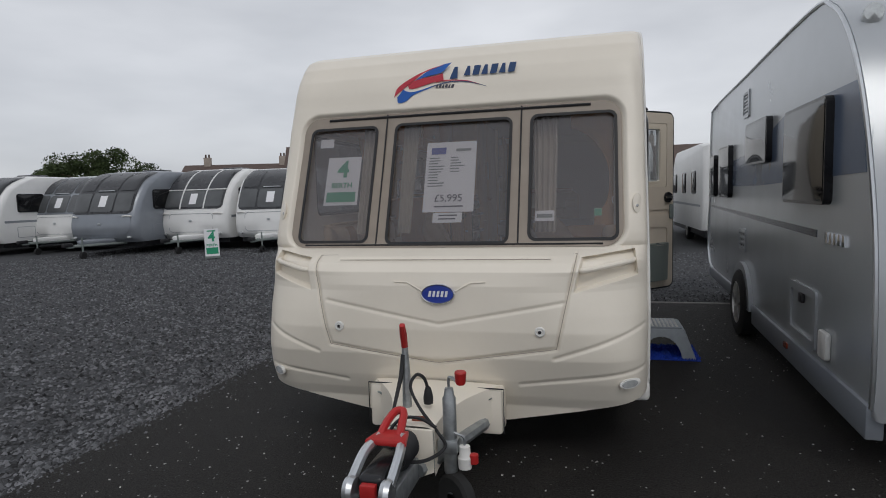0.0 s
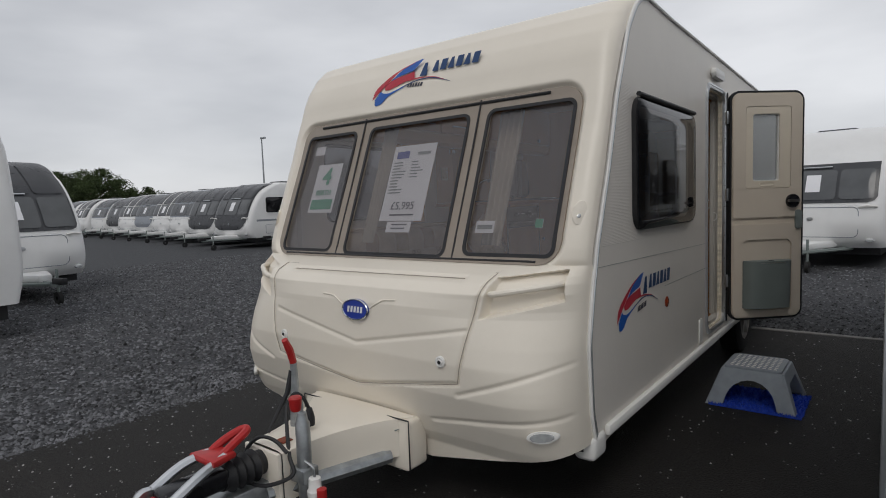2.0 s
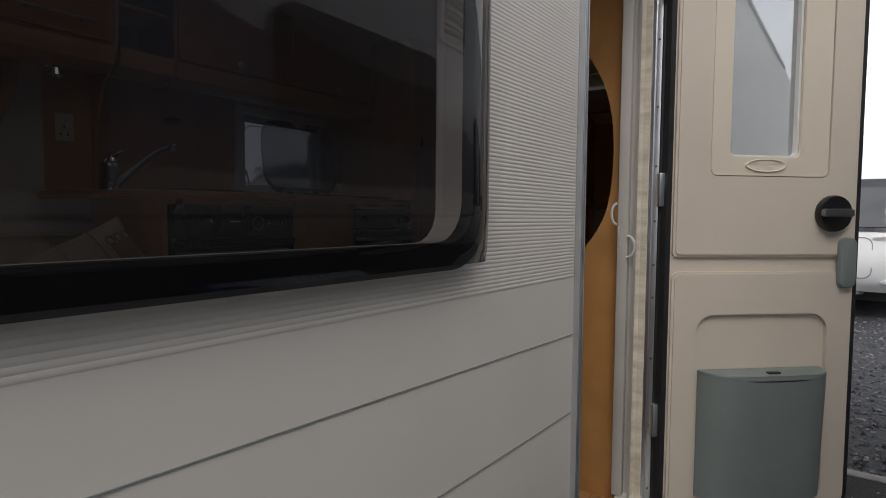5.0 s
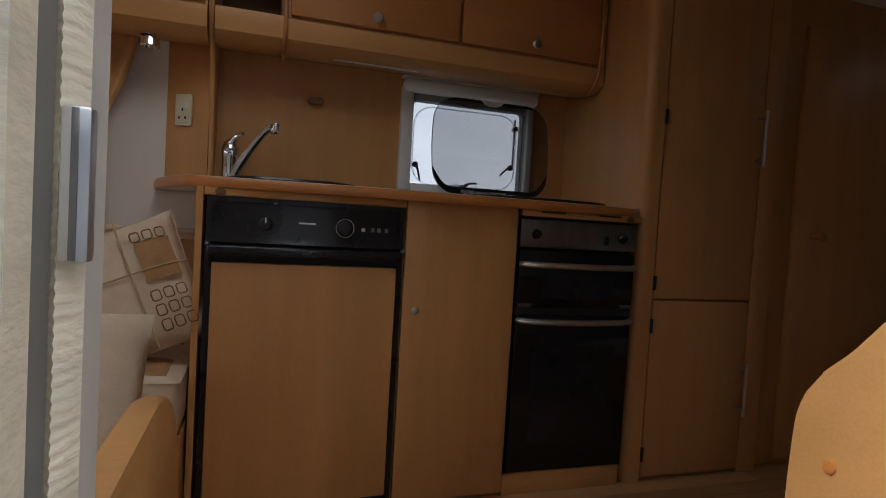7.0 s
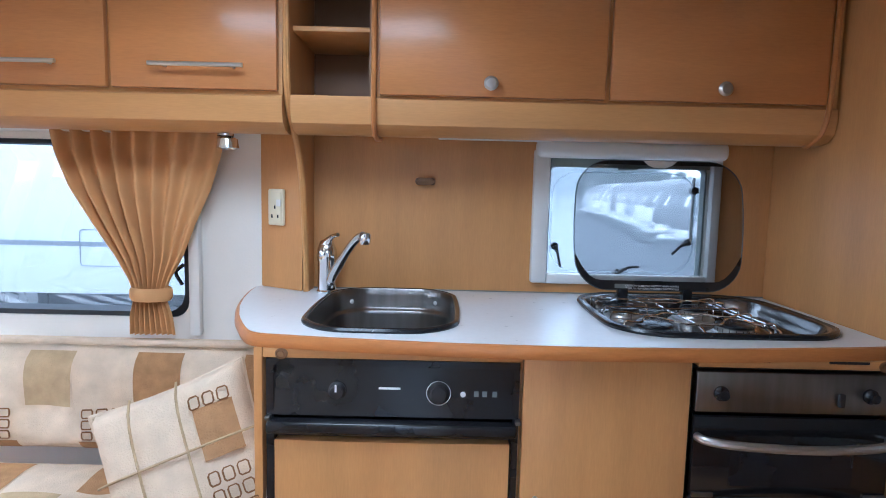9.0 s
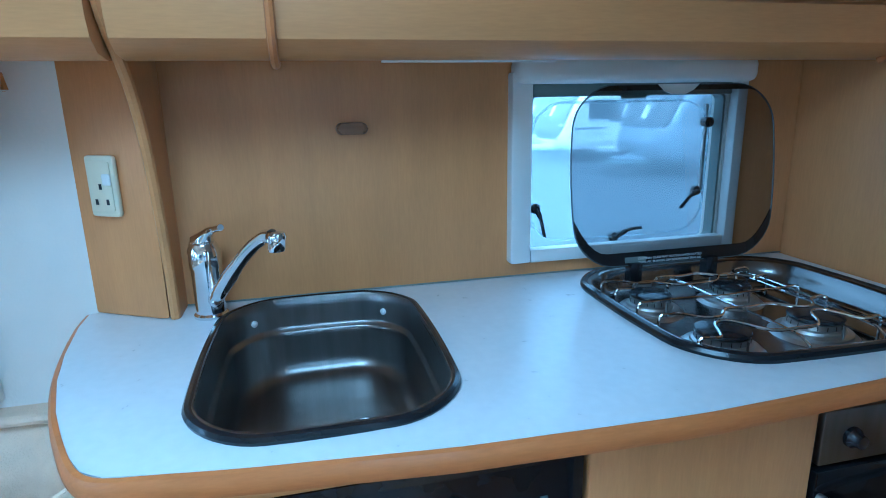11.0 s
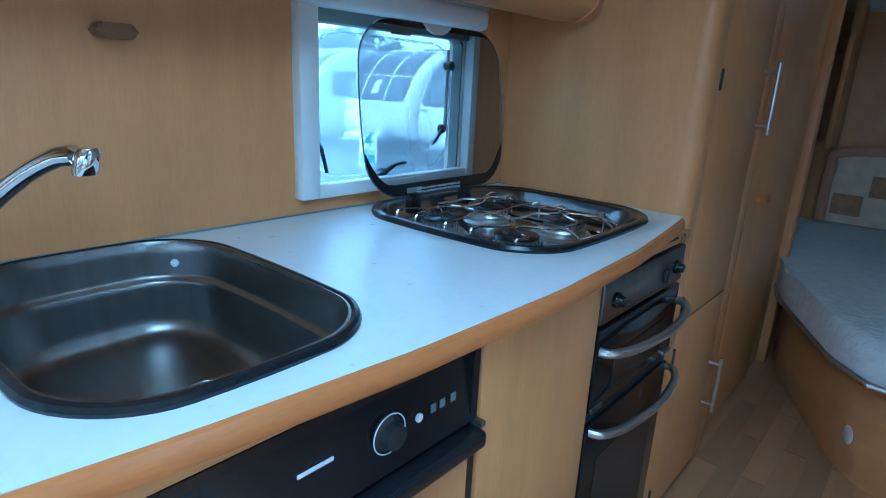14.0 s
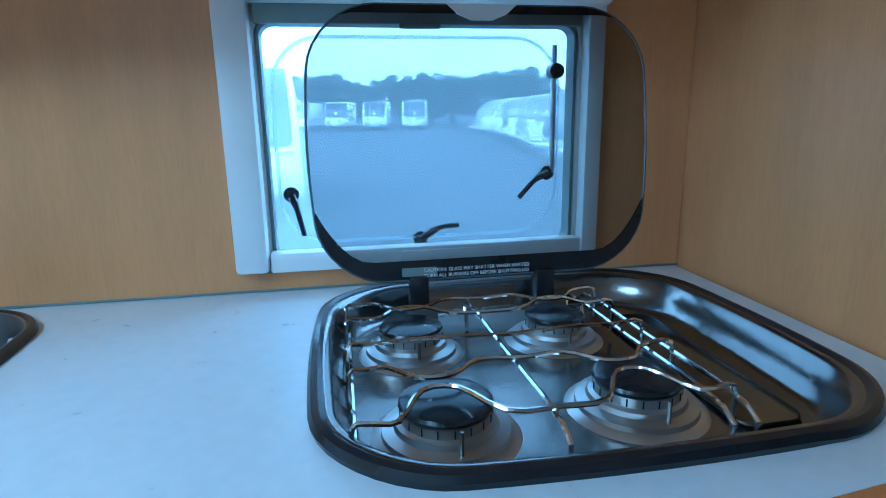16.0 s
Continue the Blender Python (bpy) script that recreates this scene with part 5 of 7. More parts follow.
    lo_in = [(u, max(v, z0 + .027 + .055 * max(0, (abs(u - cyl) / ((w1 - w0) / 2) - .72) / .28) ** 2)) for u, v in lo_s]
    bm = bmesh.new()
    for d in (-.0015, .0015):
        A = [bm.verts.new(lid_pt(u, v, d)) for u, v in lo_s]
        B = [bm.verts.new(lid_pt(u, v + .0005, d)) for u, v in lo_in]
        for k in range(len(A) - 1):
            bm.faces.new((A[k], A[k + 1], B[k + 1], B[k]))
    part("lid_band", bm, M_BLKGLOSS, gl, "black printed band along the lid foot")
    hi_s = sorted([p for p in lid_line if p[1] > z1 - .030], key=lambda p: p[0])
    bm = bmesh.new()
    for d in (-.0015, .0015):
        A = [bm.verts.new(lid_pt(u, v, d)) for u, v in hi_s]
        B = [bm.verts.new(lid_pt(u, min(v - .0005, z1 - .011), d)) for u, v in hi_s]
        for k in range(len(A) - 1):
            bm.faces.new((A[k], A[k + 1], B[k + 1], B[k]))
    part("lid_band", bm, M_BLKGLOSS, gl, "black printed band along the lid top")
    part("lid_edge", tube([lid_pt(u, v, 0) for u, v in lid_line], .0018, 6, closed=True), M_GEDGE, gl, "ground glass edge")
    mid = (w0 + w1) / 2
    notch = [(mid - .05, z1 + .001), (mid - .035, z1 - .012), (mid - .015, z1 - .02), (mid + .015, z1 - .02), (mid + .035, z1 - .012), (mid + .05, z1 + .001)]
    part("finger_notch", prism(notch, lid_pt, -.003, .004), M_FRAMEW, gl)
    for v0, t in ((z0 + .0135, "CAUTION: GLASS MAY SHATTER WHEN HEATED"), (z0 + .0055, "TURN ALL BURNERS OFF BEFORE SHUTTING LID")):
        p = lid_pt(2.965, v0, .0042)
        lettering("warning_text", t, .0072, Matrix.Translation(p) @ pose(0, 0, 0, 85, 0, 90), M_PAPER, gl, .0002)
    part("warning_sticker", prism([(2.855, z0 + .006), (2.905, z0 + .006), (2.905, z0 + .018), (2.855, z0 + .018)], lid_pt, .003, .0038), M_BIN, gl)
    for y in (2.878, 3.066):
        h = part("hinge", box(lx - .012, lx + .014, y - .014, y + .014, TOP - .012, TOP + .036, .003), M_BLKGLOSS, ob)
        part("hinge_plate", box(-.872, -.866, y - .022, y + .022, TOP - .026, TOP - .002, .002), M_STEEL, h)


def kitchen_window():
    y0, y1, z0, z1 = KWIN
    w = thing("kitchen_blind_frame", "off-white window frame with roller blind cassette", "window frame", kind="structure")
    part("frame_post", box(WX - .0, WX + .034, 2.617, 2.664, 1.440, 1.842, .006), M_FRAMEW, w)
    part("frame_post", box(WX - .0, WX + .030, y1 + .004, y1 + .032, 1.440, 1.842, .006), M_FRAMEW, w)
    part("blind_cassette", box(WX, WX + .052, 2.621, y1 + .040, 1.818, 1.872, .018, 3), M_FRAMEW, w, "off-white blind cassette")
    part("cassette_top", box(WX, WX + .040, 2.615, y1 + .048, 1.868, 1.884, .005), M_FRAMEW, w)
    # Grey strip below the cassette: the cassette's shade is put into its colour.
    part("blind_bar", box(WX + .004, WX + .018, y0 + .002, y1 - .002, 1.792, 1.819, .003), M_BIN, w, "grey blind bar with cassette shade in its colour")
    part("blind_tab", box(WX + .016, WX + .022, 2.87, 2.93, 1.786, 1.794, .002), M_BIN, w)
    part("bottom_rail", box(WX + .0, WX + .026, y0 - .001, y1 + .005, 1.438, 1.468, .004), M_FRAMEW, w)
    part("rail_tab", box(WX + .025, WX + .029, 2.862, 2.985, 1.440, 1.462, .001), M_FRAMEW, w)
    part("reveal", frame_ring(rrect(y0 + .001, y1 - .001, z0 + .001, z1 - .001, .02, 5), rrect(y0 + .006, y1 - .006, z0 + .006, z1 - .006, .018, 5), YZ, -1.033, WX - .003), M_BIN, w, "grey window rubber")
    part("pane_bead", tube([(-1.026, u, v) for u, v in rrect(y0 + .016, y1 - .022, z0 + .024, z1 - .02, .075, 8)], .003, 6, closed=True), M_GBEAD, w, "clear moulded edge of the inner pane")
    for y, z, a in ((y0 + .032, z0 + .10, -75), (2.90, z0 + .02, 20), (y1 - .035, z0 + .12, 215)):
        c = part("window_catch", lathe([(.012, 0), (.012, .010), (.008, .014), (0, .015)], 14, None, lambda p, q, c: (WX - .040 + c, y + p, z + q)), M_BLKGLOSS, w, "black window catch")
        ca, sa = math.cos(radians(a)), math.sin(radians(a))
        part("catch_lever", tube(smooth_path([(WX - .026, y, z), (WX - .018, y + .03 * ca, z + .03 * sa + .008), (WX - .015, y + .065 * ca, z + .065 * sa)], 4), [.006] * 4 + [.0042] * 5, 8), M_BLKGLOSS, c)
    for y in (y1 - .028,):
        part("window_stay", tube([(WX - .03, y, z0 + .12), (WX - .03, y, z1 - .03)], .0045, 8), M_SATIN, w)
        part("stay_knob", lathe([(.012, 0), (.012, .02), (0, .022)], 12, None, lambda p, q, c: (WX - .035 + c, y + p, z1 - .07 + q)), M_BLKGLOSS, w)


def galley():
    fx = -.424
    # splash-back panel and its little fitting
    sp = holed([(1.936, TOP + .001), (1.936, 1.90), (3.341, 1.90), (3.341, TOP + .001)], [[(KWIN[0] - .01, TOP + .03), (KWIN[0] - .01, 1.83), (KWIN[1] + .01, 1.83), (KWIN[1] + .01, TOP + .03)]], YZ, WX + .001, WX + .008)
    tagged(part("splashback", sp, M_WOOD), "beech veneer panel on the wall behind worktop", "wall panel", kind="structure")
    pk = solo("hanging_peg", prism(rrect(2.262, 2.322, 1.728, 1.750, .010, 5), YZ, WX + .008, WX + .040, .007), M_DOORW, "small brown wooden peg on the panel", "peg")
    # corner board with the socket, and the shaped bracket
    bd = solo("corner_board", prism([(WX + .001, 1.792), (-.928, 1.918), (-.925, 1.934), (WX + .001, 1.934)], XY, TOP + .001, 1.90, .003), M_WOOD, "beech corner board carrying a power socket", "panel")
    n = Vector((.135, -.072, 0)).normalized()
    ux = Vector((.072, .126, 0)).normalized()
    c0 = Vector((-.964, 1.855, 0)) + Vector((n.x, n.y, 0)) * .004
    pl = lambda u, v, d: (c0.x + ux.x * u + n.x * d, c0.y + ux.y * u + n.y * d, v)
    so = thing("power_socket", "cream double-pole mains socket on beech board", "socket")
    part("plate", prism(rrect(-.031, .031, 1.598, 1.706, .006, 4), pl, .0, .010, .003), M_IVORY, so)
    part("face", prism(rrect(-.024, .024, 1.608, 1.696, .004, 4), pl, .010, .013, .001), M_IVORY, so)
    for u, v in ((-.012, 1.625), (.012, 1.625), (0, 1.652)):
        part("pin_hole", prism([(u - .003, v - .005), (u + .003, v - .005), (u + .003, v + .005), (u - .003, v + .005)], pl, .0131, .0135), M_BLACK, so)
    part("switch", prism(rrect(.008, .026, 1.655, 1.675, .003, 3), pl, .013, .0165, .001), M_FRAMEW, so)
    curve = smooth_path([(-.925, 0, TOP + .001), (-.922, 0, 1.50), (-.905, 0, 1.62), (-.875, 0, 1.74), (-.825, 0, 1.83), (-.735, 0, 1.93), (-.715, 0, 2.10), (-.715, 0, CEIL - .002)], 5)
    ol = [(v.x, v.z) for v in curve] + [(WX + .001, CEIL - .002), (WX + .001, TOP + .001)]
    br = thing("bracket_panel", "beech end panel with a curved solid edge", "panel")
    part("board", prism(ol, lambda u, v, d: (u, d, v), 1.936, 1.954), M_WOOD, br)
    part("edge_strip", tube([(v.x, 1.945, v.z) for v in curve], .009, 8), M_WOODH, br)
    # fridge
    fr = thing("fridge", "built-in fridge with black control panel and beech door", "fridge")
    part("body", box(-.99, fx - .028, 1.985, 2.512, .47, 1.238), M_BLACK, fr)
    part("surround", frame_ring([(1.972, .466), (2.520, .466), (2.520, 1.354), (1.972, 1.354)], [(1.988, .48), (2.506, .48), (2.506, 1.34), (1.988, 1.34)], YZ, fx - .03, fx + .004), M_BLKGLOSS, fr)
    part("control_panel", prism([(fx - .02, 1.232), (fx + .006, 1.232), (fx + .002, 1.25), (fx - .006, 1.345), (fx - .02, 1.345)], lambda u, v, d: (u, d, v), 1.976, 2.516, .003), M_BLKGLOSS, fr, "black plastic control panel")
    part("panel_shelf", box(fx - .02, fx + .03, 1.976, 2.516, 1.196, 1.224, .008, 3), M_BLKGLOSS, fr)
    for y in (1.972, 2.512):
        part("door_pin", box(fx - .004, fx + .02, y, y + .012, 1.222, 1.232, .003), M_STEEL, fr)
    part("door", prism([(fx - .02, 1.990), (fx + .006, 1.990), (fx + .010, 2.12), (fx + .011, 2.25), (fx + .010, 2.37), (fx + .006, 2.502), (fx - .02, 2.502)], XY, .50, 1.176, .002), M_WOOD, fr, "beech veneer fridge door")
    for y, r in ((2.125, .019), (2.345, .023)):
        k = part("knob", lathe([(r, 0), (r, .006), (r * .75, .010), (r * .7, .020), (0, .022)], 22, None, lambda a, b, c: (fx - .003 + c, y + a, 1.285 + b)), M_BLACK, fr)
        if r < .02:
            part("pointer", box(fx + .018, fx + .020, y - .002, y + .002, 1.288, 1.303), M_PAPER, k)
            continue
        part("dial_ring", tube([(fx + .004, y + (r + .003) * math.cos(a), 1.285 + (r + .003) * math.sin(a)) for a in np.linspace(0, 2 * math.pi, 24, endpoint=False)], .0009, 5, closed=True), M_PAPER, k)
    part("indicator", lathe([(.006, 0), (.006, .003), (0, .005)], 12, None, lambda a, b, c: (fx + .001 + c, 2.398 + a, 1.283 + b)), M_PAPER, fr)
    for y in (2.422, 2.44, 2.462):
        part("symbol", box(fx + .0, fx + .0015, y, y + .010, 1.278, 1.290), M_BIN, fr)
    part("maker_mark", box(fx + .0, fx + .0016, 2.215, 2.262, 1.290, 1.2945), M_PAPER, fr)
    # carcass panels
    tagged(part("end_panel", prism([(fx + .002, .458), (fx + .002, 1.376), (-.998, 1.376), (-.998, .458)], lambda u, v, d: (u, d, v), 1.952, 1.970, .002), M_WOOD), "beech end panel beside the fridge", "panel")
    for y0, y1, lb in ((1.972, 2.522, "beech trim rail above the fridge"), (2.895, 3.338, "beech trim rail above the oven")):
        r = thing("trim_rail", lb, "trim")
        part("rail", box(fx - .02, fx + .004, y0, y1, 1.355, 1.376, .002), M_WOODH, r)
        yv = 2.012 if y0 < 2.5 else 3.29
        part("vent", lathe([(.017, 0), (.017, .002), (.013, .003), (.012, .001), (.008, .001), (.007, .003), (0, .003)], 20, None, lambda a, b, c: (fx + .004 + c, yv + a * .8, 1.364 + b * .7)), M_DOORW, r)
        if y0 > 2.6:
            for ys in (2.96, 3.17):
                part("vent_slot", box(fx + .0035, fx + .0055, ys, ys + .085, 1.368, 1.3735), M_BLACK, r)
    cb = thing("cupboard", "narrow beech cupboard between fridge and oven", "cupboard")
    part("carcass", box(-.99, fx - .02, 2.524, 2.893, .458, 1.360), M_WOOD, cb)
    d = part("door", box(fx - .018, fx + .006, 2.528, 2.890, .475, 1.378, .003), M_WOOD, cb)
    part("knob", lathe([(.006, 0), (.006, .012), (.011, .016), (.012, .022), (.006, .026), (0, .027)], 16, None, lambda a, b, c: (fx + .006 + c, 2.562 + a, 1.056 + b)), M_SATIN, d, "satin metal knob")
    # oven with grill
    ov = thing("oven", "built-in oven and grill with black glass doors", "oven")
    part("body", box(-.99, fx - .03, 2.90, 3.335, .47, 1.35), M_BLACK, ov)
    part("control_panel", box(fx - .02, fx + .006, 2.902, 3.334, 1.258, 1.346, .003), M_STEEL, ov, "dark steel control panel")
    for y in (2.955, 3.278):
        part("knob", lathe([(.016, 0), (.016, .006), (.011, .012), (.010, .020), (0, .021)], 18, None, lambda a, b, c: (fx + .006 + c, y + a, 1.300 + b)), M_BLKGLOSS, ov)
    part("ignition", box(fx + .006, fx + .014, 3.208, 3.222, 1.275, 1.305, .003), M_BLACK, ov)
    g = part("grill_door", box(fx - .02, fx + .006, 2.902, 3.334, 1.068, 1.248, .004), M_GOVEN, ov, "black glass grill door")
    part("door_window", box(fx + .006, fx + .0075, 2.985, 3.255, 1.095, 1.175, .0), M_BLKGLOSS, g)
    o = part("oven_door", box(fx - .02, fx + .006, 2.902, 3.334, .535, 1.040, .004), M_GOVEN, ov, "black glass oven door")
    part("door_window", box(fx + .006, fx + .0075, 2.965, 3.275, .63, .94, .0), M_BLKGLOSS, o)
    part("divider", box(fx - .02, fx - .002, 2.902, 3.334, 1.042, 1.066), M_BLACK, ov)
    for y in (2.905, 3.285):
        part("hinge_cover", box(fx - .002, fx + .010, y, y + .048, 1.068, 1.080, .002), M_STEEL, ov)
    for par, z in ((g, 1.205), (o, 1.028)):
        arc = [(fx + .008, 2.908, z), (fx + .03, 2.918, z), (fx + .052, 2.97, z), (fx + .064, 3.06, z), (fx + .067, 3.118, z), (fx + .064, 3.18, z), (fx + .052, 3.266, z), (fx + .03, 3.318, z), (fx + .008, 3.328, z)]
        part("handle", tube(smooth_path(arc, 4), .0095, 10), M_SATIN, par, "curved satin metal handle")
    part("plinth", box(fx - .03, fx - .004, 2.895, 3.334, .458, .53, .002), M_WOODH, ov)
    # the appliances stand a little closer together than their nominal widths
    fit = Matrix.Translation((0, .0425, 0)) @ Matrix.Diagonal((1, .982, 1, 1))
    for unit in (fr, cb, ov):
        for piece in unit.children_recursive:
            piece.data.transform(fit)
    # overhead lockers
    lx = -.72

    def pelmet(name, y0, y1, label, cap):
        t = thing(name, label, "overhead locker")
        prof = [(WX + .001, CEIL - .002), (WX + .001, 1.888), (-.93, 1.872), (-.86, 1.858), (-.79, 1.851), (-.745, 1.858), (-.722, 1.876), (-.714, 1.905), (-.714, 1.938), (-.722, 1.944), (-.722, CEIL - .002)]
        part("body", prism(prof, lambda u, v, d: (u, d, v), y0, y1), M_WOODH, t)
        return t
    lk = pelmet("overhead_locker", 2.172, 3.338, "beech overhead locker above the galley", True)
    for a, b, yk in ((2.180, 2.746, 2.457), (2.758, 3.300, 3.034)):
        d = part("door", box(-.722, -.702, a, b, 1.948, CEIL - .004, .004), M_LOCK, lk)
        part("knob", lathe([(.007, 0), (.007, .012), (.016, .016), (.018, .022), (.012, .027), (0, .028)], 20, None, lambda p, q, c: (-.702 + c, yk + p, 1.978 + q)), M_SATIN, d, "round satin metal knob")
    part("end_strip", tube(smooth_path([(-.705, 3.312, CEIL - .01), (-.705, 3.312, 2.05), (-.708, 3.310, 1.94), (-.722, 3.304, 1.88), (-.77, 3.297, 1.848)], 5), .007, 8), M_LOCK, lk)
    part("shelf_strip", tube(smooth_path([(-.705, 2.166, CEIL - .01), (-.705, 2.166, 2.05), (-.706, 2.166, 1.93), (-.722, 2.166, 1.87), (-.78, 2.166, 1.846), (-.88, 2.166, 1.852)], 5), .007, 8), M_LOCK, lk)
    sh = thing("open_shelf", "open shelf compartment with dark brown back between overhead lockers", "shelf")
    part("base", prism([(WX + .001, 1.888), (-.86, 1.858), (-.79, 1.851), (-.745, 1.858), (-.722, 1.876), (-.714, 1.905), (-.714, 1.944), (WX + .001, 1.944)], lambda u, v, d: (u, d, v), 1.956, 2.170), M_WOODH, sh)
    # Back and inner side use a darker brown than the beech boards.
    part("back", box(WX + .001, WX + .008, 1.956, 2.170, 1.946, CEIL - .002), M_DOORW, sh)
    part("shelf_board", box(WX + .009, -.735, 1.957, 2.168, 2.105, 2.118, .002), M_WOODH, sh)
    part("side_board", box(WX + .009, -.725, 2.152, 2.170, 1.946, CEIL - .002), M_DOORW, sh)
    ll = pelmet("overhead_locker", .80, 1.934, "beech overhead locker above the lounge seat", False)
    for a, b, y in ((.815, 1.055, .93), (1.065, 1.500, 1.28), (1.512, 1.925, 1.735)):
        d = part("door", box(-.722, -.702, a, b, 1.952, CEIL - .004, .004), M_LOCK, ll)
        if b > 1.2:
            hd = part("bar_handle", tube([(-.672, y - .115, 2.005), (-.672, y + .115, 2.005)], .0055, 10), M_SATIN, d, "satin bar handle")
            for q in (-.085, .085):
                part("handle_post", tube([(-.702, y + q, 2.005), (-.672, y + q, 2.005)], .004, 8), M_SATIN, hd)
    spt = thing("spot_lamp", "small chrome spotlight under the locker", "lamp")
    part("mount", lathe([(.022, 0), (.022, .006), (0, .007)], 16, None, lambda a, b, c: (-.80 + a, 1.76 + b, 1.845 + c)), M_CHROME, spt)
    part("head", lathe([(.014, 0), (.026, -.006), (.030, -.03), (.026, -.032), (.02, -.02), (0, -.018)], 18, None, lambda a, b, c: (-.80 + a, 1.765 + b, 1.843 + c)), M_CHROME, spt)
    tr = thing("curtain_rail", "thin white lighting strip under the locker", "rail")
    part("strip", box(-.800, -.786, 2.33, 2.63, 1.8485, 1.8525, .001), M_FRAMEW, tr)


M_LOCK = pbr("locker_beech", (0.48, 0.20, 0.062), 0.30, var=0.09, scale=2.0, bump=0.02, bscale=60, stretch=(5, .6, 5), fine=0.12, coat=0.1)


def wardrobe():
    pw = box(-.998, -.47, 3.342, 3.379, FLOOR, CEIL - .001, 0)
    tagged(part("wall_partition", pw, M_WOOD), "beech partition wall at the end of galley", "wall", kind="structure")
    po = solo("corner_post", prism([(-.47, 3.342)] + [(-.47 + .036 * math.sin(a), 3.377 - .036 * math.cos(a)) for a in np.linspace(0, math.pi / 2, 10)] + [(-.434, 3.409), (-.47, 3.409)], XY, FLOOR, CEIL - .001), M_WOOD, "rounded beech corner post", "post")
    w = thing("wardrobe", "tall beech wardrobe with two doors", "wardrobe")
    part("carcass", box(-.998, -.462, 3.411, 3.93, FLOOR, CEIL - .002), M_WOOD, w)
    up = part("door", box(-.460, -.438, 3.416, 3.838, 1.100, CEIL - .03, .003), M_WOOD, w)
    lo = part("door", box(-.460, -.438, 3.416, 3.838, .475, 1.094, .003), M_WOOD, w)
    part("jamb", box(-.461, -.440, 3.842, 3.928, FLOOR + .001, CEIL - .003, .003), M_WOOD, w)
    for par, z0, z1 in ((up, 1.585, 1.785), (lo, .68, .875)):
        h = part("bar_handle", tube([(-.402, 3.815, z0), (-.402, 3.815, z1)], .006, 10), M_SATIN, par, "satin bar handle")
        for z in (z0 + .025, z1 - .025):
            part("handle_post", tube([(-.438, 3.815, z), (-.402, 3.815, z)], .0045, 8), M_SATIN, h)
    for par, z in ((up, 1.70), (up, 1.13), (lo, .98), (lo, .53)):
        part("hinge", box(-.440, -.430, 3.408, 3.420, z, z + .05, .002), M_BLACK, par)


def bedroom():
    # washroom door beyond the wardrobe
    wd = thing("washroom_wall", "dark beech washroom wall with closed door", "wall", kind="structure")
    part("panel", box(-.998, -.488, 3.932, 4.90, FLOOR, CEIL - .001), M_WOOD, wd)
    part("door", box(-.488, -.470, 4.06, 4.66, FLOOR + .02, 2.15, .004), M_WOOD, wd)
    part("door_knob", lathe([(.012, 0), (.012, .03), (.02, .04), (0, .05)], 14, None, lambda a, b, c: (-.470 + c, 4.16 + a, 1.35 + b)), M_LIP, wd)
    part("jamb", box(-.50, -.45, 4.90, 4.96, FLOOR, CEIL - .001, .006), M_WOOD, wd)
    sh = thing("bedside_shelves", "beech corner shelves beside the bed", "shelves")
    part("side", box(-.998, -.56, 4.962, 4.985, FLOOR, CEIL - .002, .003), M_WOOD, sh)
    part("back_board", box(-.998, -.20, 6.03, 6.062, .99, CEIL - .002, .003), M_WOODH, sh, "beech panel above the headboard")
    part("upright", box(-.52, -.495, 5.72, 6.03, 1.44, CEIL - .002, .003), M_WOOD, sh)
    for z in (1.46, 1.66, 1.95):
        part("shelf", box(-.998, -.58, 5.70, 6.029, z, z + .02, .004), M_WOODH, sh)
    bed = thing("island_bed", "fixed bed with quilted white mattress on beech base", "bed")
    out = [(-.56, 6.04), (-.50, 5.0), (-.42, 4.70), (-.14, 4.14), (-.04, 4.03), (.10, 4.0), (1.03, 4.0), (1.03, 6.04)]
    base = [(x + (.06 if x < .5 else -.0), y + (.06 if y < 5 else 0)) for x, y in out]
    part("base", prism(base, XY, FLOOR + .001, .84, .004), M_WOODH, bed, "dark beech bed base")
    part("mattress", prism(dense(out, .08), XY, .845, .99, .035, None, 3), M_MATT, bed, "quilted white mattress", 50)
    part("bed_strap", tube([(x, y, .850) for x, y in [(-.50, 5.0), (-.42, 4.70), (-.14, 4.14), (-.03, 4.02), (.5, 3.99)]], .010, 8), M_SATIN, bed)
    part("socket_cover", lathe([(.032, 0), (.034, .004), (.026, .008), (0, .009)], 20, None, lambda a, b, c: (-.045 + a * .45 - c * .85, 4.16 - a * .85 - c * .45, .60 + b)), M_FRAMEW, bed)
    hb = thing("headboard", "patchwork fabric headboard with pink padded edge", "headboard")
    part("panel", prism(rrect(-.50, .6, 1.0, 1.42, [.12, .12, .01, .01], 8), lambda u, v, d: (u, d, v), 6.0, 6.055, .01), M_FABRIC, hb)
    part("padded_edge", tube(smooth_path([(-.50, 6.0, 1.0), (-.50, 6.0, 1.30), (-.40, 6.0, 1.42), (.5, 6.0, 1.44)], 6), .03, 10), M_PINK, hb)
    for i in range(6):
        part("patch", box(-.46 + i * .17, -.31 + i * .17, 5.985, 5.999, 1.05 + .12 * (i % 2), 1.17 + .12 * (i % 2), .004), M_FABTAN, hb)


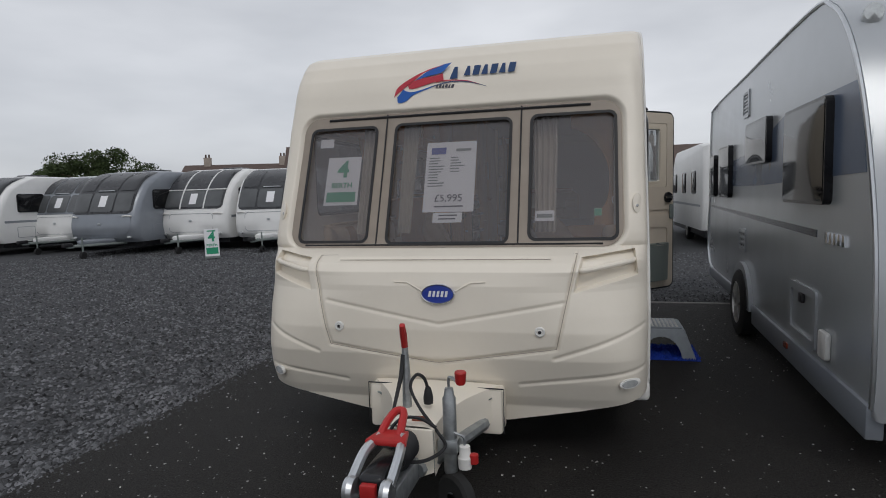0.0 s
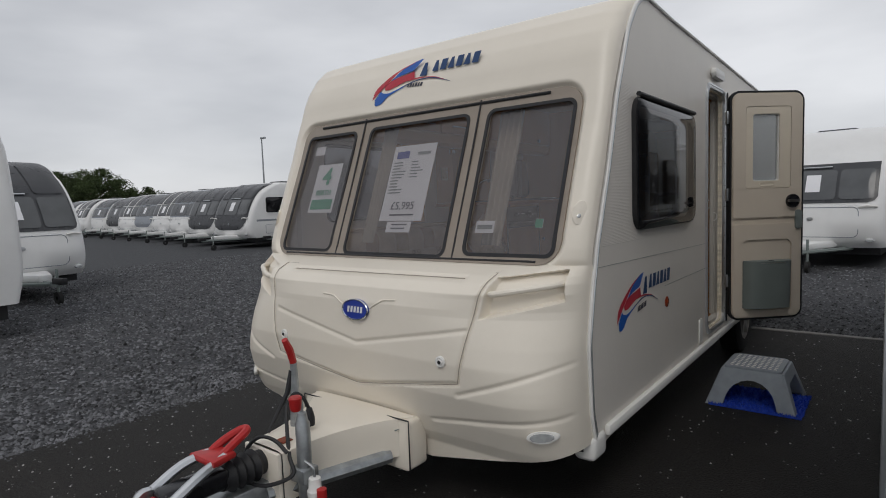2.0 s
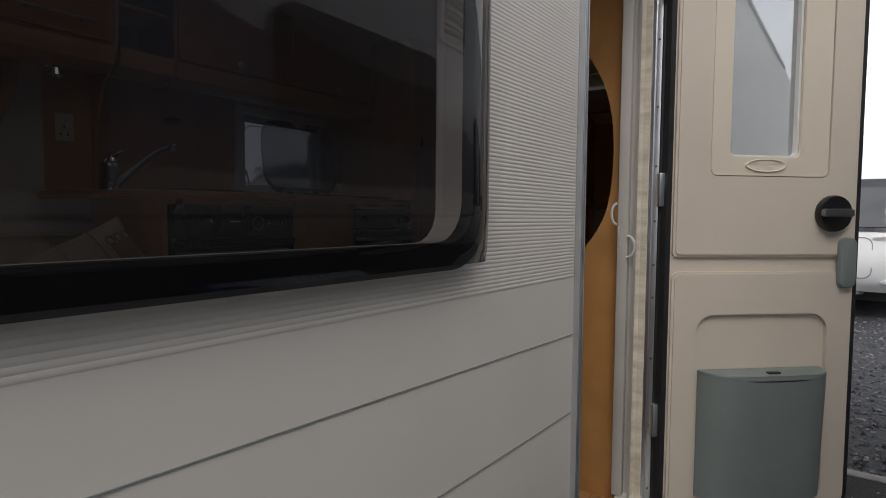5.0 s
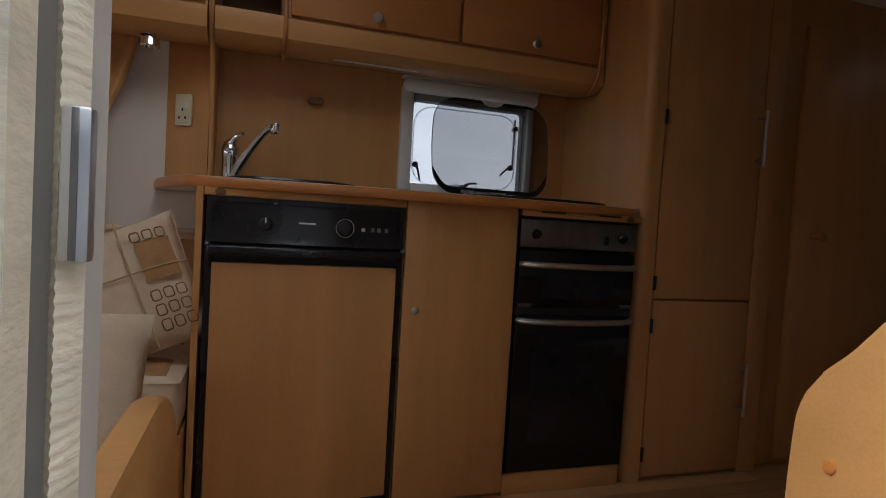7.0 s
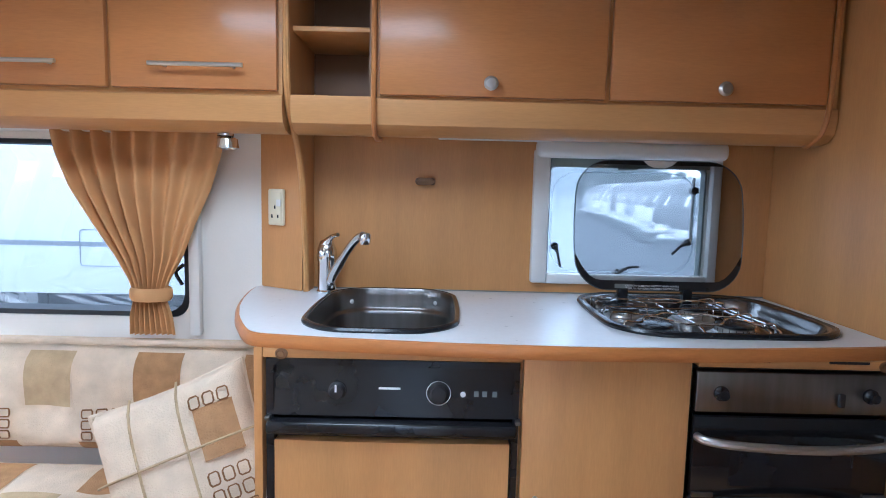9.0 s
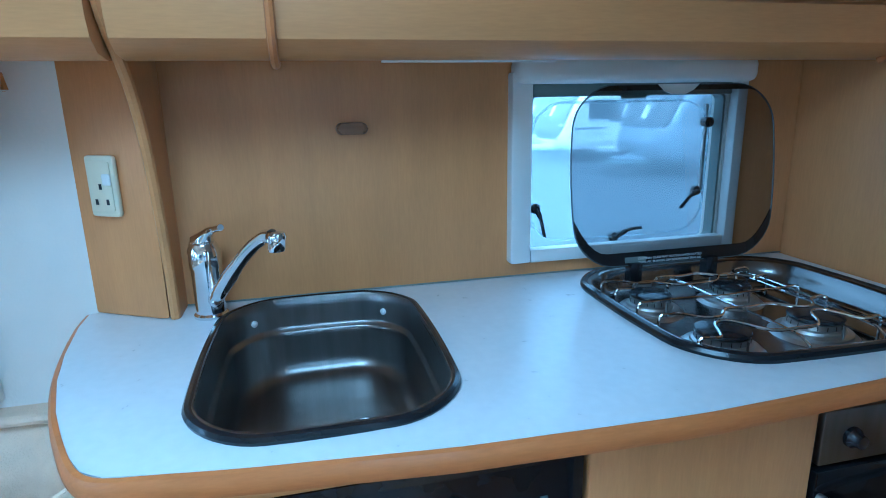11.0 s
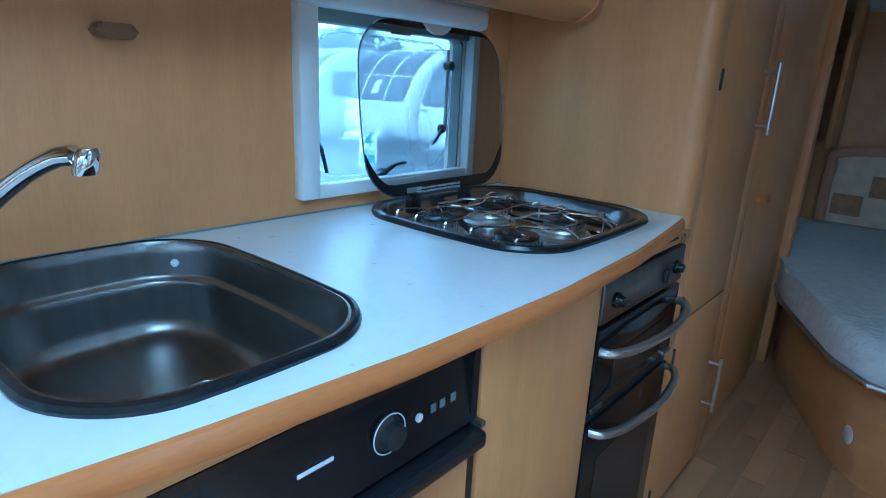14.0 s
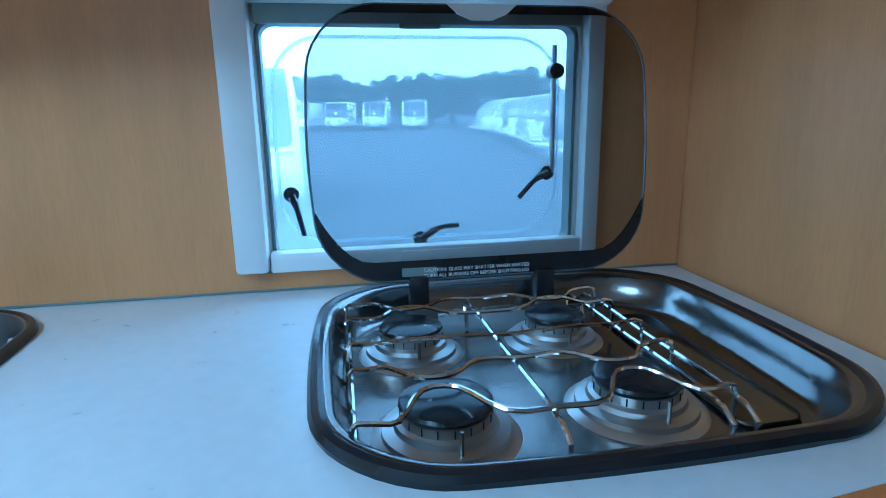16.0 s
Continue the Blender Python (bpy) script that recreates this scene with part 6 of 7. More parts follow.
def cushion_shape(w, h, d, seed, n=18):
    """A soft cushion, w by h, thick d, standing in the xz plane."""
    r = random.Random(seed)
    ph = [r.uniform(0, 6.28) for _ in range(6)]
    bm = bmesh.new()

    def side(s):
        def fn(a, b):
            u, v = 2 * a - 1, 2 * b - 1
            e = (1 - abs(u) ** 3.5) * (1 - abs(v) ** 3.5)
            pin = 1 - .06 * (abs(u) ** 2) * (1 - v * v) - .0
            x = w / 2 * u * (1 - .07 * (1 - abs(v) ** 2))
            z = h / 2 * v * (1 - .07 * (1 - abs(u) ** 2))
            y = s * d / 2 * max(0, e) ** .5
            wr = .005 * math.sin(3 * u + 2 * v + ph[0]) * e + .0035 * math.sin(9 * (u + .6 * v * abs(v)) + ph[1]) * e * abs(v)
            return (x, y + s * wr, z)
        return fn
    grid(n, n, side(1), bm)
    grid(n, n, side(-1), bm)
    bmesh.ops.remove_doubles(bm, verts=bm.verts[:], dist=.002)
    return bm


def lounge():
    # seat along the offside wall
    seat = thing("lounge_seat", "beech bench with patterned cream cushions", "sofa")
    part("base", box(-.998, -.36, .62, 1.945, FLOOR + .001, .735, .004), M_WOODH, seat)
    part("front_flap", box(-.358, -.345, .70, 1.72, .50, .70, .003), M_WOODH, seat)

    def cushion(name, x0, x1, y0, y1, z0, z1, lean=0):
        bm = bmesh.new()
        nx, ny = 12, 26
        def top(a, b):
            x, y = x0 + (x1 - x0) * a, y0 + (y1 - y0) * b
            ea = 1 - abs(2 * a - 1) ** 6
            eb = 1 - abs(2 * b - 1) ** 10
            tuft = sum(math.exp(-(((a - p) * 3) ** 2 + ((b - q) * 7) ** 2) * 6) for p in (.35, .7) for q in (.15, .38, .62, .85))
            return (x, y, z1 - .03 * (1 - ea * eb) - .018 * tuft)
        b = box(x0, x1, y0, y1, z0, z1 - .02, .03, 3)
        grid(nx * 2, ny * 2, top, b)
        part(name, b, M_FABRIC, seat, "tufted cream patterned cushion", 60)
        return top
    seat_top = cushion("seat_cushion", -.86, -.30, .66, 1.945, .74, .915)
    bc = bmesh.new()

    def back(a, b):
        y, z = .62 + 1.315 * a, .90 + .335 * b
        tuft = sum(math.exp(-(((a - q) * 8) ** 2 + ((b - p) * 2.2) ** 2) * 5) for p in (.42,) for q in (.08, .25, .42, .59, .76, .93))
        e = (1 - abs(2 * b - 1) ** 5)
        return (-.985 + .13 * e ** .5 - .02 * tuft - .03 * b, y, z)
    grid(70, 24, back, bc)
    box(-.995, -.93, .62, 1.935, .90, 1.225, .02, 2, bc)
    part("back_cushion", bc, M_FABRIC, seat, "tufted cream patterned back cushion", 60)
    # woven patches on the back and seat
    r = random.Random(3)
    for i in range(8):
        a0 = .02 + i * .122
        b0, b1 = ((.46, .93) if i % 2 else (.05, .15))

        def pf(a, b):
            p = back(a0 + .105 * a, b0 + (b1 - b0) * b)
            return (p[0] + .003, p[1], p[2])
        part("patch", grid(8, 8, pf), M_FABTAN if i % 3 else M_FABMID, seat, "", 60)
        b2, b3 = (.10, .46)
        for q in range(3):
            for k in range(0 if i % 2 else 3):
                cu, cv = a0 + .02 + .03 * q, b2 + (b3 - b2) * (.30 + .27 * k)
                pts = [back(cu + .011 * math.copysign(min(1, 1.3 * abs(math.cos(t))), math.cos(t)), cv + .036 * math.copysign(min(1, 1.3 * abs(math.sin(t))), math.sin(t))) for t in np.linspace(0, 2 * math.pi, 14, endpoint=False)]
                part("stitched_ring", tube([(x + .004, y, z) for x, y, z in pts], .0022, 4, closed=True), M_FABLINE, seat)
    part("piping", tube([(-.925, .62, 1.238), (-.925, 1.93, 1.238)], .010, 8), M_FABRIC, seat)
    for i in range(7):
        for k in range(3):
            if (i + k) % 2:
                continue
            a0, b0 = .08 + .30 * k, .03 + .137 * i

            def sf(a, b):
                p = seat_top(a0 + .26 * a, b0 + .12 * b)
                return (p[0], p[1], p[2] + .0025)
            part("patch", grid(8, 8, sf), M_FABTAN if k != 1 else M_FABMID, seat, "", 60)
            if k == 0:
                continue
            for q in range(3):
                cu_, cv_ = a0 + .05 + .07 * q, b0 + .155
                pts = [seat_top(cu_ + .022 * math.cos(t), min(.99, cv_ + .022 * math.sin(t))) for t in np.linspace(0, 2 * math.pi, 12, endpoint=False)]
                part("stitched_ring", tube([(x, y, z + .003) for x, y, z in pts], .0022, 4, closed=True), M_FABLINE, seat)
    # scatter cushion by the fridge
    cu = thing("scatter_cushion", "square cream chenille cushion with tan band", "cushion", pose(-.50, 1.775, 1.075, -22, -22, 98))
    part("cover", cushion_shape(.38, .38, .15, 5), M_FABRIC, cu, "", 70)
    part("piping", tube([(.185 * sx * (1 - .07 * (1 - t * t)) if ax else .185 * t, 0, .185 * t if ax else .185 * sx * (1 - .07 * (1 - t * t))) for ax, sx, ts in ((1, 1, np.linspace(-1, 1, 9)), (0, 1, np.linspace(1, -1, 9)), (1, -1, np.linspace(1, -1, 9)), (0, -1, np.linspace(-1, 1, 9))) for t in ts], .006, 6), M_FABRIC, cu)
    def face(u, v, w, h, d):
        e = max(0, (1 - abs(2 * u / w) ** 3.5) * (1 - abs(2 * v / h) ** 3.5))
        return (u, -d / 2 * e ** .5 - .006, v)
    part("tan_patch", grid(6, 8, lambda a, b: face(.070 + .085 * a, -.015 + .115 * b, .39, .39, .15)), M_FABTAN, cu, "tan woven square", 70)
    part("seam", tube([face(-.18 + .36 * b, .02, .39, .39, .15) for b in np.linspace(0, 1, 12)], .003, 5), M_FABMID, cu)
    for i in range(2):
        part("seam", tube([face(-.07 + .11 * i, -.18 + .36 * b, .39, .39, .15) for b in np.linspace(0, 1, 12)], .003, 5), M_FABMID, cu)
    for v0, rows_ in ((-.135, 3), (.115, 1)):
        for i in range(rows_):
            for j in range(3):
                part("stitched_ring", tube([face(.078 + .031 * j + .011 * math.copysign(min(1, 1.3 * abs(math.cos(t))), math.cos(t)), v0 + .040 * i + .014 * math.copysign(min(1, 1.3 * abs(math.sin(t))), math.sin(t)), .39, .39, .155) for t in np.linspace(0, 2 * math.pi, 12, endpoint=False)], .0020, 4, closed=True), M_FABLINE, cu)
    # near-side seat end with its cushion
    ns = thing("lounge_seat", "beech bench end with patterned cushion near the door", "sofa")
    part("base", box(.46, 1.03, .70, 2.003, FLOOR + .001, .735, .004), M_WOODH, ns)
    ol = rrect(.45, 1.03, FLOOR + .001, 1.13, [.02, .19, .01, .01], 8)
    part("end_board", prism(ol, lambda u, v, d: (u, d, v), 2.005, 2.030, .008), M_WOODH, ns, "rounded beech end board")
    part("seat_cushion", box(.44, 1.02, .66, 2.0, .74, .90, .04, 3), M_FABRIC, ns)
    part("back_cushion", box(.88, 1.02, .66, 1.90, .90, 1.14, .05, 3), M_FABRIC, ns)
    c2 = thing("scatter_cushion", "large cream chenille cushion with ring stitching", "cushion", pose(.53, 1.775, 1.015, -36, 10, 112))
    part("cover", cushion_shape(.48, .46, .18, 8), M_FABRIC, c2, "", 70)
    for i in range(3):
        for j in range(2):
            cx, cz = -.03 + .055 * i, -.13 + .06 * j
            part("stitched_ring", tube([(cx + .021 * math.cos(t), -.094 + .8 * (cx * cx + cz * cz), cz + .024 * math.sin(t)) for t in np.linspace(0, 2 * math.pi, 12, endpoint=False)], .0025, 4, closed=True), M_FABLINE, c2)
    so = thing("power_socket", "cream socket plate on the bench end", "socket")
    part("plate", prism(rrect(1.79, 1.87, .655, .722, .006, 4), YZ, -.361, -.352, .002), M_IVORY, so)
    part("face", prism(rrect(1.80, 1.86, .665, .712, .004, 4), YZ, -.352, -.3505, .0005), M_BLKGLOSS, so)
    # lounge window trim
    wt = thing("lounge_window_trim", "off-white inner trim of the lounge window", "window frame", kind="structure")
    y0, y1, z0, z1 = LWIN
    part("post", box(WX, WX + .03, y1 + .012, y1 + .045, z0 - .05, 1.885, .006), M_FRAMEW, wt)
    part("cassette", box(WX, WX + .06, y0 - .05, y1 - .18, z1 + .02, 1.90, .015, 3), M_FRAMEW, wt)
    part("reveal", frame_ring(rrect(y0 + .021, y1 - .001, z0 + .001, z1 - .001, .05, 5), rrect(y0 + .035, y1 - .014, z0 + .016, z1 - .014, .06, 5), YZ, -1.084, WX - .002), M_BLACK, wt)
    part("catch", tube(smooth_path([(WX - .02, y1 - .03, z0 + .10), (WX - .012, y1 - .045, z0 + .14), (WX - .012, y1 - .02, z0 + .165)], 4), .006, 8), M_BLKGLOSS, wt)
    # curtain tied back
    cu = thing("curtain", "gold curtain gathered with a tie-back by lounge window", "curtain")
    rows = [(1.895, 1.140, 1.665), (1.80, 1.165, 1.650), (1.70, 1.210, 1.620), (1.60, 1.275, 1.575), (1.50, 1.340, 1.535), (1.43, 1.375, 1.495), (1.395, 1.385, 1.480), (1.37, 1.385, 1.480), (1.32, 1.370, 1.495), (1.26, 1.365, 1.500)]
    zz = [r_[0] for r_ in rows][::-1]

    def cf(a, b):
        z = 1.895 - (1.895 - 1.26) * b
        l = float(np.interp(z, zz, [r_[1] for r_ in rows][::-1]))
        h = float(np.interp(z, zz, [r_[2] for r_ in rows][::-1]))
        w = h - l
        f = math.sin(a * 2 * math.pi * 8.5 + .6 * math.sin(3 * b)) * (.016 + .006 * math.sin(5 * a)) * (.55 + .45 * min(1, w / .3))
        return (WX + .055 + f + .02 * math.sin(math.pi * b), l + .045 + w * a, z)
    part("cloth", grid(110, 36, cf), M_CURTAIN, cu, "", 80)
    part("tie_back", lathe([(.062, -.02), (.068, -.01), (.068, .012), (.062, .02)], 22, None, lambda a, b, c: (WX + .058 + a * .62, 1.477 + b * .92, 1.385 + c)), M_CURTAIN, cu)


M_FABMID = pbr("sand_chenille", (0.52, 0.38, 0.22), 0.9, var=0.12, scale=25, bump=0.4, bscale=260, spec=0.1)


def door_side():
    # shaped board right of the entrance
    curve = smooth_path([(.795, 0, FLOOR + .001), (.797, 0, .80), (.800, 0, 1.10), (.812, 0, 1.185), (.855, 0, 1.235), (.892, 0, 1.285), (.922, 0, 1.35), (.938, 0, 1.45), (.938, 0, 1.58), (.915, 0, 1.70), (.865, 0, 1.80), (.79, 0, 1.90), (.70, 0, 1.97), (.60, 0, 2.01)], 5)
    curve = [Vector((v.x + .012, 0, v.z - (.008 if v.z > .6 else 0))) for v in curve]
    ol = [(v.x, v.z) for v in curve] + [(.60, CEIL - .002), (1.03, CEIL - .002), (1.03, FLOOR + .001)]
    b = thing("entrance_screen", "curved beech screen beside the entrance door", "panel")
    part("board", prism(ol, lambda u, v, d: (u, d, v), 2.60, 2.622, .003), M_WOODH, b)
    for x, z in ((.853, 1.118), (.853, .72)):
        part("screw_cap", lathe([(.006, 0), (.006, .002), (0, .003)], 12, None, lambda p, q, c: (x + p, 2.60 - c, z + q)), M_LIP, b)
    ch = thing("chest", "beech sideboard cabinet with pale top behind the screen", "cabinet")
    part("body", box(.80, 1.03, 2.64, 3.30, FLOOR + .001, 1.10, .004), M_WOODH, ch)
    part("top", box(.79, 1.03, 2.63, 3.32, 1.10, 1.125, .008), M_WORK, ch)
    part("step_sill", box(.90, 1.05, 2.06, 2.52, FLOOR + .001, FLOOR + .012, .004), M_ALU, ch)


interior_shell()
added_rooflights()
worktop()
sink()
tap()
hob()
kitchen_window()
galley()
wardrobe()
bedroom()
lounge()
door_side()
planks()


# ---------------------------------------------------------------- outside
def ground():
    g = part("ground", box(-900, 900, -900, 900, -.2, -.012), M_GRAVEL)
    tagged(g, "dark grey gravel yard", "ground", kind="structure")
    p = part("pavement", box(-2.03, 9.0, -9, 4.5, -.1, .0, 0), M_TARMAC)
    tagged(p, "dark tarmac pitch under the caravan", "pavement", kind="structure")
    k = part("kerb", box(-1.0, 9.0, 4.5, 4.58, -.1, .008, .01), M_KERB)
    tagged(k, "worn concrete edging strip", "kerb", kind="structure")


M_GRAVEL = pbr("gravel", (0.06, 0.062, 0.067), 0.85, var=0.45, scale=38, bump=1.0, bscale=70, fine=0.5, spec=0.3)
M_TARMAC = pbr("tarmac", (0.022, 0.0205, 0.019), 0.6, var=0.95, scale=95, bump=1.0, bscale=110, fine=0.8, dirt=0.6, dirtcol=(0.042, 0.038, 0.034), spec=0.14)
M_KERB = pbr("concrete", (0.25, 0.24, 0.23), 0.8, var=0.2, scale=15, bump=0.3)
M_GRIT = pbr("grit", (0.30, 0.29, 0.28), 0.45, var=0.4, scale=5, spec=0.4)
M_STONE = pbr("stones", (0.105, 0.107, 0.114), 0.7, var=0.35, scale=3, spec=0.35)


def island_random(mat, amount):
    nt = mat.node_tree
    b = nt.nodes["Principled BSDF"]
    src = b.inputs["Base Color"].links[0].from_socket
    ge = nt.nodes.new("ShaderNodeNewGeometry")
    mr = nt.nodes.new("ShaderNodeMapRange")
    mr.inputs["To Min"].default_value = 1 - amount
    mr.inputs["To Max"].default_value = 1 + amount
    nt.links.new(ge.outputs["Random Per Island"], mr.inputs["Value"])
    hs = nt.nodes.new("ShaderNodeHueSaturation")
    nt.links.new(mr.outputs["Result"], hs.inputs["Value"])
    nt.links.new(src, hs.inputs["Color"])
    nt.links.new(hs.outputs["Color"], b.inputs["Base Color"])


island_random(M_STONE, 0.85)
island_random(M_GRIT, 0.8)


def tarmac_grit():
    r = random.Random(77)
    vs, fs = [], []
    for _ in range(9000):
        x, y = r.uniform(-1.9, 3.6), r.uniform(-3.2, 4.4)
        if abs(x) < 1.0 and y > .2 or r.random() > .35 + .3 * math.sin(x * 2.1 + 1) * math.sin(y * 1.7):
            continue
        q = r.uniform(.003, .0085)
        a = r.uniform(0, 6.28)
        k = len(vs)
        for j in range(4):
            e = q * r.uniform(.7, 1.25)
            vs.append((x + e * math.cos(a + j * 1.571), y + e * math.sin(a + j * 1.571), .0004))
        vs.append((x + q * r.uniform(-.3, .3), y + q * r.uniform(-.3, .3), q * r.uniform(.5, .9)))
        fs += [(k + j, k + (j + 1) % 4, k + 4) for j in range(4)]
    me = bpy.data.meshes.new("grit")
    me.from_pydata(vs, [], fs)
    me.materials.append(M_GRIT)
    tagged(new("grit", me), "loose pale grit scattered over wet tarmac", "grit", "", "stuff")


tarmac_grit()


def stones():
    rng = np.random.default_rng(7)
    V, F = [], []
    base = np.array([(1, 0, 0), (0, 1, 0), (-1, 0, 0), (0, -1, 0), (0, 0, 1), (0, 0, -1)], float)
    tri = [(0, 1, 4), (1, 2, 4), (2, 3, 4), (3, 0, 4)]

    def scatter(n, fx):
        for _ in range(n):
            x, y, s = fx()
            b = base * (s * rng.uniform(.6, 1.3, 3)) * np.array((1, 1, .75))
            a = rng.uniform(0, 6.28)
            c, d = math.cos(a), math.sin(a)
            b = b @ np.array([[c, d, 0], [-d, c, 0], [0, 0, 1]]) + rng.normal(0, s * .12, (6, 3))
            o = len(V)
            V.extend((b + (x, y, -.012 + s * .2)).tolist())
            F.extend([(o + i, o + j, o + k) for i, j, k in tri])

    def yard():
        d = rng.uniform(0, 1) ** 1.8
        return -2.02 - 12 * d + rng.normal(0, .06), rng.uniform(-2.5, 12.5), rng.uniform(.009, .024)

    def back():
        return rng.uniform(-2.0, 7.0), 4.6 + 6 * rng.uniform(0, 1) ** 1.5, rng.uniform(.010, .022)

    def loose():
        return rng.uniform(-2.1, 2.6), rng.uniform(-2.5, 4.4), .0028 + .008 * rng.uniform(0, 1) ** 2

    def edge():
        return -2.03 + (1.3 + .4 * math.sin(rng.uniform(0, 3))) * rng.uniform(0, 1) ** 1.9, rng.uniform(-2.5, 4.4), rng.uniform(.004, .014)
    scatter(90000, yard)
    scatter(16000, back)
    scatter(46000, loose)
    scatter(24000, edge)
    me = bpy.data.meshes.new("gravel_stones")
    me.from_pydata(V, [], F)
    me.materials.append(M_STONE)
    ob = new("gravel_stones", me)
    tagged(ob, "loose dark grey crushed stones", "gravel", kind="stuff")


def step_stool():
    st = thing("step_stool", "grey plastic caravan step on a blue mat", "step")
    x0, x1, y0, y1, h = 1.19, 1.53, 2.09, 2.46, .25
    part("tread", prism(rrect(x0, x1, y0, y1, .03, 5), XY, h - .03, h, .008), M_STEP, st)
    stud = None
    for i in range(9):
        for j in range(8):
            at = Matrix.Translation((x0 + .04 + i * (x1 - x0 - .08) / 8, y0 + .04 + j * (y1 - y0 - .08) / 7, h))
            if stud is None:
                stud = part("grip_stud", lathe([(.008, 0), (.006, .004), (0, .005)], 6, None, lambda p, q, c: (p * 1.4, q * .7, c)), M_FRAMEW, st)
                stud.matrix_basis = at
            else:
                g = new("grip_stud", stud.data)
                g.parent = st
                g.matrix_basis = at
    # arched sides
    for ya, yb, yo in ((y0 + .012, y0 - .0, -.10), (y1 - .012, y1, .07)):
        arch = [(x0 - .085, 0), (x0 - .02, 0)] + [(1.36 - .155 * math.cos(t), .015 + .165 * math.sin(t)) for t in np.linspace(0.0, math.pi, 12)] + [(x1 + .02, 0), (x1 + .085, 0), (x1 + .0, h - .015), (x0, h - .015)]
        part("side", prism(arch, lambda u, v, d: (u, ya + d + yo * (1 - v / h), v), -.012, .012, .003), M_STEP, st)
    for s, xe in ((-1, x0), (1, x1)):
        part("end", prism([(y0 - .10, 0), (y0 - .03, 0), (y0 + .05, .17), (y1 - .05, .17), (y1 + .02, 0), (y1 + .07, 0), (y1, h - .015), (y0, h - .015)], lambda u, v, d: (xe + s * (.085 * (1 - v / h)) + d, u, v), -.010, .010, .003), M_STEP, st)
    mt = thing("door_mat", "bright blue grass-like mat under the step", "mat")
    part("backing", box(1.12, 1.655, 1.97, 2.45, .001, .008), M_BLUEMAT, mt)
    bm = bmesh.new()
    r = random.Random(2)
    for i in range(1500):
        x, y = r.uniform(1.12, 1.66), r.uniform(1.97, 2.45)
        a = r.uniform(0, 6.28)
        w = .006
        p = [bm.verts.new((x + w * math.cos(a), y + w * math.sin(a), .006)), bm.verts.new((x - w * math.cos(a), y - w * math.sin(a), .006)), bm.verts.new((x + r.uniform(-.01, .01), y + r.uniform(-.01, .01), .024))]
        bm.faces.new(p)
    part("bristles", bm, M_BLUEMAT, mt)


# ---------------------------------------------------------------- other caravans
def van_profile(L, H):
    """Side outline of a caravan: front at y = 0, tail at y = L."""
    pts = [(.14, .36), (.02, .50), (-.03, .74), (.0, .98), (.07, 1.22), (.20, 1.52), (.40, 1.82), (.66, 2.08), (.98, H - .14), (1.40, H - .02), (1.9, H), (L * .6, H - .01), (L - .35, H - .04), (L - .08, H - .25), (L, 1.6), (L + .02, .8), (L - .05, .40)]
    return [(v.x, v.y) for v in smooth_path([(a, b, 0) for a, b in pts], 4)]


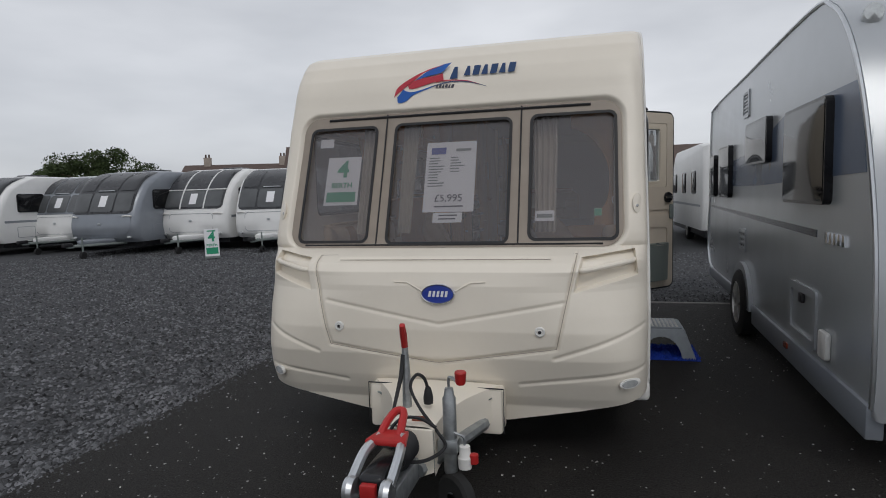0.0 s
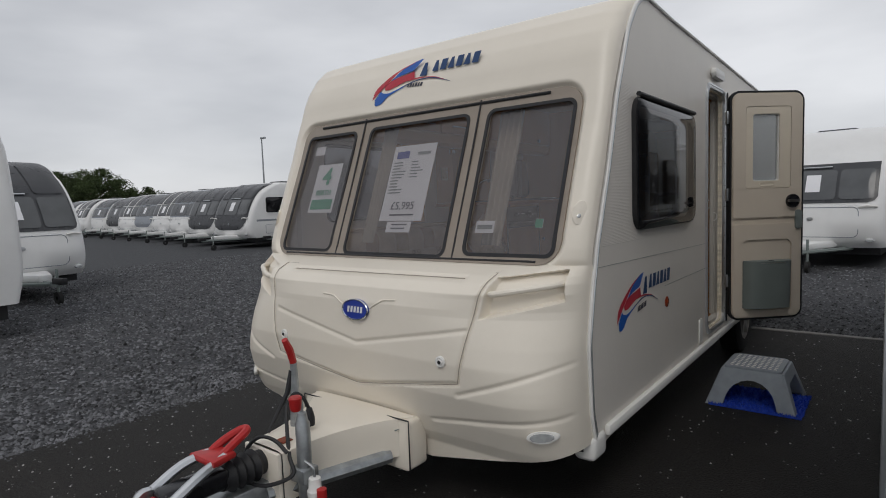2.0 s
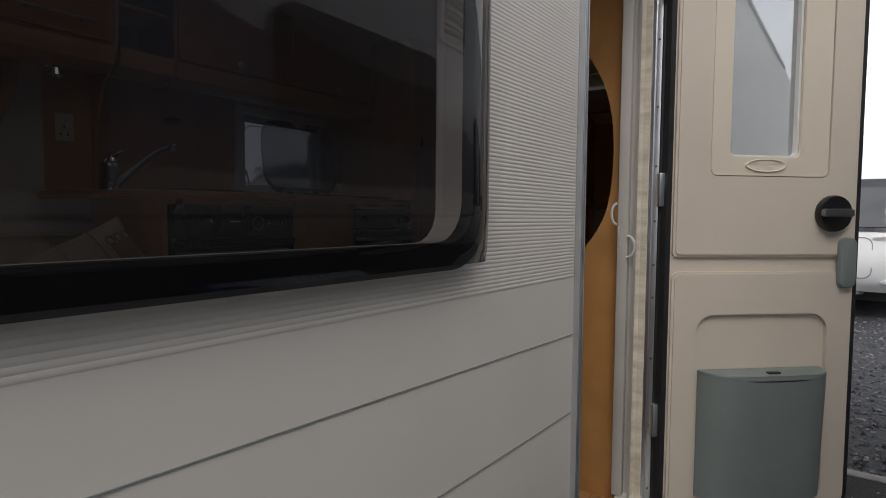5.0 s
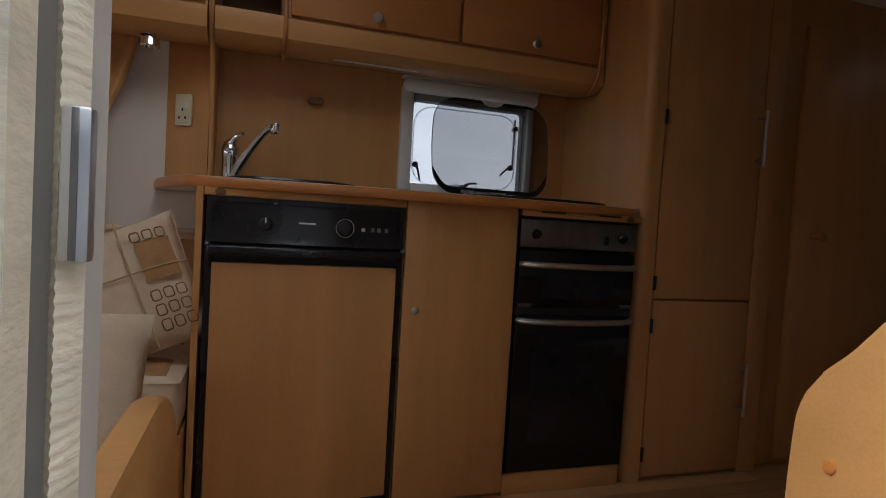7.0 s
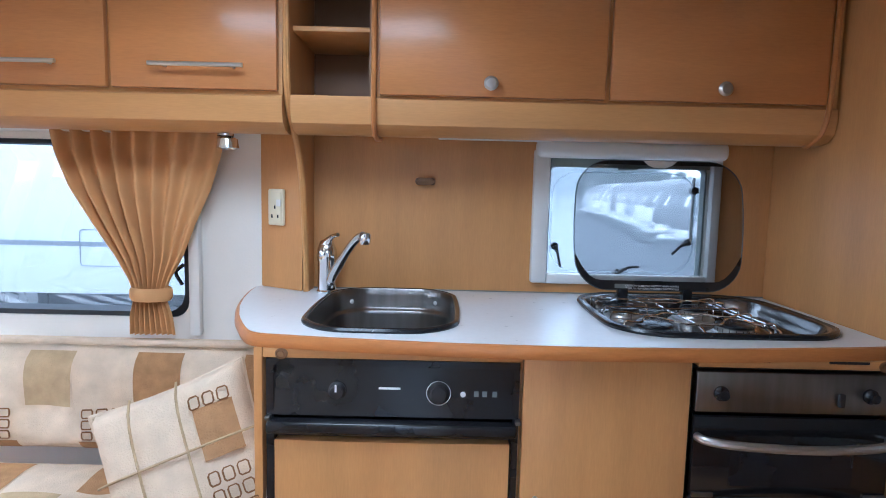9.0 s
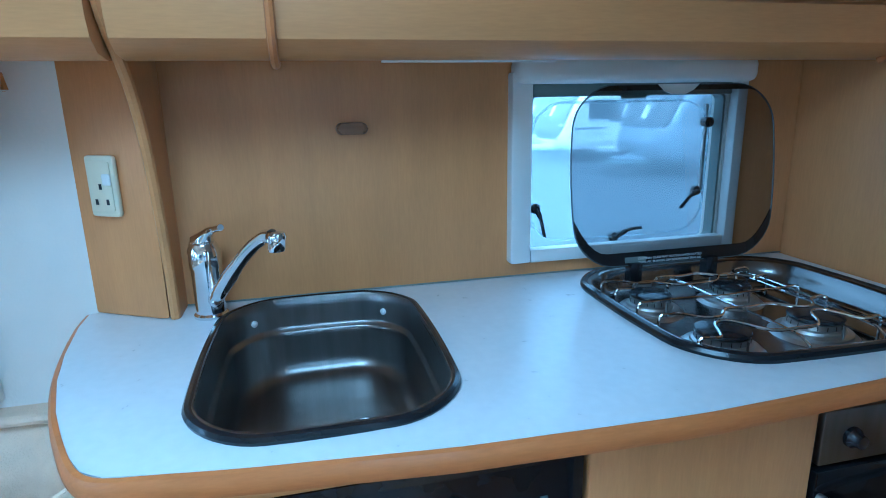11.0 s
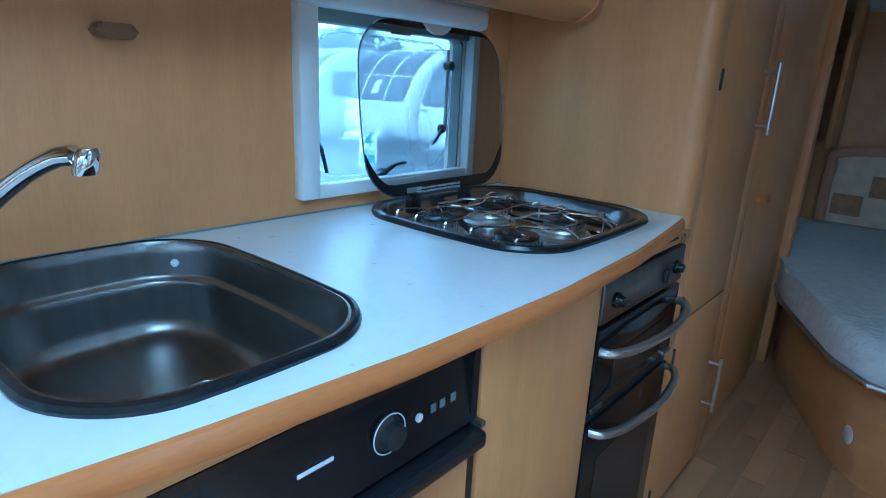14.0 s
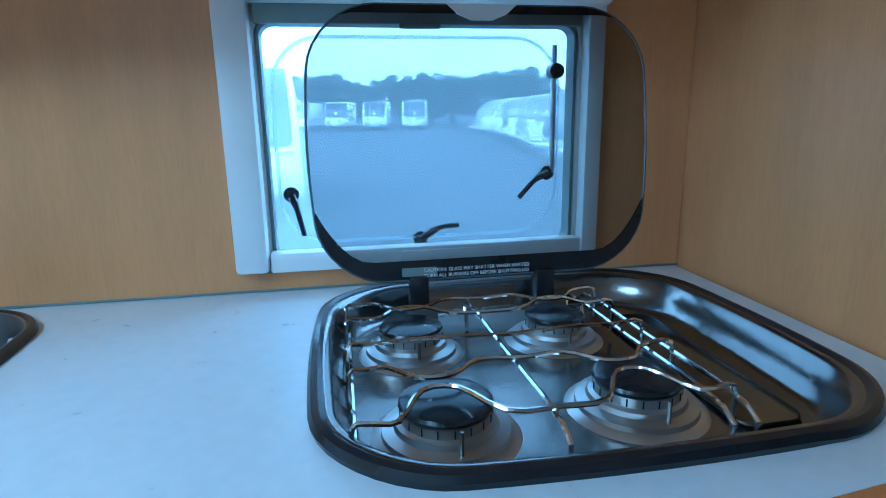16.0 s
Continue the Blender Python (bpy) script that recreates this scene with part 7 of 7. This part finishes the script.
def van(name, label, m, L=5.6, H=2.55, W=2.2, body=None, brow=None, lower=None, side_win=True, sheet_=True, style=0, visor=True, wins=((.80, 1.75, 1.26, 1.82), (2.9, 3.5, 1.26, 1.82), (4.5, 5.1, 1.26, 1.82)), flap=(.75, 1.35, .50, .82)):
    """A parked touring caravan facing -y of its own frame, with its parts."""
    v = thing(name, label, "caravan", m, "parked caravans")
    body = body or M_WHITE
    prof = van_profile(L, H)
    hw = W / 2
    fr = [p for p in prof if p[0] < 1.42]
    bm = bmesh.new()

    def inset(x):
        u = max(0, (abs(x) - hw + .34) / .34)
        return .26 * (1 - math.sqrt(max(0, 1 - min(1, u) ** 2)))
    cols = [-hw, -hw + .01, -hw + .04, -hw + .09, -hw + .17, -hw + .34, 0, hw - .34, hw - .17, hw - .09, hw - .04, hw - .01, hw]
    rows = []
    for y, z in prof:
        f = smoothstep(1.9, .9, y) if y < L / 2 else -.4 * smoothstep(L - .9, L - .3, y)
        rows.append([bm.verts.new((x, y + f * inset(x), z - (inset(x) * .22 if z > H - .35 else 0))) for x in cols])
    for A, B in zip(rows, rows[1:]):
        for k in range(len(cols) - 1):
            bm.faces.new((A[k], A[k + 1], B[k + 1], B[k]))
    for c in (0, -1):
        bm.faces.new([r_[c] for r_ in rows])
    part("body", bm, body, v, "", 40)
    fz = [p[1] for p in fr]
    fys = [p[0] for p in fr]

    def fy(x, z, off):
        y = float(np.interp(z, fz, fys))
        return y + smoothstep(1.9, .9, y) * inset(x) - off

    def lay(off):
        return lambda u, w: (u, fy(u, w, off), w + off * .6 * smoothstep(1.3, 2.2, w) - (inset(u) * .22 if w > H - .35 else 0))
    top = H - .045 if visor else 1.86
    wide = hw - .13
    zb = 1.16 if style != 1 else 1.22
    low = .66 if (lower is M_DARK) else zb
    rad = [.30, .30, .10, .10]
    if low < zb:
        ol = [(-wide, top), (-wide, 1.16), (-wide + .05, .98), (-wide + .16, .80), (-wide + .34, .69), (-.4, .66), (.4, .66), (wide - .34, .69), (wide - .16, .80), (wide - .05, .98), (wide, 1.16), (wide, top)]
    else:
        ol = [(-wide, top), (-wide, zb + .10), (-wide + .04, zb + .03), (-wide + .14, zb), (wide - .14, zb), (wide - .04, zb + .03), (wide, zb + .10), (wide, top)]
    part("front_surround", sheet(dense(ol, .06), lay(.012), rings=8), M_VISOR if brow is not M_GREY else M_GREY, v, "charcoal front window and roof visor panel")
    bar = wide * .40
    for a, b in ((-wide + .05, -bar - .025), (-bar + .025, bar - .025), (bar + .025, wide - .05)):
        part("pane", sheet(dense(rrect(a, b, zb + .06, 1.74, .06, 5), .06), lay(.026), rings=5), M_GVAN, v, "grey tinted pane")
        if visor:
            part("sunroof_panel", sheet(dense(rrect(a, b, 1.80, top - .05, .06, 5), .06), lay(.024), rings=5), M_VISOR, v, "dark sunroof panel")
    if style == 1:
        for x in (-bar, bar):
            part("white_bar", tube([lay(.02)(x, z) for z in np.linspace(zb, top, 10)], .022, 6), body, v)
        part("white_bar", tube([lay(.02)(x, 1.77) for x in np.linspace(-wide, wide, 12)], .02, 6), body, v)
    else:
        part("visor_strip", tube([lay(.028)(x, 1.79) for x in np.linspace(-bar * .7, bar * .7, 8)], .018, 6), M_ALU, v, "pale strip above the windows")
    if lower is not None and lower is not M_DARK:
        part("gas_locker", sheet(dense(rrect(-wide + .02, wide - .02, .58, 1.10, [.05, .05, .25, .25], 6), .06), lay(.010), rings=6), lower, v, "front locker lid")
    elif lower is None:
        part("gas_locker", tube([lay(.004)(u, w) for u, w in rrect(-.72, .72, .55, 1.08, .10, 6)], .006, 5, closed=True), M_GREY, v)
    for x in (-wide + .12, wide - .12):
        part("grab_handle", tube([lay(.02)(x - .13, 1.08), lay(.045)(x, 1.10), lay(.03)(x + .13, 1.08)], .020, 6), M_FRAMEW, v)
    if sheet_:
        part("price_card", sheet([(-.11, 1.36), (.12, 1.36), (.12, 1.66), (-.11, 1.66)], lay(.034), rings=2), M_PAPER, v)
    part("maker_badge", lathe([(.05, 0), (.05, .01), (0, .014)], 12, None, lambda a, b, c: (a, fy(0, .88, .016) - c, .88 + b * .7)), M_ALU, v)
    for s in (-1, 1):
        if side_win:
            for a, b, c, d in wins:
                if b < L - .3:
                    w = part("side_window", frame_ring(rrect(a, b, c, d, .08, 5), rrect(a + .04, b - .04, c + .04, d - .04, .05, 5), lambda u, w, q: (s * (hw + q), u, w), -.01, .022), M_BLKGLOSS, v)
                    part("pane", prism(rrect(a + .03, b - .03, c + .03, d - .03, .05, 5), lambda u, w, q: (s * (hw + q), u, w), -.008, .028, .006), M_GOVEN, w)
        part("stripe", prism([(.35, .95), (L - .3, .95), (L - .3, 1.0), (.35, 1.02)], lambda u, w, d: (s * (hw + d), u, w), 0, .003), M_GREY, v)
        part("locker_flap", tube([(s * (hw + .002), u, w) for u, w in rrect(*flap, .04, 4)], .006, 5, closed=True), M_GREY, v)
        wheel(v, s * (hw - .13), L * .56, s, M_SATIN, .30)
        part("lamp", lathe([(.07, 0), (.06, .03), (0, .04)], 12, None, lambda a, b, c: (s * (hw - .22) + a, fy(s * (hw - .22), .50, 0) - c, .50 + b * .5)), M_LENS, v)
    part("drawbar", box(-.04, .04, -1.15, .3, .30, .38, .005), M_BIN, v)
    for s in (-1, 1):
        part("a_frame", tube([(s * .03, -.95, .34), (s * .6, .25, .34)], .035, 6), M_BIN, v)
    part("hitch_cover", prism([(-.40, .10), (-.10, -.72), (.10, -.72), (.40, .10)], XY, .36, .48, .03), body, v)
    part("coupling", box(-.05, .05, -1.30, -1.0, .34, .44, .02), M_BLACK, v)
    part("jockey_post", tube([(.13, -.80, .14), (.13, -.80, .56)], .022, 8), M_BIN, v)
    part("jockey_wheel", lathe([(.03, -.03), (.10, -.03), (.10, .03), (.03, .03)], 16, None, lambda a, b, c: (.13 + c, -.80 + a, .088 + b)), M_TYRE, v)
    part("roof_vent", prism(rrect(-.35, .35, 2.2, 2.8, .08, 4), XY, H - .02, H + .08, .03), M_VISOR, v)
    part("chassis", box(-hw + .1, hw - .1, .35, L - .2, .22, .40), M_BLACK, v)
    return v


M_GVAN = pbr("dark_tinted_pane", (0.10, 0.105, 0.11), 0.10, var=0.15, scale=2)
M_VISOR = pbr("charcoal_roof_panel", (0.045, 0.047, 0.052), 0.28, var=0.12, scale=3, dirt=0.2, dirtcol=(0.12, 0.12, 0.12))


def sign(name, x, y, yaw, label):
    s = thing(name, label, "sign", pose(x, y, 0, 0, 0, yaw))
    pl = lambda u, v, d: (u, d + .12 * v, v)
    part("board", prism(rrect(-.17, .17, .06, .74, .02, 3), pl, -.008, .008), M_PAPER, s)
    part("back_leg", tube([(0, .18, .70), (0, .42, .012)], .012, 6), M_BIN, s)
    part("foot", box(-.18, .18, -.04, .06, .0, .06, .01), M_BIN, s)
    part("green_band", prism([(-.14, .11), (.14, .11), (.14, .27), (-.14, .27)], pl, -.0105, -.008), M_GREEN, s)
    part("green_bar", prism([(-.10, .67), (.10, .67), (.10, .70), (-.10, .70)], pl, -.0105, -.008), M_GREEN, s)
    lettering("berth_number", "4", .34, Matrix.Translation(pl(0, .53, -.011)) @ pose(0, 0, 0, 83, 0, 0), M_GREEN, s, .001, 0, .008)
    lettering("berth_word", "BERTH", .085, Matrix.Translation(pl(0, .33, -.011)) @ pose(0, 0, 0, 83, 0, 0), M_GREEN, s, .001, 0, .003)


def neighbours():
    # silver caravan alongside
    L, H = 7.2, 2.5
    v = thing("caravan", "long silver touring caravan with slate-blue window band", "caravan", pose(3.178, -1.05, 0, 0, 0, -2.4), "parked caravans")
    hw = 1.15
    prof = [(v_.x, v_.y) for v_ in smooth_path([(1.02, .30, 0), (1.0, .60, 0), (1.03, 1.1, 0), (1.12, 1.5, 0), (1.27, 1.9, 0), (1.48, 2.22, 0), (1.75, 2.42, 0), (2.15, 2.49, 0), (4.0, 2.45, 0), (5.9, 2.40, 0), (6.15, 2.25, 0), (6.18, 1.4, 0), (6.15, .45, 0), (4.0, .30, 0)], 4)]
    bm = bmesh.new()
    rows = []
    for x in (-hw, hw):
        rows.append([bm.verts.new((x, y, z)) for y, z in prof])
    n = len(prof)
    for k in range(n):
        bm.faces.new((rows[0][k], rows[0][(k + 1) % n], rows[1][(k + 1) % n], rows[1][k]))
    bm.faces.new(rows[0][::-1])
    bm.faces.new(rows[1])
    bmesh.ops.bevel(bm, geom=[e for e in bm.edges if abs(e.verts[0].co.x - e.verts[1].co.x) < .01], offset=.03, segments=3, profile=.5, affect="EDGES")
    part("body", bm, M_SILVER, v, "silver painted body", 40)
    sd = lambda u, w, d: (-hw - d, u - 0.0, w)
    part("window_band", prism([(1.20, 1.47), (1.30, 1.93), (2.6, 1.93), (3.7, 1.72), (5.2, 1.66), (5.2, 1.42), (3.4, 1.42)], sd, -.002, .003), M_BLUEG, v, "slate-blue graphic band")
    part("lower_stripe", prism([(1.9, 1.10), (6.1, 1.16), (6.1, 1.19), (1.9, 1.145)], sd, -.002, .003), M_DARK, v)
    for a, b, c, d in ((1.66, 2.52, 1.30, 1.91), (3.02, 3.82, 1.60, 1.96), (4.65, 5.30, 1.30, 1.85), (5.62, 6.0, 1.30, 1.80)):
        w = part("side_window", frame_ring(rrect(a, b, c, d, .05, 6), rrect(a + .05, b - .05, c + .05, d - .05, .03, 6), sd, 0, .045), M_BLKGLOSS, v, "black-framed raised window")
        part("pane", grid(10, 10, lambda p, q: sd(a + .02 + (b - a - .04) * p, c + .02 + (d - c - .04) * q, .048 + .008 * math.sin(math.pi * p) * math.sin(math.pi * q))), M_GOVEN, w, "dark glossy pane", 60)
    for a, b, c, d in ((3.88, 4.14, 2.05, 2.30), (3.93, 4.22, .80, 1.02)):
        g = part("vent_grille", frame_ring(rrect(a, b, c, d, .02, 4), rrect(a + .02, b - .02, c + .02, d - .02, .01, 4), sd, 0, .012), M_SILVER, v)
        for k in range(7):
            zz = c + .03 + (d - c - .06) * k / 6
            part("slat", prism([(a + .02, zz - .006), (b - .02, zz - .006), (b - .02, zz + .006), (a + .02, zz + .006)], sd, 0, .010), M_DARK if k % 2 else M_SILVER, g)
    hf = part("service_hatch", frame_ring(rrect(1.85, 2.42, .41, .775, .03, 5), rrect(1.90, 2.37, .46, .725, .02, 5), sd, 0, .014), M_SILVER, v, "silver service hatch")
    part("hatch_latch", prism(rrect(2.10, 2.18, .66, .72, .01, 3), sd, .0, .02, .004), M_BLACK, hf)
    part("water_filler", prism(rrect(1.60, 1.74, .42, .58, .02, 4), sd, 0, .03, .010), M_FRAMEW, v, "white filler cap")
    part("skirt", box(-hw - .02, -hw + .06, 1.05, 3.55, .20, .37, .012), M_GREY, v, "grey side skirt")
    part("skirt", box(-hw - .02, -hw + .06, 4.45, 6.1, .28, .40, .012), M_GREY, v)
    part("side_reflector", prism(rrect(2.38, 2.46, .285, .325, .008, 3), sd, .02, .03), M_AMBER, v)
    arch = [(4.0 + .42 * math.cos(t), .30 + .40 * math.sin(t)) for t in np.linspace(0, math.pi, 18)]
    inn = [(4.0 + .34 * math.cos(t), .30 + .33 * math.sin(t)) for t in np.linspace(0, math.pi, 18)]
    part("wheel_arch", frame_ring(arch, inn, sd, -.01, .035), M_SILVER, v, "silver wheel arch")
    part("arch_void", prism(inn, sd, .0, .004), M_BLACK, v)
    wheel(v, -hw + .02, 4.0, -1, M_SATIN, .31)
    part("edge_trim", tube([(-hw - .004, y + .02, z - .01) for y, z in prof if z > .32], .012, 6), M_ALU, v)
    part("roof_lamp", lathe([(.05, 0), (.045, .03), (0, .035)], 14, None, lambda a, b, c: (-hw + .1 + a, 1.50 - c * .7, 2.26 + b + c * .7)), M_LENS, v)
    bm = bmesh.new()
    for k in range(5):
        u = 1.42 + k * .065
        prism([(u, 1.085), (u + .045, 1.085), (u + .034, 1.145), (u + .014, 1.145)], sd, 0, .012, 0, bm)
    part("maker_mark", bm, M_CHROME, v, "chrome maker's mark")

    # the row across the yard
    spec = [(-8.6, 12.6, 7, M_WHITE, M_DARK, None, 0), (-11.1, 12.3, 2, M_WHITE, M_DARK, None, 1), (-13.2, 11.0, 3, M_GREY, M_DARK, M_GREY, 0), (-16.2, 12.2, 1, M_WHITE, M_GREY, None, 2), (-18.0, 10.6, 4, M_WHITE, M_DARK, M_DARK, 0),
            (-21.1, 10.9, 2, M_WHITE, M_DARK, M_DARK, 0), (-24.1, 11.2, 3, M_WHITE, M_GREY, None, 2), (-27.0, 11.4, 2, M_WHITE, M_DARK, None, 1), (-30.0, 11.5, 1, M_WHITE, M_GREY, M_DARK, 0), (-33.1, 11.6, 3, M_WHITE, M_DARK, None, 1),
            (-36.2, 11.8, 2, M_WHITE, M_DARK, M_DARK, 0), (-39.2, 12.0, 2, M_WHITE, M_GREY, None, 2), (-42.3, 12.0, 2, M_WHITE, M_DARK, None, 1), (-45.4, 12.1, 2, M_WHITE, M_GREY, M_DARK, 0)]
    words = {0: "white touring caravan with dark front panel", 1: "white touring caravan with dark roof visor", 2: "white touring caravan with grey window band"}
    for x, y, tilt, body, brow, lower, st in spec:
        lb = "grey touring caravan with dark windows" if body is M_GREY else words[st]
        van("caravan", lb + " parked in a row", pose(x * .95, y * .95 - .3 + min(2.0, max(0, .12 * (-x * .95 - 18))), 0, 0, 0, tilt), L=5.8, H=2.38 + .04 * (st % 2), body=body, brow=brow, lower=lower, style=st)
    # far side of the yard
    for i in range(7):
        van("caravan", "distant white touring caravan in far row", pose(-52 - 1.5 * i, 9.5 - 3.4 * i, 0, 0, 0, 80), L=6, body=M_WHITE, brow=M_GREY, style=i % 3, side_win=False)
    # one across on the left, facing us, and one side-on
    van("caravan", "white touring caravan facing the tarmac pitch", pose(-9.3, 1.13, 0, 0, 0, 97), L=6, H=2.45, body=M_WHITE, brow=M_DARK, style=0)
    van("caravan", "white touring caravan seen side-on", pose(-7.1, -6.36, 0), L=6.6, H=2.6, body=M_WHITE, brow=M_DARK, style=1, wins=((.8, 1.75, 1.26, 1.82), (2.6, 3.2, 1.45, 1.95), (4.54, 5.14, 1.52, 2.07)), flap=(4.45, 5.36, .72, 1.15))
    # behind the tarmac
    van("caravan", "white touring caravan with dark visor behind gravel strip", pose(.88, 10.3, 0, 0, 0, -6), L=6, H=2.55, body=M_WHITE, brow=M_DARK, style=0, visor=False)
    van("caravan", "white touring caravan at the back of the yard", pose(4.35, 17.5, 0, 0, 0, 180), L=6, H=2.5, body=M_WHITE, style=2)
    van("caravan", "white touring caravan beside another at back", pose(5.1, 10.6, 0, 0, 0, -4), L=6, H=2.6, body=M_WHITE, brow=M_GREY, style=2)
    sign("berth_sign", -8.45, 9.45, 40, "white pavement sign with green 4 berth print")


def house(name, x, y, w, d, h, r, yaw, label):
    hs = thing(name, label, "house", pose(x, y, 0, 0, 0, yaw))
    part("wall", box(-w / 2, w / 2, -d / 2, d / 2, -.012, h), M_BRICK, hs)
    part("roof", prism([(-d / 2 - .4, h), (d / 2 + .4, h), (0, h + r)], lambda u, v, q: (q, u, v), -w / 2 - .3, w / 2 + .3), M_ROOF, hs)
    for s in (-.32, .34):
        c = part("chimney", box(s * w - .4, s * w + .4, -.35, .35, h + r * .5, h + r + .9, .03), M_BRICK, hs)
        for k in (-.2, .2):
            part("chimney_pot", lathe([(.12, 0), (.1, .4), (0, .4)], 10, None, lambda a, b, q: (s * w + k + a, b, h + r + .9 + q)), M_ROOF, c)
    for i in range(3):
        part("window", box(-w * .32 + i * w * .3, -w * .32 + i * w * .3 + 1.1, -d / 2 - .03, -d / 2 + .02, h - 1.6, h - .5), M_GOVEN, hs)


def tree(x, y, h, r, seed, label="dark green bushy tree beyond the caravans"):
    rnd = random.Random(seed)
    t = thing("tree", label, "tree", pose(x, y, 0), "trees behind the yard")
    bm = tube([(0, 0, -.02), (.1, .05, h * .35), (.05, -.1, h * .7)], [.28, .2, .08], 8)
    for k in range(7):
        a = rnd.uniform(0, 6.28)
        z0 = h * rnd.uniform(.25, .55)
        tube([(.08, 0, z0), (math.cos(a) * r * .35, math.sin(a) * r * .35, z0 + h * .15), (math.cos(a) * r * .7, math.sin(a) * r * .7, z0 + h * .22)], [.09, .06, .025], 6, bm)
    part("trunk", bm, M_BARK, t)
    rng = np.random.default_rng(seed)
    V, F = [], []
    clumps = []
    for k in range(54):
        a = rng.uniform(0, 6.283)
        q = rng.uniform(0, 1) ** .5
        zc = rng.uniform(.22, 1.0)
        rad = r * math.sqrt(max(.05, 1 - ((zc - .5) / .56) ** 2))
        clumps.append((math.cos(a) * rad * q, math.sin(a) * rad * q, h * zc * .95, rng.uniform(.28, .62) * r * .42))
    for cx, cy, cz, cr in clumps:
        n = 420
        d = rng.normal(0, 1, (n, 3))
        d /= np.linalg.norm(d, axis=1)[:, None]
        p = np.array((cx, cy, cz)) + d * cr * rng.uniform(.55, 1.15, (n, 1)) * (1, 1, .8)
        for i in range(n):
            s = rng.uniform(.035, .085)
            u = rng.normal(0, 1, 3)
            u /= np.linalg.norm(u)
            w = np.cross(u, rng.normal(0, 1, 3))
            w /= np.linalg.norm(w) + 1e-6
            o = len(V)
            c = p[i]
            V.extend([(c + u * s).tolist(), (c + w * s * .6).tolist(), (c - u * s).tolist(), (c - w * s * .6).tolist()])
            F.append((o, o + 1, o + 2, o + 3))
    me = bpy.data.meshes.new("crown")
    me.from_pydata(V, [], F)
    me.materials.append(M_LEAF)
    c = new("crown", me)
    c.parent = t
    return t


def surroundings():
    house("house", -42, 62, 14, 9, 3.0, 3.0, 20, "brick house with tiled roof and chimneys")
    house("house", -22, 50, 12, 9, 3.0, 3.4, 24, "brick house with tiled roof and chimneys")
    house("house", 12, 52, 20, 10, 2.8, 2.4, 0, "brown-roofed building behind the yard")
    t = tree(-25.5, 23.5, 4.4, 2.9, 1)
    ms = [(-29.5, 24.5, .9, 1.3), (-62, 22, 1.2, 2.0), (-66, 20, 1.3, .3), (-70, 14, 1.35, 4), (-73, 8, 1.2, 2.2), (-76, 2, 1.4, .9), (-74, -5, 1.3, 3), (-78, -12, 1.3, 5), (-64, 28, .95, 1.1), (-72, 17, 1.3, 3.3), (-75, 11, 1.35, 4.4), (-76, 5, 1.2, 5.2), (-66, 24, 1.4, .6), (-72, -1, 1.3, 3.9), (-70, -9, 1.25, 1.5)]
    for x, y, s, a in ms:
        c = copy_thing(t, Matrix.Translation((x, y, 0)) @ Matrix.Rotation(a, 4, "Z"))
        c.scale = (s, s, s * 1.0)
    lp = thing("street_lamp", "tall grey lamp post beyond the yard", "street lamp", pose(-38, 26, 0))
    part("post", tube([(0, 0, -.02), (0, 0, 7.0)], [.09, .05], 8), M_GALV, lp)
    part("head", box(-.12, .5, -.08, .08, 6.95, 7.1, .03), M_GALV, lp)


ground()
step_stool()
neighbours()
surroundings()
stones()
